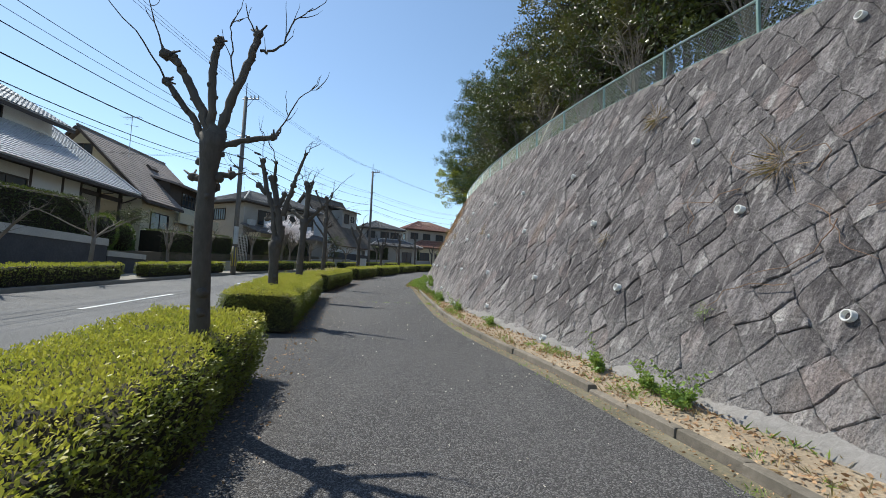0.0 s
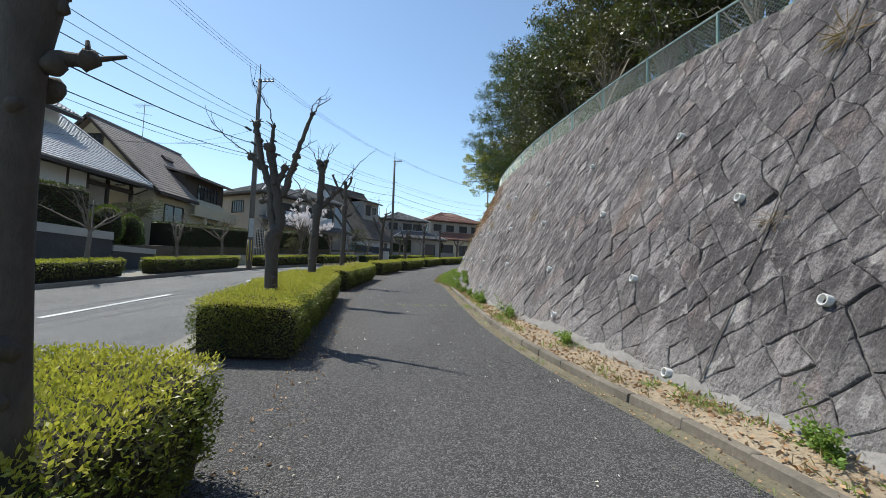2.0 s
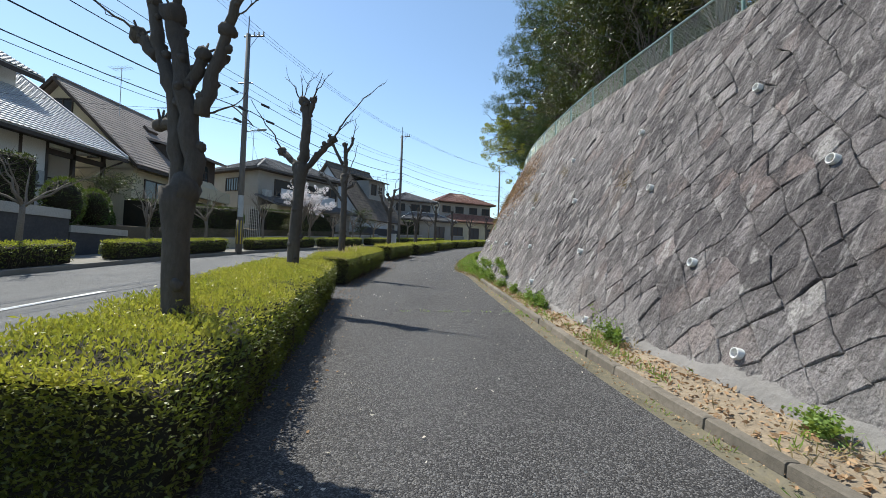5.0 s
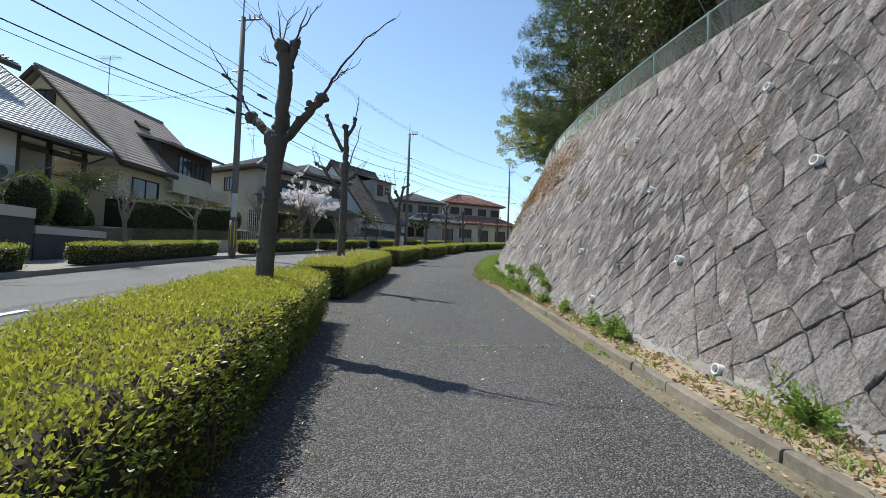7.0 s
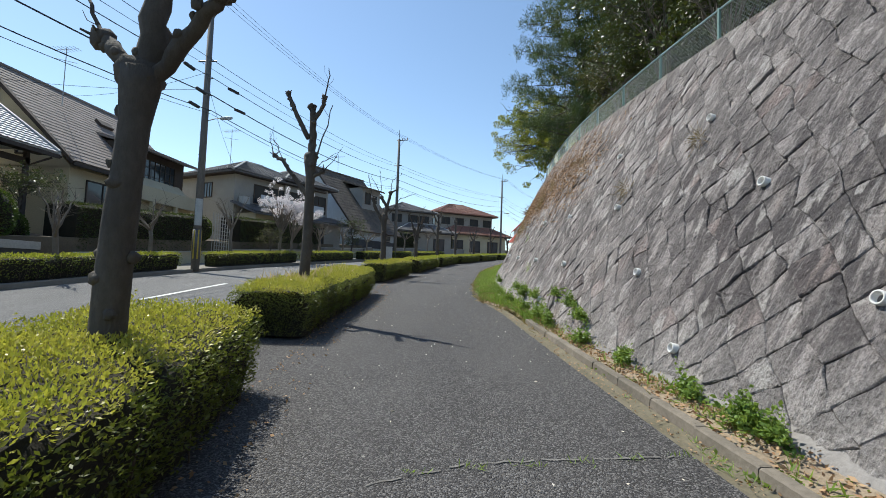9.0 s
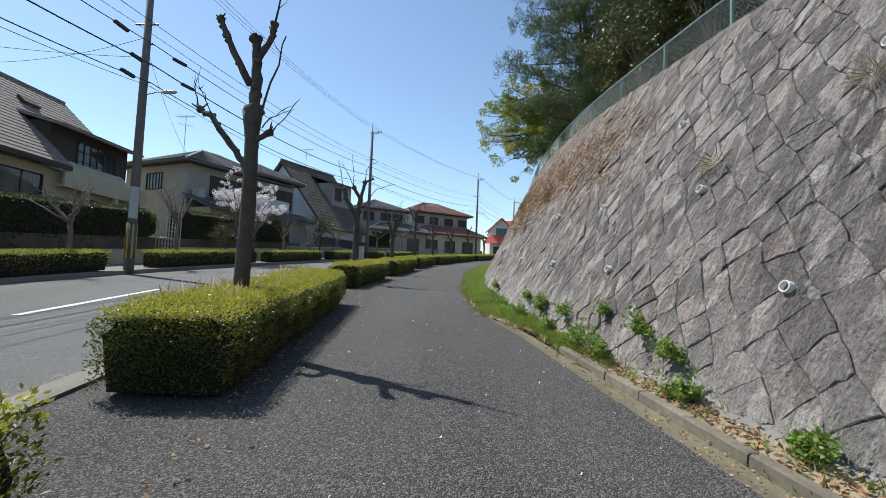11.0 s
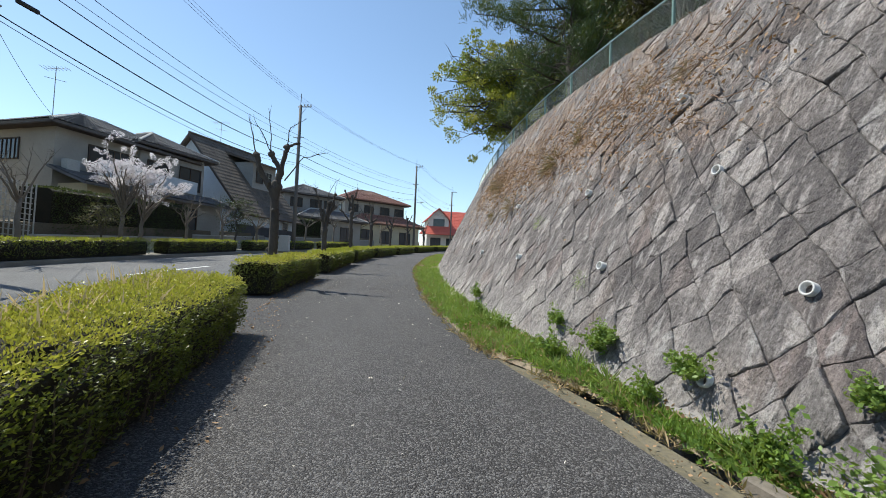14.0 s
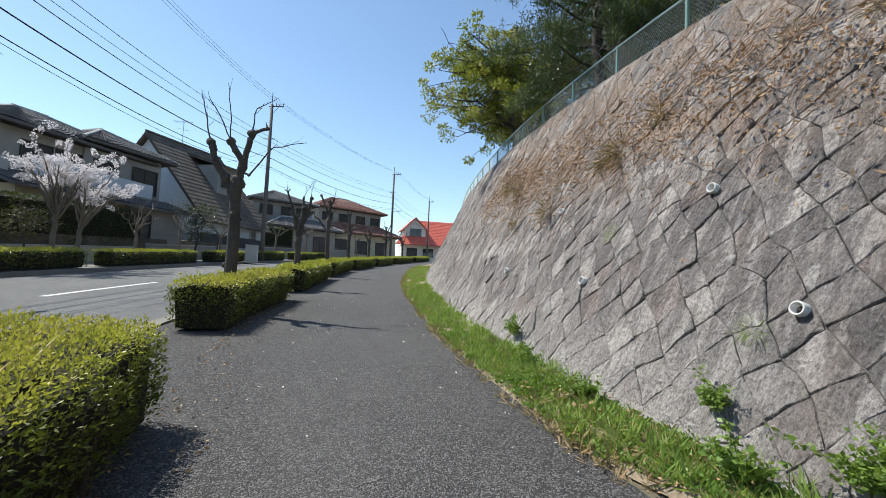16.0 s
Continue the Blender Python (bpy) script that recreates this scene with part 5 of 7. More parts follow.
def ridge(M, a, b, r=0.11):
    return moved(Geo().tube([Vector(a).lerp(Vector(b), t / 6) for t in range(7)], r, 8), M)


def hip_roof(ob, M, x0, y0, x1, y1, ez, rz, mat, name="roof", cap=None):
    """A hipped roof of four tiled slopes with ridge and hip caps."""
    w, d = x1 - x0, y1 - y0
    k = min(w, d) / 2
    a, b = ((x0 + k, y0 + d / 2, rz), (x1 - k, y0 + d / 2, rz)) if w >= d else ((x0 + w / 2, y0 + k, rz), (x0 + w / 2, y1 - k, rz))
    c = [(x0, y0, ez), (x1, y0, ez), (x1, y1, ez), (x0, y1, ez)]
    if w >= d:
        slopes = ((c[0], c[1], b, a), (c[1], c[2], b, b), (c[2], c[3], a, b), (c[3], c[0], a, a))
        hips = ((c[0], a), (c[1], b), (c[2], b), (c[3], a))
    else:
        slopes = ((c[0], c[1], a, a), (c[1], c[2], b, a), (c[2], c[3], b, b), (c[3], c[0], a, b))
        hips = ((c[0], a), (c[1], a), (c[2], b), (c[3], b))
    for s in slopes:
        put(name, tiled_slope(M, *s), mat, ob, fix=False)
    for p, q in hips:
        put("hip_cap", ridge(M, p, q, 0.09), cap or mat, ob)
    put("ridge_cap", ridge(M, a, b, 0.13), cap or mat, ob)
    put("fascia", moved(Geo().box(x0 + 0.06, y0 + 0.06, ez - 0.17, x1 - 0.06, y1 - 0.06, ez - 0.03), M), M_TIMBER, ob)


def window(ob, M, face, a, b, z0, z1, at, mat=None, bars=2, rails=1, inner=None):
    """A window on a wall. face 'front': a..b along local x at local y=at; 'side': along local y at local x=at."""
    def q(u0, u1, w0, w1, d0, d1):
        if face == "front":
            return lbox(M, u0, at - d1, w0, u1, at - d0, w1)
        return lbox(M, at - d1, u0, w0, at - d0, u1, w1)
    mat = mat or M_TIMBER
    t = 0.06
    fr = Geo()
    for u0, u1, w0, w1 in ((a, b, z0, z0 + t), (a, b, z1 - t, z1), (a, a + t, z0, z1), (b - t, b, z0, z1)):
        s = q(u0, u1, w0, w1, 0.0, 0.07)
        fr.add(s.v, s.f)
    w = put("window", fr, mat, ob)
    put("pane", q(a + t, b - t, z0 + t, z1 - t, 0.004, 0.012), inner or M_PANE, w)
    for k in range(1, bars + 1):
        u = a + (b - a) * k / (bars + 1)
        put("mullion", q(u - 0.02, u + 0.02, z0 + t, z1 - t, 0.013, 0.05), mat, w)
    for k in range(1, rails + 1):
        v = z0 + (z1 - z0) * k / (rails + 1)
        put("glazing_bar", q(a + t, b - t, v - 0.015, v + 0.015, 0.014, 0.045), mat, w)
    return w


def aerial(x, y, z, h):
    ob = thing("tv_aerial", (x, y, z), "thin metal television aerial on a roof mast", "aerial", "television aerials")
    put("mast", Geo().tube([(x, y, z - 0.3), (x, y, z + h)], 0.022, 6), M_PLATE, ob)
    put("boom", Geo().tube([(x - 0.7, y, z + h - 0.15), (x + 0.7, y, z + h - 0.05)], 0.015, 5), M_PLATE, ob)
    for k in range(7):
        u = x - 0.65 + 0.21 * k
        put("element", Geo().tube([(u, y - 0.42 + 0.02 * k, z + h - 0.14 + 0.015 * k), (u, y + 0.42 - 0.02 * k, z + h - 0.14 + 0.015 * k)], 0.01, 4), M_PLATE, ob)
    put("lower_boom", Geo().tube([(x - 0.4, y - 0.3, z + h - 0.75), (x + 0.4, y + 0.3, z + h - 0.75)], 0.014, 5), M_PLATE, ob)


# House with silver tiles: a long slope towards the street, clerestory, timbered white walls.
M1 = local_frame(-21.2, 14.0, 0)
h1 = thing("house", (-21.2, 22, 3.2), "white timbered house with a long silver-tiled roof", "house")
put("wall", lbox(M1, 0, 0, 2.2, 12.6, 9.6, 7.1), M_WHITE, h1)
put("porch_wall", lbox(M1, 12.6, 1.6, 2.2, 15.9, 9.6, 7.1), M_WHITE, h1)
put("roof", tiled_slope(M1, (-0.6, -0.9, 7.0), (16.6, -0.9, 7.0), (16.6, 10.6, 15.05), (-0.6, 10.6, 15.05)), M_TILE1, h1, fix=False)
put("back_roof", tiled_slope(M1, (16.6, 20.0, 8.6), (-0.6, 20.0, 8.6), (-0.6, 10.6, 15.05), (16.6, 10.6, 15.05), 0.5), M_TILE1, h1, fix=False)
put("gable", moved(Geo().add([(15.85, 0, 7.0), (15.85, 19, 7.0), (15.85, 19, 9.0), (15.85, 10.6, 14.8), (16.0, 0, 7.0), (16.0, 19, 7.0), (16.0, 19, 9.0), (16.0, 10.6, 14.8)], [(0, 1, 2, 3), (7, 6, 5, 4), (0, 3, 7, 4), (3, 2, 6, 7), (0, 4, 5, 1), (1, 5, 6, 2)]), M1), M_WHITE, h1)
put("ridge_cap", ridge(M1, (-0.6, 10.6, 15.12), (16.6, 10.6, 15.12), 0.16), M_TILE1, h1)
put("verge_cap", ridge(M1, (16.55, -0.9, 7.1), (16.55, 10.6, 15.12), 0.07), M_TILE1, h1)
put("bargeboard", moved(Geo().tube([(16.6, -0.9, 6.86), (16.6, 10.6, 14.9)], 0.1, 4), M1), M_TIMBER, h1)
put("eave_board", lbox(M1, -0.6, -0.9, 6.78, 16.6, -0.82, 6.95), M_TIMBER, h1)
put("soffit", lbox(M1, -0.5, -0.8, 6.9, 16.5, 0.1, 6.95), M_TIMBER, h1)
put("clerestory", lbox(M1, 0.5, 3.5, 9.0, 14.2, 9.0, 11.2), M_WHITE, h1)
put("upper_roof", tiled_slope(M1, (-0.2, 2.6, 10.85), (14.9, 2.6, 10.85), (14.9, 10.6, 15.35), (-0.2, 10.6, 15.35)), M_TILE1, h1, fix=False)
put("upper_eave_board", lbox(M1, -0.2, 2.6, 10.6, 14.9, 2.7, 10.8), M_TIMBER, h1)
window(h1, M1, "front", 8.2, 10.9, 10.1, 10.8, 3.5, bars=3, rails=0)
window(h1, M1, "front", 1.2, 6.0, 10.1, 10.8, 3.5, bars=4, rails=0)
for u in (0.1, 2.6, 5.2, 6.6, 9.2, 11.2, 12.5):
    put("post", lbox(M1, u, -0.012, 2.3, u + 0.16, 0.12, 6.9), M_TIMBER, h1)
for u in (13.9, 15.8):
    put("porch_post", lbox(M1, u, -0.1, 2.3, u + 0.16, 0.06, 6.9), M_TIMBER, h1)
put("beam", lbox(M1, 12.5, -0.1, 6.35, 16.0, 0.06, 6.6), M_TIMBER, h1)
window(h1, M1, "front", 2.8, 5.1, 3.3, 6.2, 0, bars=1, rails=0)
window(h1, M1, "front", 6.8, 9.1, 4.4, 6.3, 0, bars=1, rails=0)
window(h1, M1, "front", 13.0, 15.4, 3.2, 5.5, 1.6, bars=3, rails=3, inner=M_BLIND)
put("railing", lbox(M1, 12.6, -0.12, 4.2, 15.9, -0.06, 4.3), M_TIMBER, h1)
for k in range(14):
    put("baluster", lbox(M1, 12.7 + 0.23 * k, -0.11, 3.2, 12.74 + 0.23 * k, -0.07, 4.2), M_TIMBER, h1)
put("gutter_pipe", moved(Geo().tube([(16.3, -0.8, 6.75), (16.0, -0.4, 6.45), (15.95, -0.05, 6.3), (15.95, -0.05, 3.0)], 0.045, 6), M1), M_TIMBER, h1)
ac = thing("air_conditioner", M1 @ Vector((11.9, -0.25, 4.9)), "pale outdoor air-conditioner unit on the house wall", "air conditioner")
put("case", lbox(M1, 11.3, -0.36, 4.75, 12.15, -0.02, 5.4), M_CAP, ac)
put("fan_grille", moved(Geo().tube([(11.62, -0.365, 5.08), (11.62, -0.39, 5.08)], 0.25, 18), M1), M_STEEL, ac)
put("bracket", lbox(M1, 11.3, -0.3, 4.66, 12.15, 0.0, 4.74), M_STEEL, ac)

# House with a steep brown roof and a cream gable.
M2 = local_frame(-21.1, 32.0, 0)
h2 = thing("house", (-21.1, 37, 3.4), "cream house with a steep brown slate roof and dark dormer", "house")
put("wall", lbox(M2, 0, 0, 2.2, 10.0, 9.6, 6.75), M_CREAM, h2)
put("gable", moved(Geo().add([(0, -0.1, 6.7), (0, 9.7, 6.7), (0, 4.8, 11.75), (9.6, -0.1, 6.7), (9.6, 9.7, 6.7), (9.6, 4.8, 11.75)], [(0, 1, 2), (5, 4, 3), (0, 2, 5, 3), (1, 4, 5, 2), (0, 3, 4, 1)]), M2), M_CREAM, h2)
sl = (12.1 - 6.95) / 5.4
put("roof", tiled_slope(M2, (-0.45, -0.6, 6.95), (4.2, -0.6, 6.95), (4.2, 4.8, 12.1), (-0.45, 4.8, 12.1), 0.3, 0.012), M_TILE2, h2, fix=False)
put("upper_slope", tiled_slope(M2, (4.2, 2.0, 6.95 + 2.6 * sl), (9.9, 2.0, 6.95 + 2.6 * sl), (9.9, 4.8, 12.1), (4.2, 4.8, 12.1), 0.3, 0.012), M_TILE2, h2, fix=False)
put("back_roof", tiled_slope(M2, (9.9, 10.2, 6.95), (-0.45, 10.2, 6.95), (-0.45, 4.8, 12.1), (9.9, 4.8, 12.1), 0.5, 0.012), M_TILE2, h2, fix=False)
put("ridge_cap", ridge(M2, (-0.45, 4.8, 12.15), (9.9, 4.8, 12.15), 0.1), M_TILE2, h2)
put("bargeboard", moved(Geo().tube([(-0.45, -0.6, 6.85), (-0.45, 4.8, 12.0)], 0.13, 4), M2), M_TIMBER, h2)
put("bargeboard", moved(Geo().tube([(-0.45, 10.2, 6.85), (-0.45, 4.8, 12.0)], 0.13, 4), M2), M_TIMBER, h2)
put("eave_board", lbox(M2, -0.45, -0.62, 6.72, 4.2, -0.54, 6.9), M_TIMBER, h2)
put("dormer_wall", lbox(M2, 4.25, 0.7, 6.75, 10.0, 4.0, 9.3), M_TIMBER, h2)
put("dormer_roof", tiled_slope(M2, (4.0, -0.15, 9.1), (10.3, -0.15, 9.1), (10.3, 2.4, 9.75), (4.0, 2.4, 9.75), 0.3, 0.012), M_TILE2, h2, fix=False)
window(h2, M2, "front", 6.0, 9.0, 7.15, 8.75, 0.7, bars=5, rails=2)
put("balcony_wall", lbox(M2, 3.9, -0.5, 5.9, 10.3, -0.38, 6.75), M_CREAM, h2)
put("balcony_floor", lbox(M2, 3.9, -0.38, 5.9, 10.3, 0.0, 6.02), M_CREAM, h2)
for u in (5.4, 7.6, 9.8):
    put("pillar", lbox(M2, u, -0.48, 2.3, u + 0.22, -0.26, 5.9), M_CREAM, h2)
window(h2, M2, "front", 1.0, 3.2, 5.0, 6.3, 0, bars=1, rails=0)
window(h2, M2, "front", 5.8, 7.4, 3.4, 5.6, 0, bars=1, rails=0)
window(h2, M2, "side", 3.9, 5.2, 9.6, 10.9, 0, bars=1, rails=0)
window(h2, M2, "side", 2.1, 2.8, 7.3, 8.0, 0, bars=0, rails=0)
put("skylight", moved(Geo().box(-0.5, -0.02, 0.02, 0.5, 0.5, 0.2), M2 @ Matrix.Translation((5.6, 3.0, 6.95 + 3.6 * sl)) @ Matrix.Rotation(math.atan(sl), 4, "X")), M_TIMBER, h2)
aerial(-24.2, 34.6, 11.0, 3.0)

# White house with grey hipped roofs.
M3 = local_frame(-18.7, 43.0, 26)
h3 = thing("house", (-20, 46, 3.6), "white two-storey house with grey hipped tile roof", "house")
put("wall", lbox(M3, 0.7, 0.7, 3.0, 9.2, 7.4, 9.35), M_BEIGE, h3)
hip_roof(h3, M3, 0, 0, 9.9, 8.1, 9.35, 11.15, M_TILE3, cap=M_CAP)
window(h3, M3, "side", 3.3, 5.0, 7.5, 8.7, 0.7, bars=4, rails=0)
put("balcony_wall", lbox(M3, 2.2, -0.5, 6.9, 9.0, -0.4, 7.75), M_PALEBLUE, h3)
put("balcony_floor", lbox(M3, 2.2, -0.4, 6.8, 9.0, 0.7, 6.92), M_GREYW, h3)
window(h3, M3, "front", 2.4, 8.4, 7.2, 8.7, 0.7, bars=3, rails=0)
put("porch_wall", lbox(M3, 1.0, -1.4, 3.0, 6.4, 0.7, 6.2), M_CREAM, h3)
put("porch_roof", tiled_slope(M3, (0.4, -2.1, 6.15), (7.0, -2.1, 6.15), (7.0, 0.7, 7.1), (0.4, 0.7, 7.1)), M_TILE3, h3, fix=False)
window(h3, M3, "front", 3.4, 5.6, 4.0, 5.8, -1.4, bars=1, rails=0)
window(h3, M3, "side", -1.0, 0.3, 4.3, 5.6, 1.0, bars=1, rails=0)
put("air_case", lbox(M3, 0.95, 0.05, 6.9, 1.6, 0.5, 7.5), M_CAP, h3, "pale air-conditioner case")
p = M3 @ Vector((2.6, 4.0, 0))
aerial(p.x, p.y, 10.9, 2.6)
M3B = local_frame(-16.4, 47.4, 30)
h3b = thing("house", (-16.0, 50, 3.8), "dark-walled house with a low grey hipped roof", "house")
put("wall", lbox(M3B, 0.4, 0.7, 3.2, 5.2, 7.0, 9.6), M_GREYW, h3b)
hip_roof(h3b, M3B, -0.2, 0, 5.9, 7.6, 9.6, 11.1, M_TILE3, cap=M_CAP)
window(h3b, M3B, "front", 3.2, 4.9, 7.2, 8.8, 0.66, bars=1, rails=1)
window(h3b, M3B, "front", 0.9, 2.4, 7.3, 8.7, 0.7, bars=1, rails=0)
put("lower_wall", lbox(M3B, 0.6, -0.9, 3.2, 5.4, 0.7, 6.2), M_GREYW, h3b)
put("lower_roof", tiled_slope(M3B, (0.0, -1.6, 6.2), (6.2, -1.6, 6.2), (6.2, 0.7, 7.0), (0.0, 0.7, 7.0)), M_TILE3, h3b, fix=False)
window(h3b, M3B, "front", 1.4, 3.4, 4.2, 5.8, -0.9, bars=1, rails=0)

# House with a tall streaked roof and a pale gable.
M4 = local_frame(-12.2, 54.7, 28)
h4 = thing("house", (-14, 58, 4.0), "pale house with a very steep streaked brown roof", "house")
put("wall", lbox(M4, 0.4, 0.6, 3.4, 7.4, 11.4, 6.6), M_PALEBLUE, h4)
put("gable", moved(Geo().add([(0.4, 0.5, 6.4), (0.4, 11.5, 6.4), (0.4, 6.0, 12.7), (7.2, 0.5, 6.4), (7.2, 11.5, 6.4), (7.2, 6.0, 12.7)], [(0, 1, 2), (5, 4, 3), (0, 2, 5, 3), (1, 4, 5, 2), (0, 3, 4, 1)]), M4), M_PALEBLUE, h4)
put("roof", tiled_slope(M4, (0, 0, 6.2), (7.8, 0, 6.2), (7.8, 6.0, 13.0), (0, 6.0, 13.0), 0.45, 0.012), M_TILE4, h4, fix=False)
put("back_roof", tiled_slope(M4, (7.8, 12.0, 6.2), (0, 12.0, 6.2), (0, 6.0, 13.0), (7.8, 6.0, 13.0), 0.5, 0.02), M_TILE4, h4, fix=False)
put("bargeboard", moved(Geo().tube([(0, 0, 6.1), (0, 6.0, 12.9)], 0.12, 4), M4), M_TIMBER, h4)
put("ridge_cap", ridge(M4, (0, 6.0, 13.05), (7.8, 6.0, 13.05), 0.1), M_TILE4, h4)
put("dormer", lbox(M4, 3.6, 2.4, 8.6, 6.6, 5.4, 11.3), M_GREYW, h4)
put("dormer_roof", tiled_slope(M4, (3.3, 1.9, 11.2), (6.9, 1.9, 11.2), (6.9, 5.6, 12.3), (3.3, 5.6, 12.3), 0.4, 0.02), M_TILE4, h4, fix=False)
window(h4, M4, "front", 5.2, 6.1, 9.7, 10.7, 2.4, M_CAP, bars=1, rails=1)
window(h4, M4, "front", 4.0, 4.9, 9.5, 10.8, 2.4, bars=0, rails=0)
put("base_band", lbox(M4, 0.3, 0.5, 4.6, 7.5, 0.62, 5.4), M_RETAIN, h4)
window(h4, M4, "front", 5.6, 6.4, 5.0, 6.1, 0.58, M_CAP, bars=0, rails=1)
p = M4 @ Vector((3.6, 6.2, 0))
aerial(p.x, p.y, 12.9, 2.2)

# Far houses round the bend.
M5 = local_frame(-5.5, 70.0, 62)
h5 = thing("house", (-8, 74, 4.6), "grey far house with two-tiered hipped tile roof", "house")
put("wall", lbox(M5, -5.6, 2.6, 4.2, 1.0, 9.0, 10.5), M_GREYW, h5)
hip_roof(h5, M5, -6.2, 2.0, 1.6, 9.6, 10.5, 12.1, M_TILE3, cap=M_CAP)
put("lower_wall", lbox(M5, -4.6, 0.2, 4.2, 2.8, 2.6, 7.6), M_BEIGE, h5)
hip_roof(h5, M5, -5.2, -0.5, 3.5, 4.4, 7.6, 8.8, M_TILE3, "lower_roof", M_CAP)
for a in (-4.9, -2.6, -0.9):
    window(h5, M5, "front", a, a + 1.4, 8.9, 10.0, 2.6, bars=1, rails=0)
window(h5, M5, "front", -3.6, -2.2, 5.2, 6.8, 0.2, bars=1, rails=0)
window(h5, M5, "front", 0.2, 1.8, 5.2, 6.8, 0.2, bars=1, rails=0)
M6 = local_frame(0.2, 85.2, 62)
h6 = thing("house", (0, 89, 5.4), "white two-storey house with dull red hipped roofs", "house")
put("wall", lbox(M6, -5.4, 2.2, 5.0, 5.0, 9.6, 12.4), M_BEIGE, h6)
hip_roof(h6, M6, -6.2, 1.4, 5.8, 10.4, 12.4, 14.5, M_TILE5)
put("lower_wall", lbox(M6, -4.8, -0.4, 5.0, 6.2, 2.2, 8.8), M_CREAM, h6)
hip_roof(h6, M6, -5.6, -1.2, 7.0, 4.0, 8.8, 10.2, M_TILE5, "lower_roof")
for a in (-4.8, -2.2, 0.6, 3.2):
    window(h6, M6, "front", a, a + 1.6, 10.5, 11.7, 2.2, bars=1, rails=0)
for a in (-4.0, -0.8, 2.6):
    window(h6, M6, "front", a, a + 2.0, 5.9, 7.8, -0.4, bars=1, rails=0)
for k in range(3):
    window(h6, M6, "side", 3.2 + 2.2 * k, 4.4 + 2.2 * k, 10.4, 11.6, -5.4, bars=1, rails=0)
M7 = local_frame(13.6, 110.0, 90)
h7 = thing("house", (14, 112, 6.8), "bright orange-red gabled house at the bend", "house")
put("wall", lbox(M7, -3.2, 0.5, 6.0, 9.0, 8.0, 10.6), M_WHITE, h7)
put("gable", moved(Geo().add([(-3.0, 0.4, 10.4), (1.4, 0.4, 10.4), (1.4, 0.4, 13.0), (-0.8, 0.4, 15.0), (-3.0, 0.4, 13.0), (-3.0, 6, 10.4), (1.4, 6, 10.4), (1.4, 6, 13.0), (-0.8, 6, 15.0), (-3.0, 6, 13.0)], [(0, 1, 2, 3, 4), (9, 8, 7, 6, 5), (0, 5, 6, 1), (1, 6, 7, 2), (2, 7, 8, 3), (3, 8, 9, 4), (4, 9, 5, 0)]), M7), M_WHITE, h7)
put("gable_roof", tiled_slope(M7, (1.9, -0.2, 12.6), (1.9, 7, 12.6), (-0.8, 7, 15.3), (-0.8, -0.2, 15.3), 0.5, 0.02), M_TILE6, h7, fix=False)
put("gable_roof", tiled_slope(M7, (-3.5, 7, 12.6), (-3.5, -0.2, 12.6), (-0.8, -0.2, 15.3), (-0.8, 7, 15.3), 0.5, 0.02), M_TILE6, h7, fix=False)
put("roof", tiled_slope(M7, (-5.0, -1.4, 9.6), (9.6, -1.4, 9.6), (8.8, 4.2, 15.2), (0.2, 4.2, 15.2), 0.5, 0.02), M_TILE6, h7, fix=False)
window(h7, M7, "front", -1.9, 0.5, 11.3, 13.0, 0.4, M_RETAIN, bars=2, rails=1)
for a in (-2.4, 1.0, 4.4):
    window(h7, M7, "front", a, a + 2.2, 7.2, 9.0, 0.5, bars=1, rails=0)

# ---- garden walls, lots and planting on the houses' side ----
def front(y):
    return FAR(y) - 3.25


g = Geo().ribbon(steps(-20, 110, 2.0), lambda y: [(front(y) - 0.25, y, G(y) - 0.3), (front(y) - 0.3, y, G(y) + 1.25), (front(y) - 4, y, G(y) + 1.35), (front(y) - 40, y, G(y) + 1.4), (front(y) - 90, y, G(y) - 0.3)])
tagged(put("lot_ground", g, M_SOIL, fix=False), "raised garden ground behind the lot walls", "ground", kind="structure")


def lot_wall(a, b, base, top, cap, body, label, shift=0.0):
    """A low garden wall along the lots with a coping; top is a height over the sea of the street or a function."""
    ob = thing("garden_wall", (front((a + b) / 2), (a + b) / 2, G((a + b) / 2)), label, "wall", "garden walls")
    tz = top if callable(top) else (lambda y: top)
    ys = steps(a, b, 1.0)

    def section(y, x0, x1, z0, z1):
        return [(x1, y, z0), (x1, y, z1), (x0, y, z1), (x0, y, z0)]
    g = Geo().ribbon(ys, lambda y: section(y, front(y) - 0.28 + shift, front(y) + shift, G(y) - base, tz(y)))
    g.f += [(0, 1, 2, 3), tuple(len(g.v) - 4 + k for k in range(4))[::-1]]
    put("body", g, body, ob)
    g = Geo().ribbon(ys, lambda y: section(y, front(y) - 0.32 + shift, front(y) + 0.05 + shift, tz(y) + 0.002, tz(y) + cap) + [(front(y) + 0.05 + shift, y, tz(y) + 0.002)])
    g.f += [(0, 1, 2, 3), tuple(len(g.v) - 5 + k for k in range(4))[::-1]]
    put("coping", g, M_CAP, ob, "pale concrete coping")
    return ob


lot_wall(2, 23.4, 0.3, 3.02, 0.36, M_RETAIN, "dark block retaining wall with a broad pale coping")
lot_wall(23.45, 26.6, 0.3, 2.5, 0.28, M_RETAIN, "dark block retaining wall stepping down to the drive")
lot_wall(28.3, 36.4, 0.3, lambda y: G(y) + 0.62, 0.06, M_CREAM, "low cream garden wall under a dark hedge")
lot_wall(38.0, 47.5, 0.3, lambda y: G(y) + 0.72, 0.06, M_CREAM, "low cream garden wall under a dark hedge")
lot_wall(49, 56, 0.3, lambda y: G(y) + 0.9, 0.08, M_GREYW, "grey garden wall by the road bend")
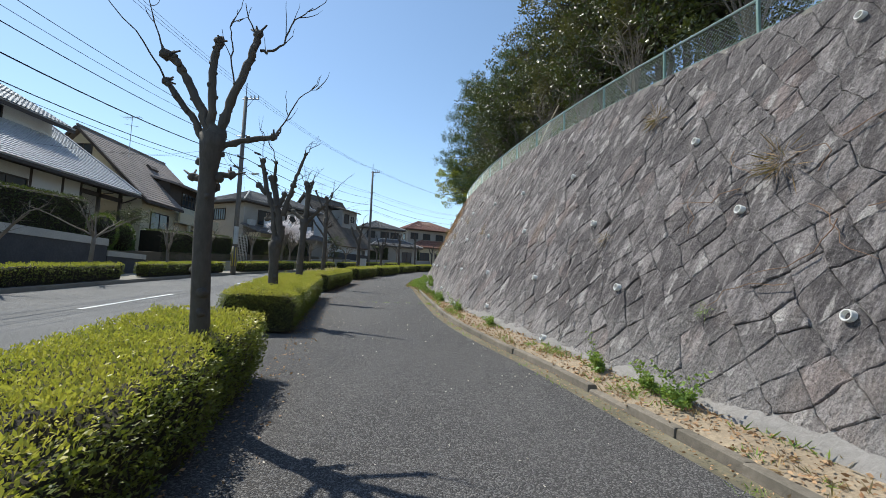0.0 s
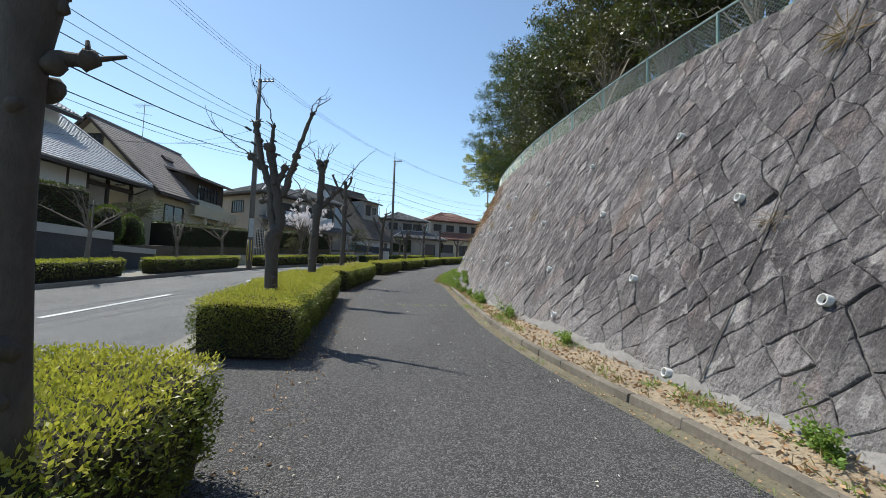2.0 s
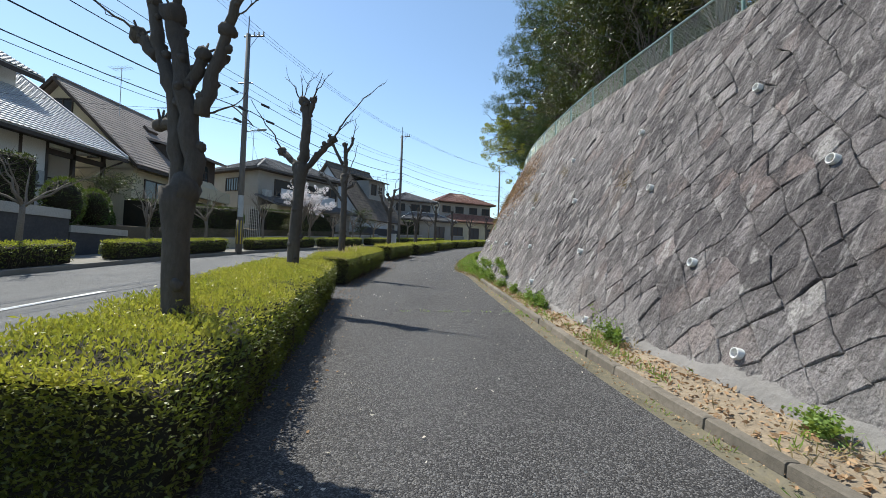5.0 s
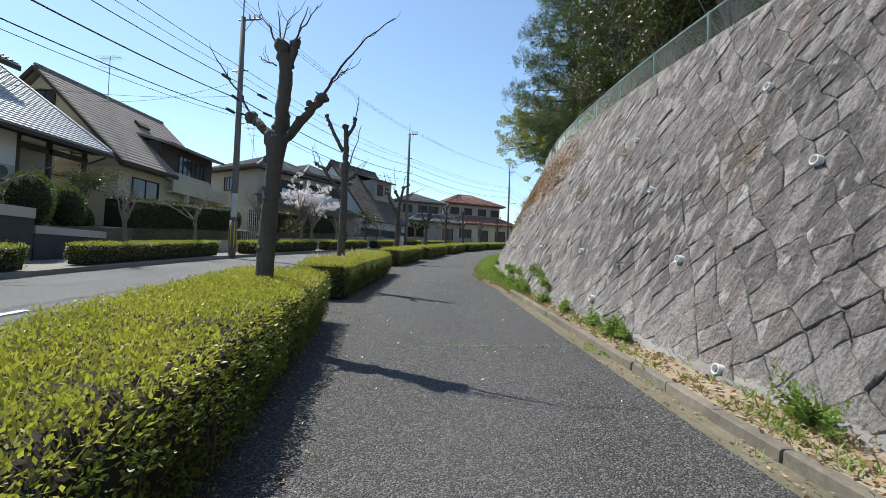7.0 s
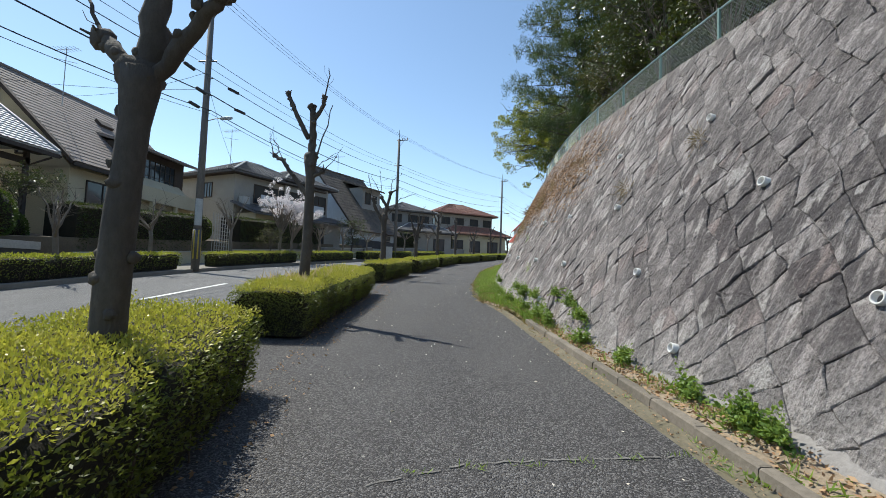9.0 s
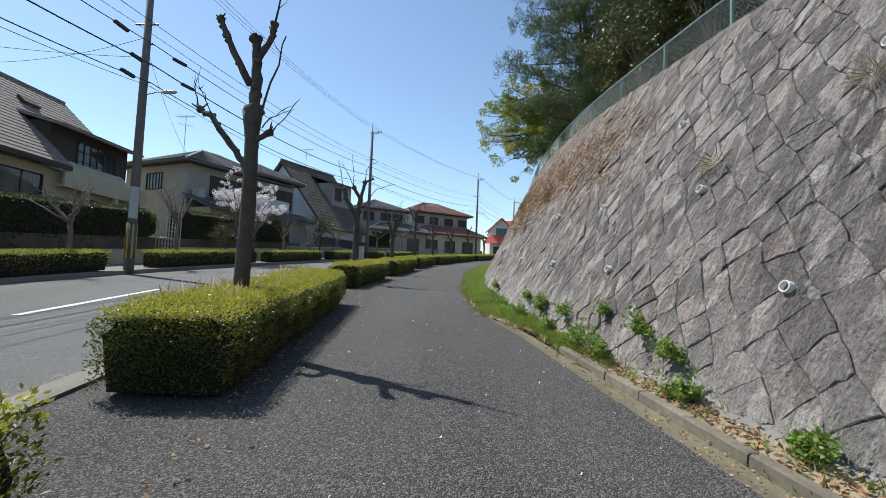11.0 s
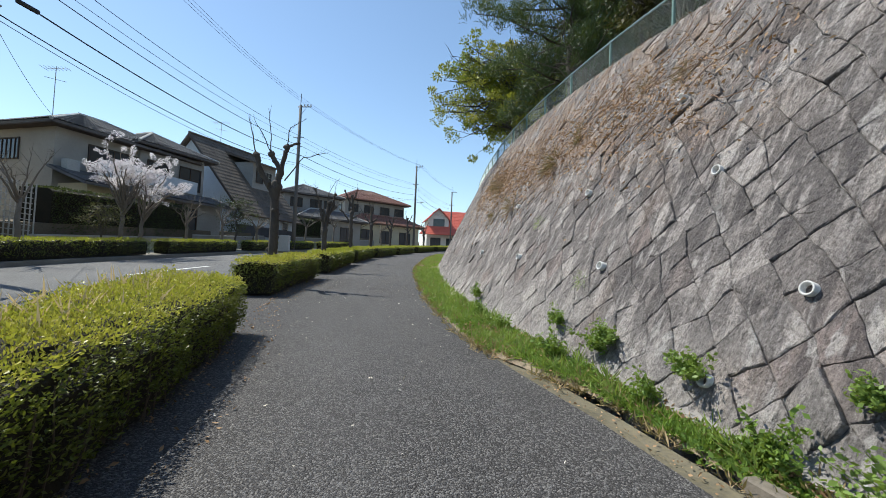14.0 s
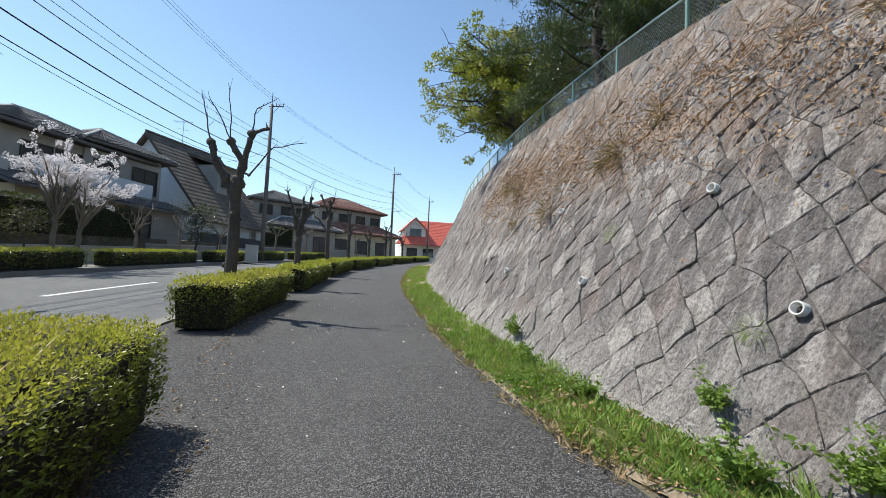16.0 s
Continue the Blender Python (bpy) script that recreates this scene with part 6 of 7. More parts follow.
lot_wall(57, 90, 0.3, lambda y: G(y) + 1.0, 0.08, M_GREYW, "grey garden wall by the road bend")


def lot_hedge(a, b, z0, z1, depth, seed, label):
    """A tall dark hedge standing behind a lot wall."""
    mid = (a + b) / 2
    ob = thing("garden_hedge", (front(mid) - 0.4 - depth / 2, mid, G(mid) + z0), label, "hedge", "dark garden hedges")
    r = np.random.RandomState(seed)

    def wob(y, k):
        return 0.07 * noise.noise((y * 1.1, k * 3.0, seed))
    ys = steps(a, b, 0.4)
    g = Geo().ribbon(ys, lambda y: [(front(y) - 0.36 + wob(y, 0), y, G(y) + z0 - 0.3), (front(y) - 0.34 + wob(y, 1), y, G(y) + z1 - 0.12), (front(y) - 0.5, y, G(y) + z1 + wob(y, 2)), (front(y) - 0.36 - depth, y, G(y) + z1 + wob(y, 3)), (front(y) - 0.4 - depth, y, G(y) + z0 - 0.3)])
    g.f += [(0, 1, 2, 3, 4), tuple(len(g.v) - 5 + k for k in range(5))[::-1]]
    put("shade_core", g, M_HEDGE_CORE, ob, fix=False)
    P, N = [], []
    for _ in range(int((b - a) * (z1 - z0 + depth) * 260)):
        y = r.uniform(a, b)
        if r.rand() < (z1 - z0) / (z1 - z0 + depth):
            P.append((front(y) - 0.33 + wob(y, 1) + r.uniform(-0.03, 0.05), y, G(y) + r.uniform(z0, z1)))
            N.append((1, 0, 0.3))
        else:
            P.append((front(y) - 0.36 - depth * r.rand(), y, G(y) + z1 + r.uniform(-0.03, 0.07)))
            N.append((0, 0, 1))
    leaf_cloud("foliage", P, N, (0.07, 0.12), 0.45, M_DARKHEDGE, ob, 0.7, seed=seed)


lot_hedge(2, 12, 2.3, 3.95, 1.2, 71, "tall dark clipped hedge behind the retaining wall")
lot_hedge(12.2, 22.2, 2.0, 3.75, 1.2, 72, "tall dark clipped hedge behind the retaining wall")
lot_hedge(28.4, 36.2, 0.62, 2.6, 1.3, 73, "tall dark hedge above the low cream wall")
lot_hedge(39.0, 48.6, 0.7, 2.75, 1.2, 74, "tall dark hedge above the low cream wall")
lot_hedge(62, 80, 0.9, 3.0, 1.2, 75, "tall dark hedge beside the bend")


def topiary(y, back, w, h, z, seed):
    """A clipped ball of shrub."""
    x = front(y) - back
    ob = thing("topiary_shrub", (x, y, z), "clipped round dark green garden shrub", "shrub", "clipped garden shrubs")
    r = np.random.RandomState(seed)
    g = Geo()
    knot(g, Vector((0, 0, 0)), 1.0, seed)
    for v in g.v:
        k = v.normalized()
        v.x, v.y, v.z = x + k.x * w * 0.92, y + k.y * w * 0.92, z + h / 2 + k.z * h * 0.47
    put("shade_core", g, M_HEDGE_CORE, ob, fix=False)
    d = r.normal(0, 1, (2600, 3))
    d /= np.linalg.norm(d, axis=1)[:, None]
    P = np.array([x, y, z + h / 2]) + d * np.array([w, w, h / 2]) * r.uniform(0.94, 1.05, (2600, 1))
    leaf_cloud("foliage", P, d, (0.06, 0.1), 0.5, M_TOPIARY, ob, 0.6, seed=seed)


topiary(23.9, 0.75, 0.72, 2.0, 2.75, 81)
topiary(25.5, 0.75, 0.62, 1.75, 2.75, 82)
topiary(27.0, 1.6, 0.5, 1.5, 2.4, 83)
topiary(36.9, 1.2, 0.6, 1.3, G(37) + 1.3, 84)
f = (front(27.3) - 1.5, 27.3, 2.9)
limb_tree(f, (f[0], f[1], 4.8), 0.07, ((f[0], f[1], 5.0), (1.1, 1.1, 0.5)), 14, 2600, (0.06, 0.1), M_EVER, 91, "layered dark garden pine behind the wall", "garden_tree", clump=0.35, gap=0.1)


def street_sapling(y, h, seed, label="small bare street tree with a pale trunk by the kerb"):
    """A thin bare tree by the far kerb."""
    r = random.Random(seed)
    x = FAR(y) - 0.75
    ob = thing("small_tree", (x, y, G(y)), label, "tree", "small trees by the far kerb")
    foot = Vector((x, y, G(y) - 0.05))
    top = foot + Vector((r.uniform(-0.15, 0.15), r.uniform(-0.2, 0.2), h * 0.5))
    put("trunk", Geo().tube(bend([foot, foot.lerp(top, 0.5), top], 3, 0.03, seed), [0.10, 0.095, 0.09, 0.085, 0.08, 0.075, 0.07], 8), M_GREYTWIG, ob, smooth=True, fix=False)
    tw = Geo()
    for k in range(7):
        w = Vector((r.gauss(0, 0.5), r.gauss(0, 0.5), r.uniform(0.35, 1.0))) * h * 0.42
        q = bend([top - Vector((0, 0, r.uniform(0, 0.3))), top + w * 0.5 + Vector((0, 0, 0.05)), top + w], 3, 0.05, seed * 7 + k)
        put("limb", Geo().tube(q, [0.045 - 0.006 * i for i in range(len(q))], 5), M_GREYTWIG, ob, smooth=True, fix=False)
        for j in range(9):
            b = q[r.randrange(2, len(q))]
            e = b + Vector((r.gauss(0, 0.3), r.gauss(0, 0.3), r.uniform(0.05, 0.5)))
            tw.tube([b, b.lerp(e, 0.5) + Vector((0, 0, 0.03)), e], [0.008, 0.006, 0.003], 3, cap=False)
    tagged(put("twig_growth", tw, M_GREYTWIG, ob, fix=False), kind="stuff")


for k, (y, h) in enumerate(((14.0, 3.4), (18.7, 3.8), (24.6, 3.2), (28.9, 3.4), (34.2, 4.2), (43.6, 3.4), (47.0, 3.6), (51.5, 3.4), (60.0, 4.5), (66.0, 5.0), (72.0, 5.0), (80.0, 5.0))):
    street_sapling(y, h, 500 + k)


def cherry(x, y, lean, h, seed, n):
    """A flowering cherry: forked pale trunk, spreading boughs wrapped in blossom."""
    r = random.Random(seed)
    nr = np.random.RandomState(seed)
    ob = thing("cherry_tree", (x, y, G(y)), "flowering cherry tree in full pale pink blossom", "tree", "cherry trees")
    foot = Vector((x, y, G(y) - 0.05))
    fork = foot + Vector((lean[0] * 0.4, lean[1] * 0.4, h * 0.36))
    put("trunk", Geo().tube(bend([foot, foot.lerp(fork, 0.6), fork], 3, 0.03, seed), [0.11, 0.105, 0.1, 0.095, 0.09, 0.085, 0.08], 8), M_GREYTWIG, ob, smooth=True, fix=False)
    P, N = [], []
    for k in range(n):
        a = k * 2.399 + r.uniform(-0.3, 0.3)
        reach = r.uniform(0.5, 1.0)
        e = fork + Vector((math.cos(a) * 1.5 * reach + lean[0], math.sin(a) * 1.6 * reach + lean[1], h * 0.66 * (1.05 - 0.6 * reach) * r.uniform(0.75, 1.1)))
        q = bend([fork - Vector((0, 0, r.uniform(0, 0.4))), fork.lerp(e, 0.5) + Vector((0, 0, 0.25)), e], 4, 0.07, seed * 3 + k)
        put("bough", Geo().tube(q, [0.05 - 0.005 * i for i in range(len(q))], 5), M_GREYTWIG, ob, smooth=True, fix=False)
        for _ in range(5):
            b = q[r.randrange(3, len(q))]
            t = b + (Vector((e.x - fork.x, e.y - fork.y, 0)) * 0.25 + Vector((r.gauss(0, 0.4), r.gauss(0, 0.4), r.uniform(0.0, 0.55)))).normalized() * r.uniform(0.35, 0.8)
            w = bend([b, b.lerp(t, 0.5) + Vector((0, 0, 0.04)), t], 3, 0.03, r.randrange(9999))
            put("spray", Geo().tube(w, [0.014 - 0.0016 * i for i in range(len(w))], 4, cap=False), M_GREYTWIG, ob, fix=False)
            for o in w[2:]:
                if r.random() < 0.2:
                    continue
                s = r.uniform(0.06, 0.13)
                for _ in range(26):
                    v = Vector(nr.normal(0, 1, 3)).normalized()
                    P.append(o + v * s * nr.rand() ** 0.4)
                    N.append(v)
    leaf_cloud("blossom", P, N, (0.04, 0.065), 0.9, M_PETAL, ob, 0.7, seed=seed)


cherry(-13.9, 40.4, (0.1, -0.1), 5.9, 61, 22)
cherry(-13.5, 41.2, (0.2, 0.3), 5.2, 62, 12)
f = (-13.6, 38.2, G(38.2))
limb_tree(f, (f[0], f[1], f[2] + 1.6), 0.05, ((f[0], f[1], f[2] + 1.7), (0.8, 0.8, 0.7)), 14, 1500, (0.05, 0.09), M_OLIVE, 92, "small olive-leaved shrub behind the kerb hedge", "small_shrub", clump=0.3, gap=0.2)
f = (-11.6, 50.4, G(50.4))
limb_tree(f, (f[0], f[1], f[2] + 2.6), 0.07, ((f[0], f[1], f[2] + 2.3), (1.0, 1.0, 1.3)), 18, 2600, (0.07, 0.12), M_EVER, 93, "dark evergreen garden tree before the steep-roofed house", "garden_tree", clump=0.4, gap=0.1)

# white lattice fence and box by the road
lat = thing("lattice_fence", (front(37.2) - 0.2, 37.2, G(37.2) + 0.6), "white garden lattice fence beside the hedge", "fence")
for k in range(9):
    y = 36.5 + 0.2 * k
    put("upright", Geo().box(front(y) - 0.2, y - 0.02, G(37) + 0.1, front(y) - 0.16, y + 0.02, G(37) + 2.9), M_CAP, lat)
for k in range(12):
    z = G(37) + 0.3 + 0.22 * k
    put("rail", Geo().box(front(37.3) - 0.155, 36.45, z, front(37.3) - 0.13, 38.15, z + 0.03), M_CAP, lat)
cab = thing("utility_cabinet", (-8.7, 53.4, G(53.4)), "pale grey metal cabinet at the kerb", "cabinet")
put("body", Geo().box(-9.1, 53.0, G(53.4) - 0.05, -8.4, 54.0, G(53.4) + 1.15), M_CAP, cab)
put("door", Geo().box(-8.4, 53.08, G(53.4) + 0.1, -8.385, 53.92, G(53.4) + 1.08), M_PLATE, cab)
put("lid", Geo().box(-9.14, 52.96, G(53.4) + 1.15, -8.36, 54.04, G(53.4) + 1.2), M_PLATE, cab)


# ---- drain grate ----
M_IRON = surface("rusty_grate", (0.13, 0.11, 0.095), (0.19, 0.16, 0.13), 4, 40, 0.7, 0.3, 0.004, metal=0.4)
grate = thing("drain_grate", (-3.5, 7.15, G(7.15)), "rusty iron drain grate set in concrete by the hedge", "grate")
zg = G(7.15) + 0.018
for y0, y1, x0, x1 in ((6.86, 6.9, -3.76, -3.24), (7.42, 7.46, -3.76, -3.24), (6.86, 7.46, -3.76, -3.72), (6.86, 7.46, -3.28, -3.24)):
    put("frame_bar", Geo().box(x0, y0, zg - 0.03, x1, y1, zg + 0.012), M_IRON, grate)
for k in range(11):
    put("grate_bar", Geo().box(-3.72, 6.92 + 0.045 * k, zg - 0.02, -3.28, 6.938 + 0.045 * k, zg + 0.006), M_IRON, grate)
put("cross_bar", Geo().box(-3.51, 6.9, zg - 0.022, -3.49, 7.42, zg + 0.004), M_IRON, grate)
# Thin plate close under the bars; its near-black stands for a shaded hollow.
put("pit_shade", Geo().box(-3.72, 6.9, zg - 0.03, -3.28, 7.42, zg - 0.024), M_HOLE, grate)

# ---- grass, weeds and litter at the wall's foot ----
def strip_at(y, u):
    """A point on the earth strip, u from the edging (0) to the wall (1)."""
    a, b = PATH_R(y) + SHOULDER(y), WALL(y) + 0.03
    if u < 0:
        u *= 0.15 + SHOULDER(y) * 1.9
    return Vector((a + (b - a) * u, y, G(y) + (0.045 + 0.07 * u if u > 0 else 0.004)))


def grass_bed(name, a, b, n, blades, length, material, seed, label, u0=0.0, u1=1.0, patchy=0.0, width=0.11, category="grass"):
    """Tufts of blades along the strip, as one bed."""
    r = np.random.RandomState(seed)
    P, N = [], []
    for _ in range(n):
        y, u = r.uniform(a, b), r.uniform(u0, u1)
        if noise.noise((y * 0.9, u * 2, seed)) + 0.7 * noise.noise((y * 3.1, u * 5, seed)) < patchy + 0.5 * max(0, -u - 0.2 - 0.3 * noise.noise((y * 2.3, 9, seed))):
            continue
        c = strip_at(y, u)
        for _ in range(blades):
            P.append(c + Vector((r.normal(0, 0.03), r.normal(0, 0.03), -0.01)))
            N.append((r.normal(0, 0.75), r.normal(0, 0.75), 0.9))
    ob = leaf_cloud(name, P, N, length, width, material, None, 0.6, seed=seed, droop=0.15)
    return tagged(ob, label, category, kind="stuff")


grass_bed("grass", 19.8, 27, 5200, 8, (0.03, 0.10), M_GRASS, 1, "bright green grass strip along the wall foot", 0.06, 0.98, -0.02, 0.16)
grass_bed("grass", 27, 62, 4600, 7, (0.06, 0.16), M_GRASS, 2, "bright green grass strip along the wall foot", 0.02, 0.95, -0.16, 0.16)
grass_bed("grass", 19.4, 36, 900, 16, (0.10, 0.24), M_GRASS, 9, "taller grass tufts standing out of the strip", 0.15, 0.95, 0.12, 0.06)
grass_bed("clover", 19.0, 34, 5600, 12, (0.028, 0.06), M_WEED, 7, "low broad-leaved weeds matted through the grass strip", 0.02, 0.95, -0.05, 0.6, "weed")
grass_bed("clover", 12.0, 20, 420, 12, (0.022, 0.05), M_WEED, 8, "low broad-leaved weeds along the edging", -0.2, 0.9, 0.25, 0.6, "weed")
grass_bed("dry_grass", 18, 60, 4200, 6, (0.05, 0.15), M_DRY, 3, "dry straw grass mixed into the green strip", -0.8, 0.9, -0.05)
grass_bed("grass", 3, 19.8, 1100, 8, (0.05, 0.14), M_GRASS, 4, "sparse green grass tufts on dry earth", 0.25, 1.0, 0.22)
grass_bed("grass", 3, 20, 420, 7, (0.03, 0.08), M_GRASS, 5, "short grass sprouting from the gutter joints", -0.75, -0.3, 0.2)
grass_bed("dry_grass", 2, 19, 700, 6, (0.05, 0.13), M_DRY, 6, "dry straw tufts on the earth strip", 0.1, 1.0, 0.1)


def litter(a, b, n, place, size, material, seed, label):
    """Dead leaves lying about."""
    r = np.random.RandomState(seed)
    P = [place(r.uniform(a, b), r.rand()) for _ in range(n)]
    N = [(r.normal(), r.normal(), 0.15) for _ in range(n)]
    ob = leaf_cloud("leaf_litter", P, N, size, 0.5, material, None, 0.25, seed=seed)
    return tagged(ob, label, "leaf litter", kind="stuff")


M_DEAD = leafy("dead_leaf", (0.30, 0.17, 0.09), (0.46, 0.31, 0.18), (0.36, 0.22, 0.12), 0.1, 0.8, 3, (0.4, 0.25, 0.1))
M_FLECK = leafy("pale_fleck", (0.5, 0.46, 0.40), (0.72, 0.68, 0.62), (0.6, 0.52, 0.42), 0.1, 0.8, 3, (0.6, 0.5, 0.4))
litter(1.5, 24, 5200, lambda y, u: strip_at(y, u ** 0.8) + Vector((0, 0, 0.015)), (0.025, 0.065), M_DEAD, 11, "brown dead leaves strewn on the earth strip")
litter(1.0, 26, 1500, lambda y, u: Vector((PATH_R(y) + GUT * u * 1.0, y, G(y) + 0.004)), (0.012, 0.04), M_DEAD, 12, "brown leaf crumbs lying in the gutter")
litter(0.8, 32, 520, lambda y, u: Vector((HEDGE_R(y) + 0.1 + u * (PATH_R(y) - HEDGE_R(y) - 0.15), y, G(y) + 0.016)), (0.012, 0.042), M_FLECK, 13, "pale petals and leaf flecks on the asphalt")
litter(0.8, 31, 1300, lambda y, u: Vector((HEDGE_R(y) - 0.1 + 0.5 * u * u, y, G(y) + 0.014)), (0.015, 0.05), M_DEAD, 14, "brown dead leaves gathered under the hedge")


def weed(y, h, size, seed, material=None, on_wall=False):
    """A leafy weed at the wall's foot or in a joint."""
    r = np.random.RandomState(seed)
    c = wall_at(y, max(h, 0.02), 0.05) if on_wall or h > 0.12 else strip_at(y, 0.8)
    ob = thing("weed", c, "leafy green weed rooted at the stone wall foot", "weed", "weeds along the wall")
    g = Geo()
    P, N = [], []
    for k in range(int(16 + 26 * size)):
        w = Vector((-abs(r.normal(0.25, 0.35)), r.normal(0, 0.5), abs(r.normal(0.42, 0.3)))) * size * r.uniform(0.4, 1.0)
        q = [c - Vector((0, 0, 0.03)), c + w * 0.55 + Vector((0, 0, 0.02)), c + w]
        g.tube(q, [0.004, 0.003, 0.002], 4, cap=False)
        for t in (0.4, 0.55, 0.7, 0.85, 1.0):
            for _ in range(6):
                P.append(c.lerp(c + w, t) + Vector(r.normal(0, 0.02, 3)))
                N.append((r.normal(-0.2, 0.8), r.normal(0, 0.8), 0.35))
    tagged(put("stem_growth", g, material or M_WEED, ob, fix=False), kind="stuff")
    leaf_cloud("foliage", P, N, (0.022 + 0.02 * size, 0.036 + 0.045 * size), 0.6, material or M_WEED, ob, 0.4, seed=seed)


for k, (y, h, s) in enumerate(((21.95, 0.12, 0.42), (22.32, 0.3, 0.2), (23.45, 0.05, 0.3), (24.7, 0.1, 0.3), (21.34, 0.2, 0.3), (20.2, 0.27, 0.28), (18.75, 0.08, 0.45), (18.2, 0.38, 0.3), (17.63, 0.25, 0.25), (20.5, 0.02, 0.3), (21.25, 0.3, 0.2),
                               (14.42, 0.03, 0.4), (15.05, 0.03, 0.3), (5.78, 0.03, 0.32), (4.45, 0.04, 0.42), (4.9, 0.03, 0.3), (11.67, 0.04, 0.35), (14.18, 0.02, 0.3), (17.3, 0.05, 0.35), (19.5, 0.04, 0.4), (16.2, 0.04, 0.3), (9.2, 0.03, 0.25), (25.6, 0.2, 0.25), (19.1, 0.45, 0.16))):
    weed(y, h, s, 600 + k)


def dry_clump(y, h, size, seed, green=False):
    """A dead grass clump hanging from a joint of the wall."""
    r = np.random.RandomState(seed)
    c = wall_at(y, h, 0.03)
    P = [c + Vector((r.normal(0, 0.02), r.normal(0, 0.03 + 0.05 * size), r.normal(0, 0.02 + 0.05 * size))) for _ in range(int(130 * (0.5 + size)))]
    N = [(-0.6 + r.normal(0, 0.4), r.normal(0, 0.8), r.normal(0.1, 0.7)) for _ in P]
    ob = thing("grass_clump", c, "dry grass clump growing out of the stone wall", "grass clump", "clumps on the wall")
    leaf_cloud("tuft", P, N, (0.06 * size + 0.03, 0.30 * size + 0.07), 0.04, M_GRASS if green else M_STRAW, ob, 0.6, seed=seed, droop=0.55)


for k, (y, h, s, gr) in enumerate(((7.27, 3.75, 0.8, 0), (4.74, 2.5, 0.9, 0), (4.82, 0.87, 0.2, 1), (7.08, 1.71, 0.3, 0), (17.03, 2.79, 0.5, 0), (13.6, 2.2, 0.45, 0), (18.46, 2.29, 0.6, 0), (24.37, 1.6, 0.25, 1), (27.83, 1.89, 0.7, 0), (22.27, 0.81, 0.25, 1),
                                   (25.1, 2.8, 1.0, 0), (26.56, 2.0, 0.9, 0), (24.5, 3.15, 0.7, 0), (25.4, 2.75, 0.9, 0), (28.7, 2.7, 1.0, 0), (29.8, 2.9, 0.9, 0), (22.2, 3.5, 0.5, 0), (23.0, 3.6, 0.4, 0))):
    dry_clump(y, h, s, 700 + k, gr)

# dead creeper spread over the upper wall
M_VINE = surface("dead_vine", (0.21, 0.125, 0.085), (0.29, 0.19, 0.13), 4, 30, 0.9, 0.3, 0.004)
for k, (y, h, n) in enumerate(((22.4, 3.2, 26), (24.4, 3.3, 34), (26.5, 2.9, 34), (28.5, 2.9, 30), (30.5, 3.0, 26), (4.5, 2.4, 9))):
    r = random.Random(900 + k)
    vine = thing("dead_creeper", wall_at(y, h, 0.04), "dead brown creeper clinging to the stone wall", "creeper", "creepers on the wall")
    g = Geo()
    for _ in range(n):
        cy, ch = y + r.gauss(0, 0.8), h + r.gauss(0, 0.5)
        ang, pts = r.uniform(0, 6.28), []
        for i in range(9):
            pts.append(wall_at(cy, min(max(ch, 0.3), WALL_H - 0.05), 0.055 + r.uniform(0, 0.03)))
            ang += r.gauss(0, 0.55)
            cy += math.cos(ang) * 0.12
            ch += math.sin(ang) * 0.11
        g.tube(pts, [0.006, 0.006, 0.005, 0.005, 0.005, 0.004, 0.004, 0.003, 0.002], 4, cap=False)
    tagged(put("stem_growth", g, M_VINE, vine, fix=False), kind="stuff")
    if k < 5:
        P = [wall_at(y + r.gauss(0, 0.9), min(max(h + r.gauss(0, 0.55), 0.5), WALL_H), 0.06) for _ in range(1100)]
        leaf_cloud("dead_foliage", P, [(-0.6, r.gauss(0, 0.5), -0.5) for _ in P], (0.03, 0.08), 0.4, M_DEAD, vine, 0.5, seed=900 + k)

# straw grass growing through the hedge
r = np.random.RandomState(5)
P, N = [], []
M_PALESTRAW = leafy("pale_straw", (0.50, 0.40, 0.22), (0.72, 0.60, 0.36), (0.62, 0.48, 0.26), 0.3, 0.6, 3, (0.7, 0.55, 0.3))
for _ in range(700):
    y = 18.2 + 4.7 * r.rand() ** 1.5
    P.append((HEDGE_R(y) - r.uniform(0.35, 1.25), y, G(y) + 0.6))
    N.append((r.normal(0, 0.4), r.normal(0, 0.4), 1))
tagged(leaf_cloud("straw_grass", P, N, (0.14, 0.34), 0.075, M_PALESTRAW, None, 0.5, seed=5, droop=0.35), "pale straw grass standing up through the hedge", "grass", kind="stuff")

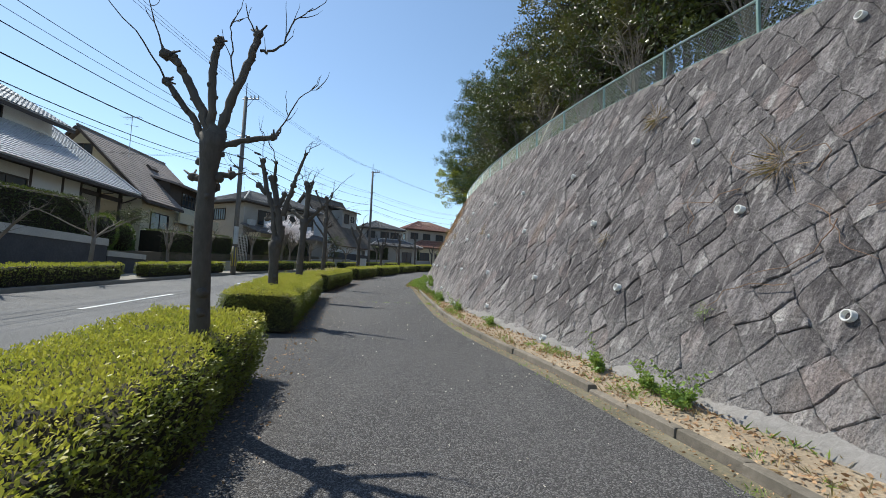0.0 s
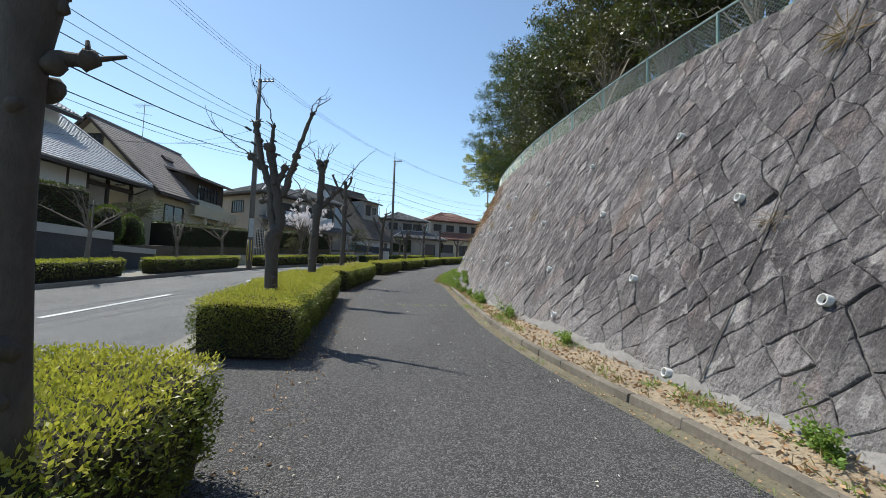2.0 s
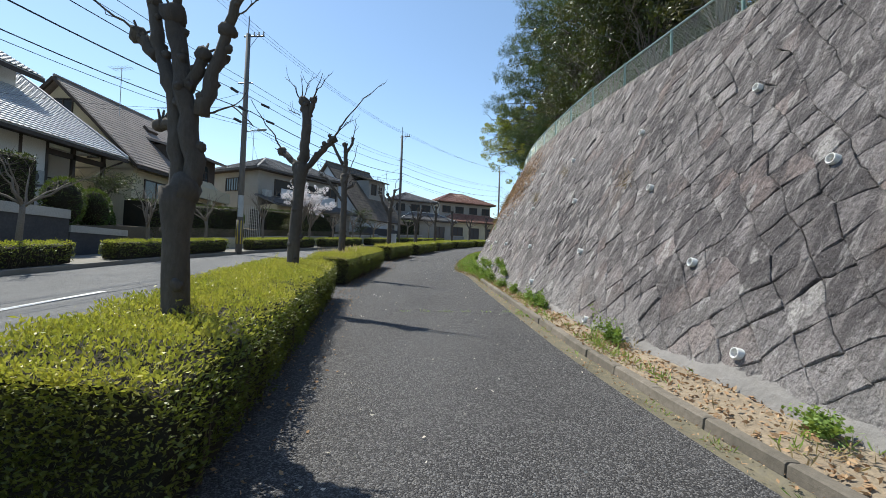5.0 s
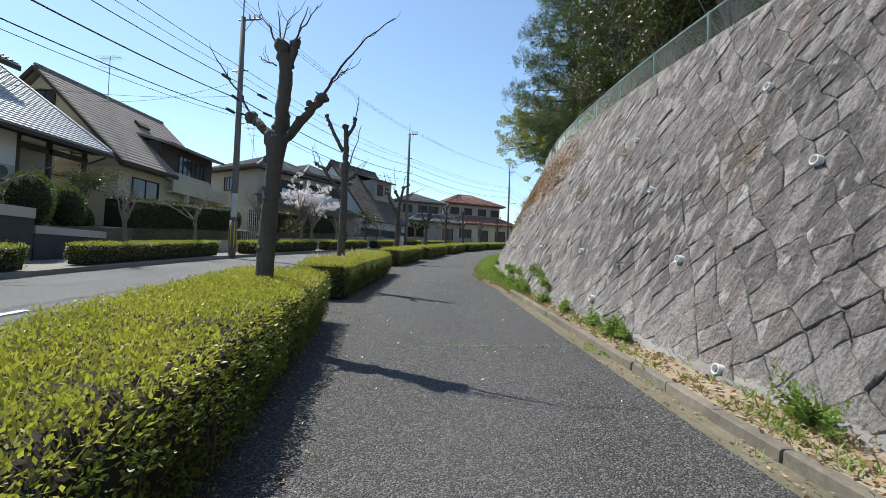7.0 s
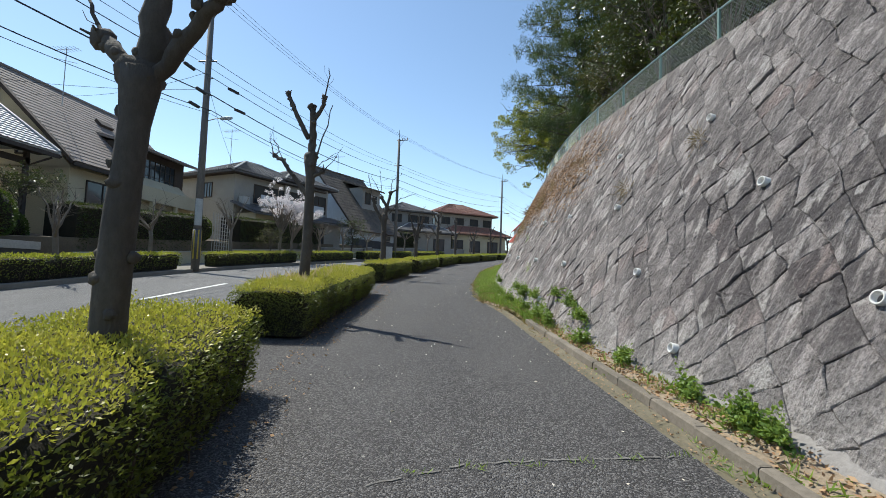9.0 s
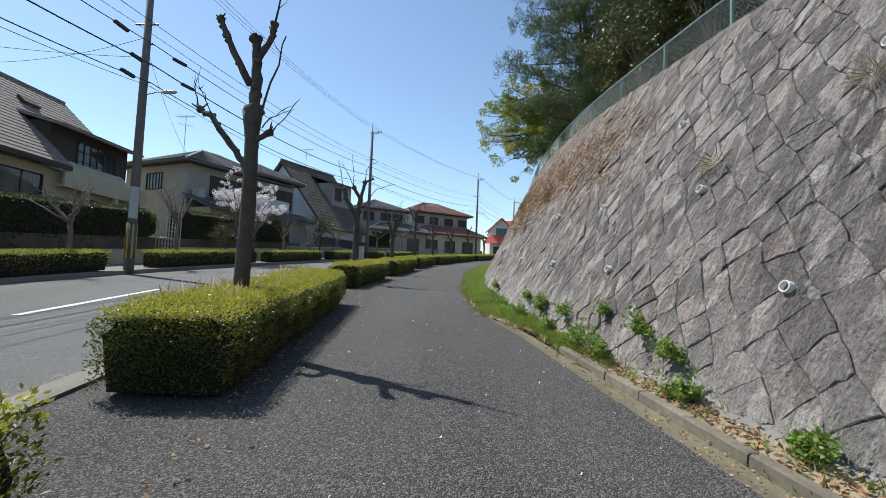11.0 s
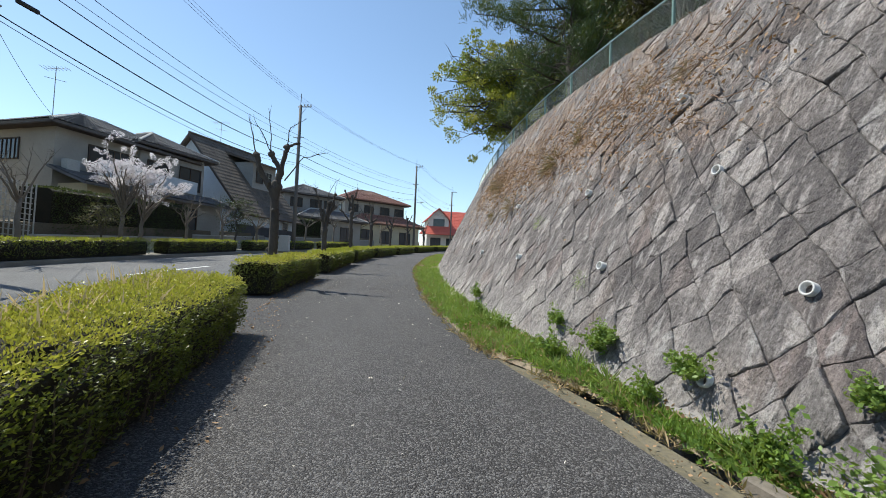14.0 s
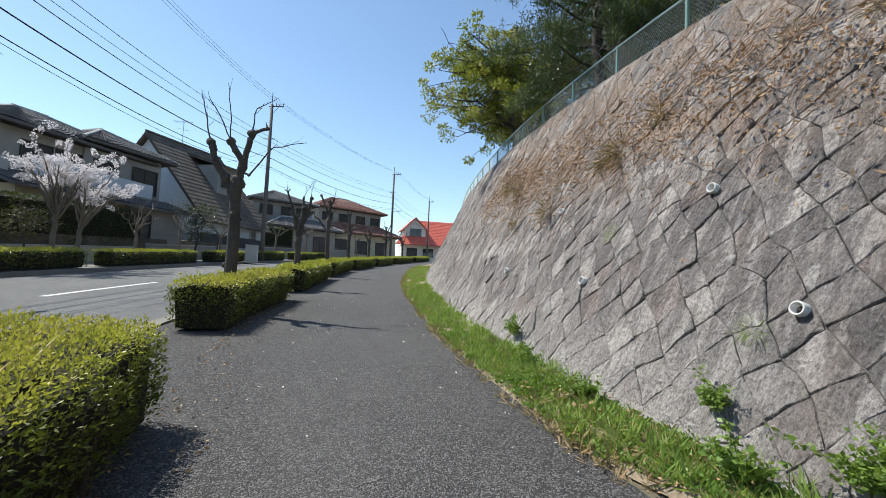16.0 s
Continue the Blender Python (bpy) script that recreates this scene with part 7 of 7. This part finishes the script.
# ---- cracks and seams of the path ----
M_GRIT = surface("pale_grit", (0.22, 0.21, 0.195), (0.16, 0.15, 0.14), 6, 50, 0.95, 0.6, 0.004)


def crack(pts, w, seed, label):
    """A thin line of grit in a crack of the asphalt."""
    r = random.Random(seed)
    ring = []
    for i in range(len(pts) - 1):
        a, b = Vector((*pts[i], 0)), Vector((*pts[i + 1], 0))
        n = max(2, int((b - a).length / 0.05))
        for k in range(n):
            ring.append(a.lerp(b, k / n) + Vector((0, r.uniform(-0.012, 0.012), 0)))
    vs = []
    for p in ring:
        d = w * r.uniform(0.2, 1.0)
        for s in (-1, 1):
            x, y = p.x, p.y + s * d
            mid = (HEDGE_R(y) + PATH_R(y)) / 2
            half = abs(PATH_R(y) - mid)
            vs.append((x, y, G(y) + 0.016 - 0.018 * min(1, abs(x - mid) / half) + 0.004))
    g = Geo().add(vs, [(2 * i, 2 * i + 1, 2 * i + 3, 2 * i + 2) for i in range(len(ring) - 1) if noise.noise((i * 0.35, seed, 0)) > -0.12])
    tagged(put("path_crack", g, M_GRIT, fix=False), label, "crack", kind="structure")


crack(((-2.45, 13.52), (-1.9, 13.8), (-1.4, 13.93), (-0.44, 14.1)), 0.011, 1, "pale gritty crack across the footpath")
crack(((-3.1, 22.25), (-2.85, 22.34), (-2.55, 22.5)), 0.004, 2, "thin crack across the footpath")
crack(((-1.7, 8.3), (-0.6, 8.45), (0.3, 8.6)), 0.006, 3, "faint seam across the footpath")
P = [(-2.2 + 0.35 * k + random.uniform(-0.1, 0.1), 13.66 + 0.09 * k, G(13.8) + 0.01) for k in range(6) for _ in range(14)]
tagged(leaf_cloud("crack_weed", P, [(random.gauss(0, 0.6), random.gauss(0, 0.6), 0.7) for _ in P], (0.03, 0.08), 0.12, M_GRASS, None, 0.3, seed=8), "small weeds sprouting from the path crack", "weed", kind="stuff")

# ---- single stones of the wall's foot ----
for vs, fs in pieces:
    ob = new("stone", mesh_from("stone", vs, fs, M_STONE_PIECE))
    ob.parent = wall_ob
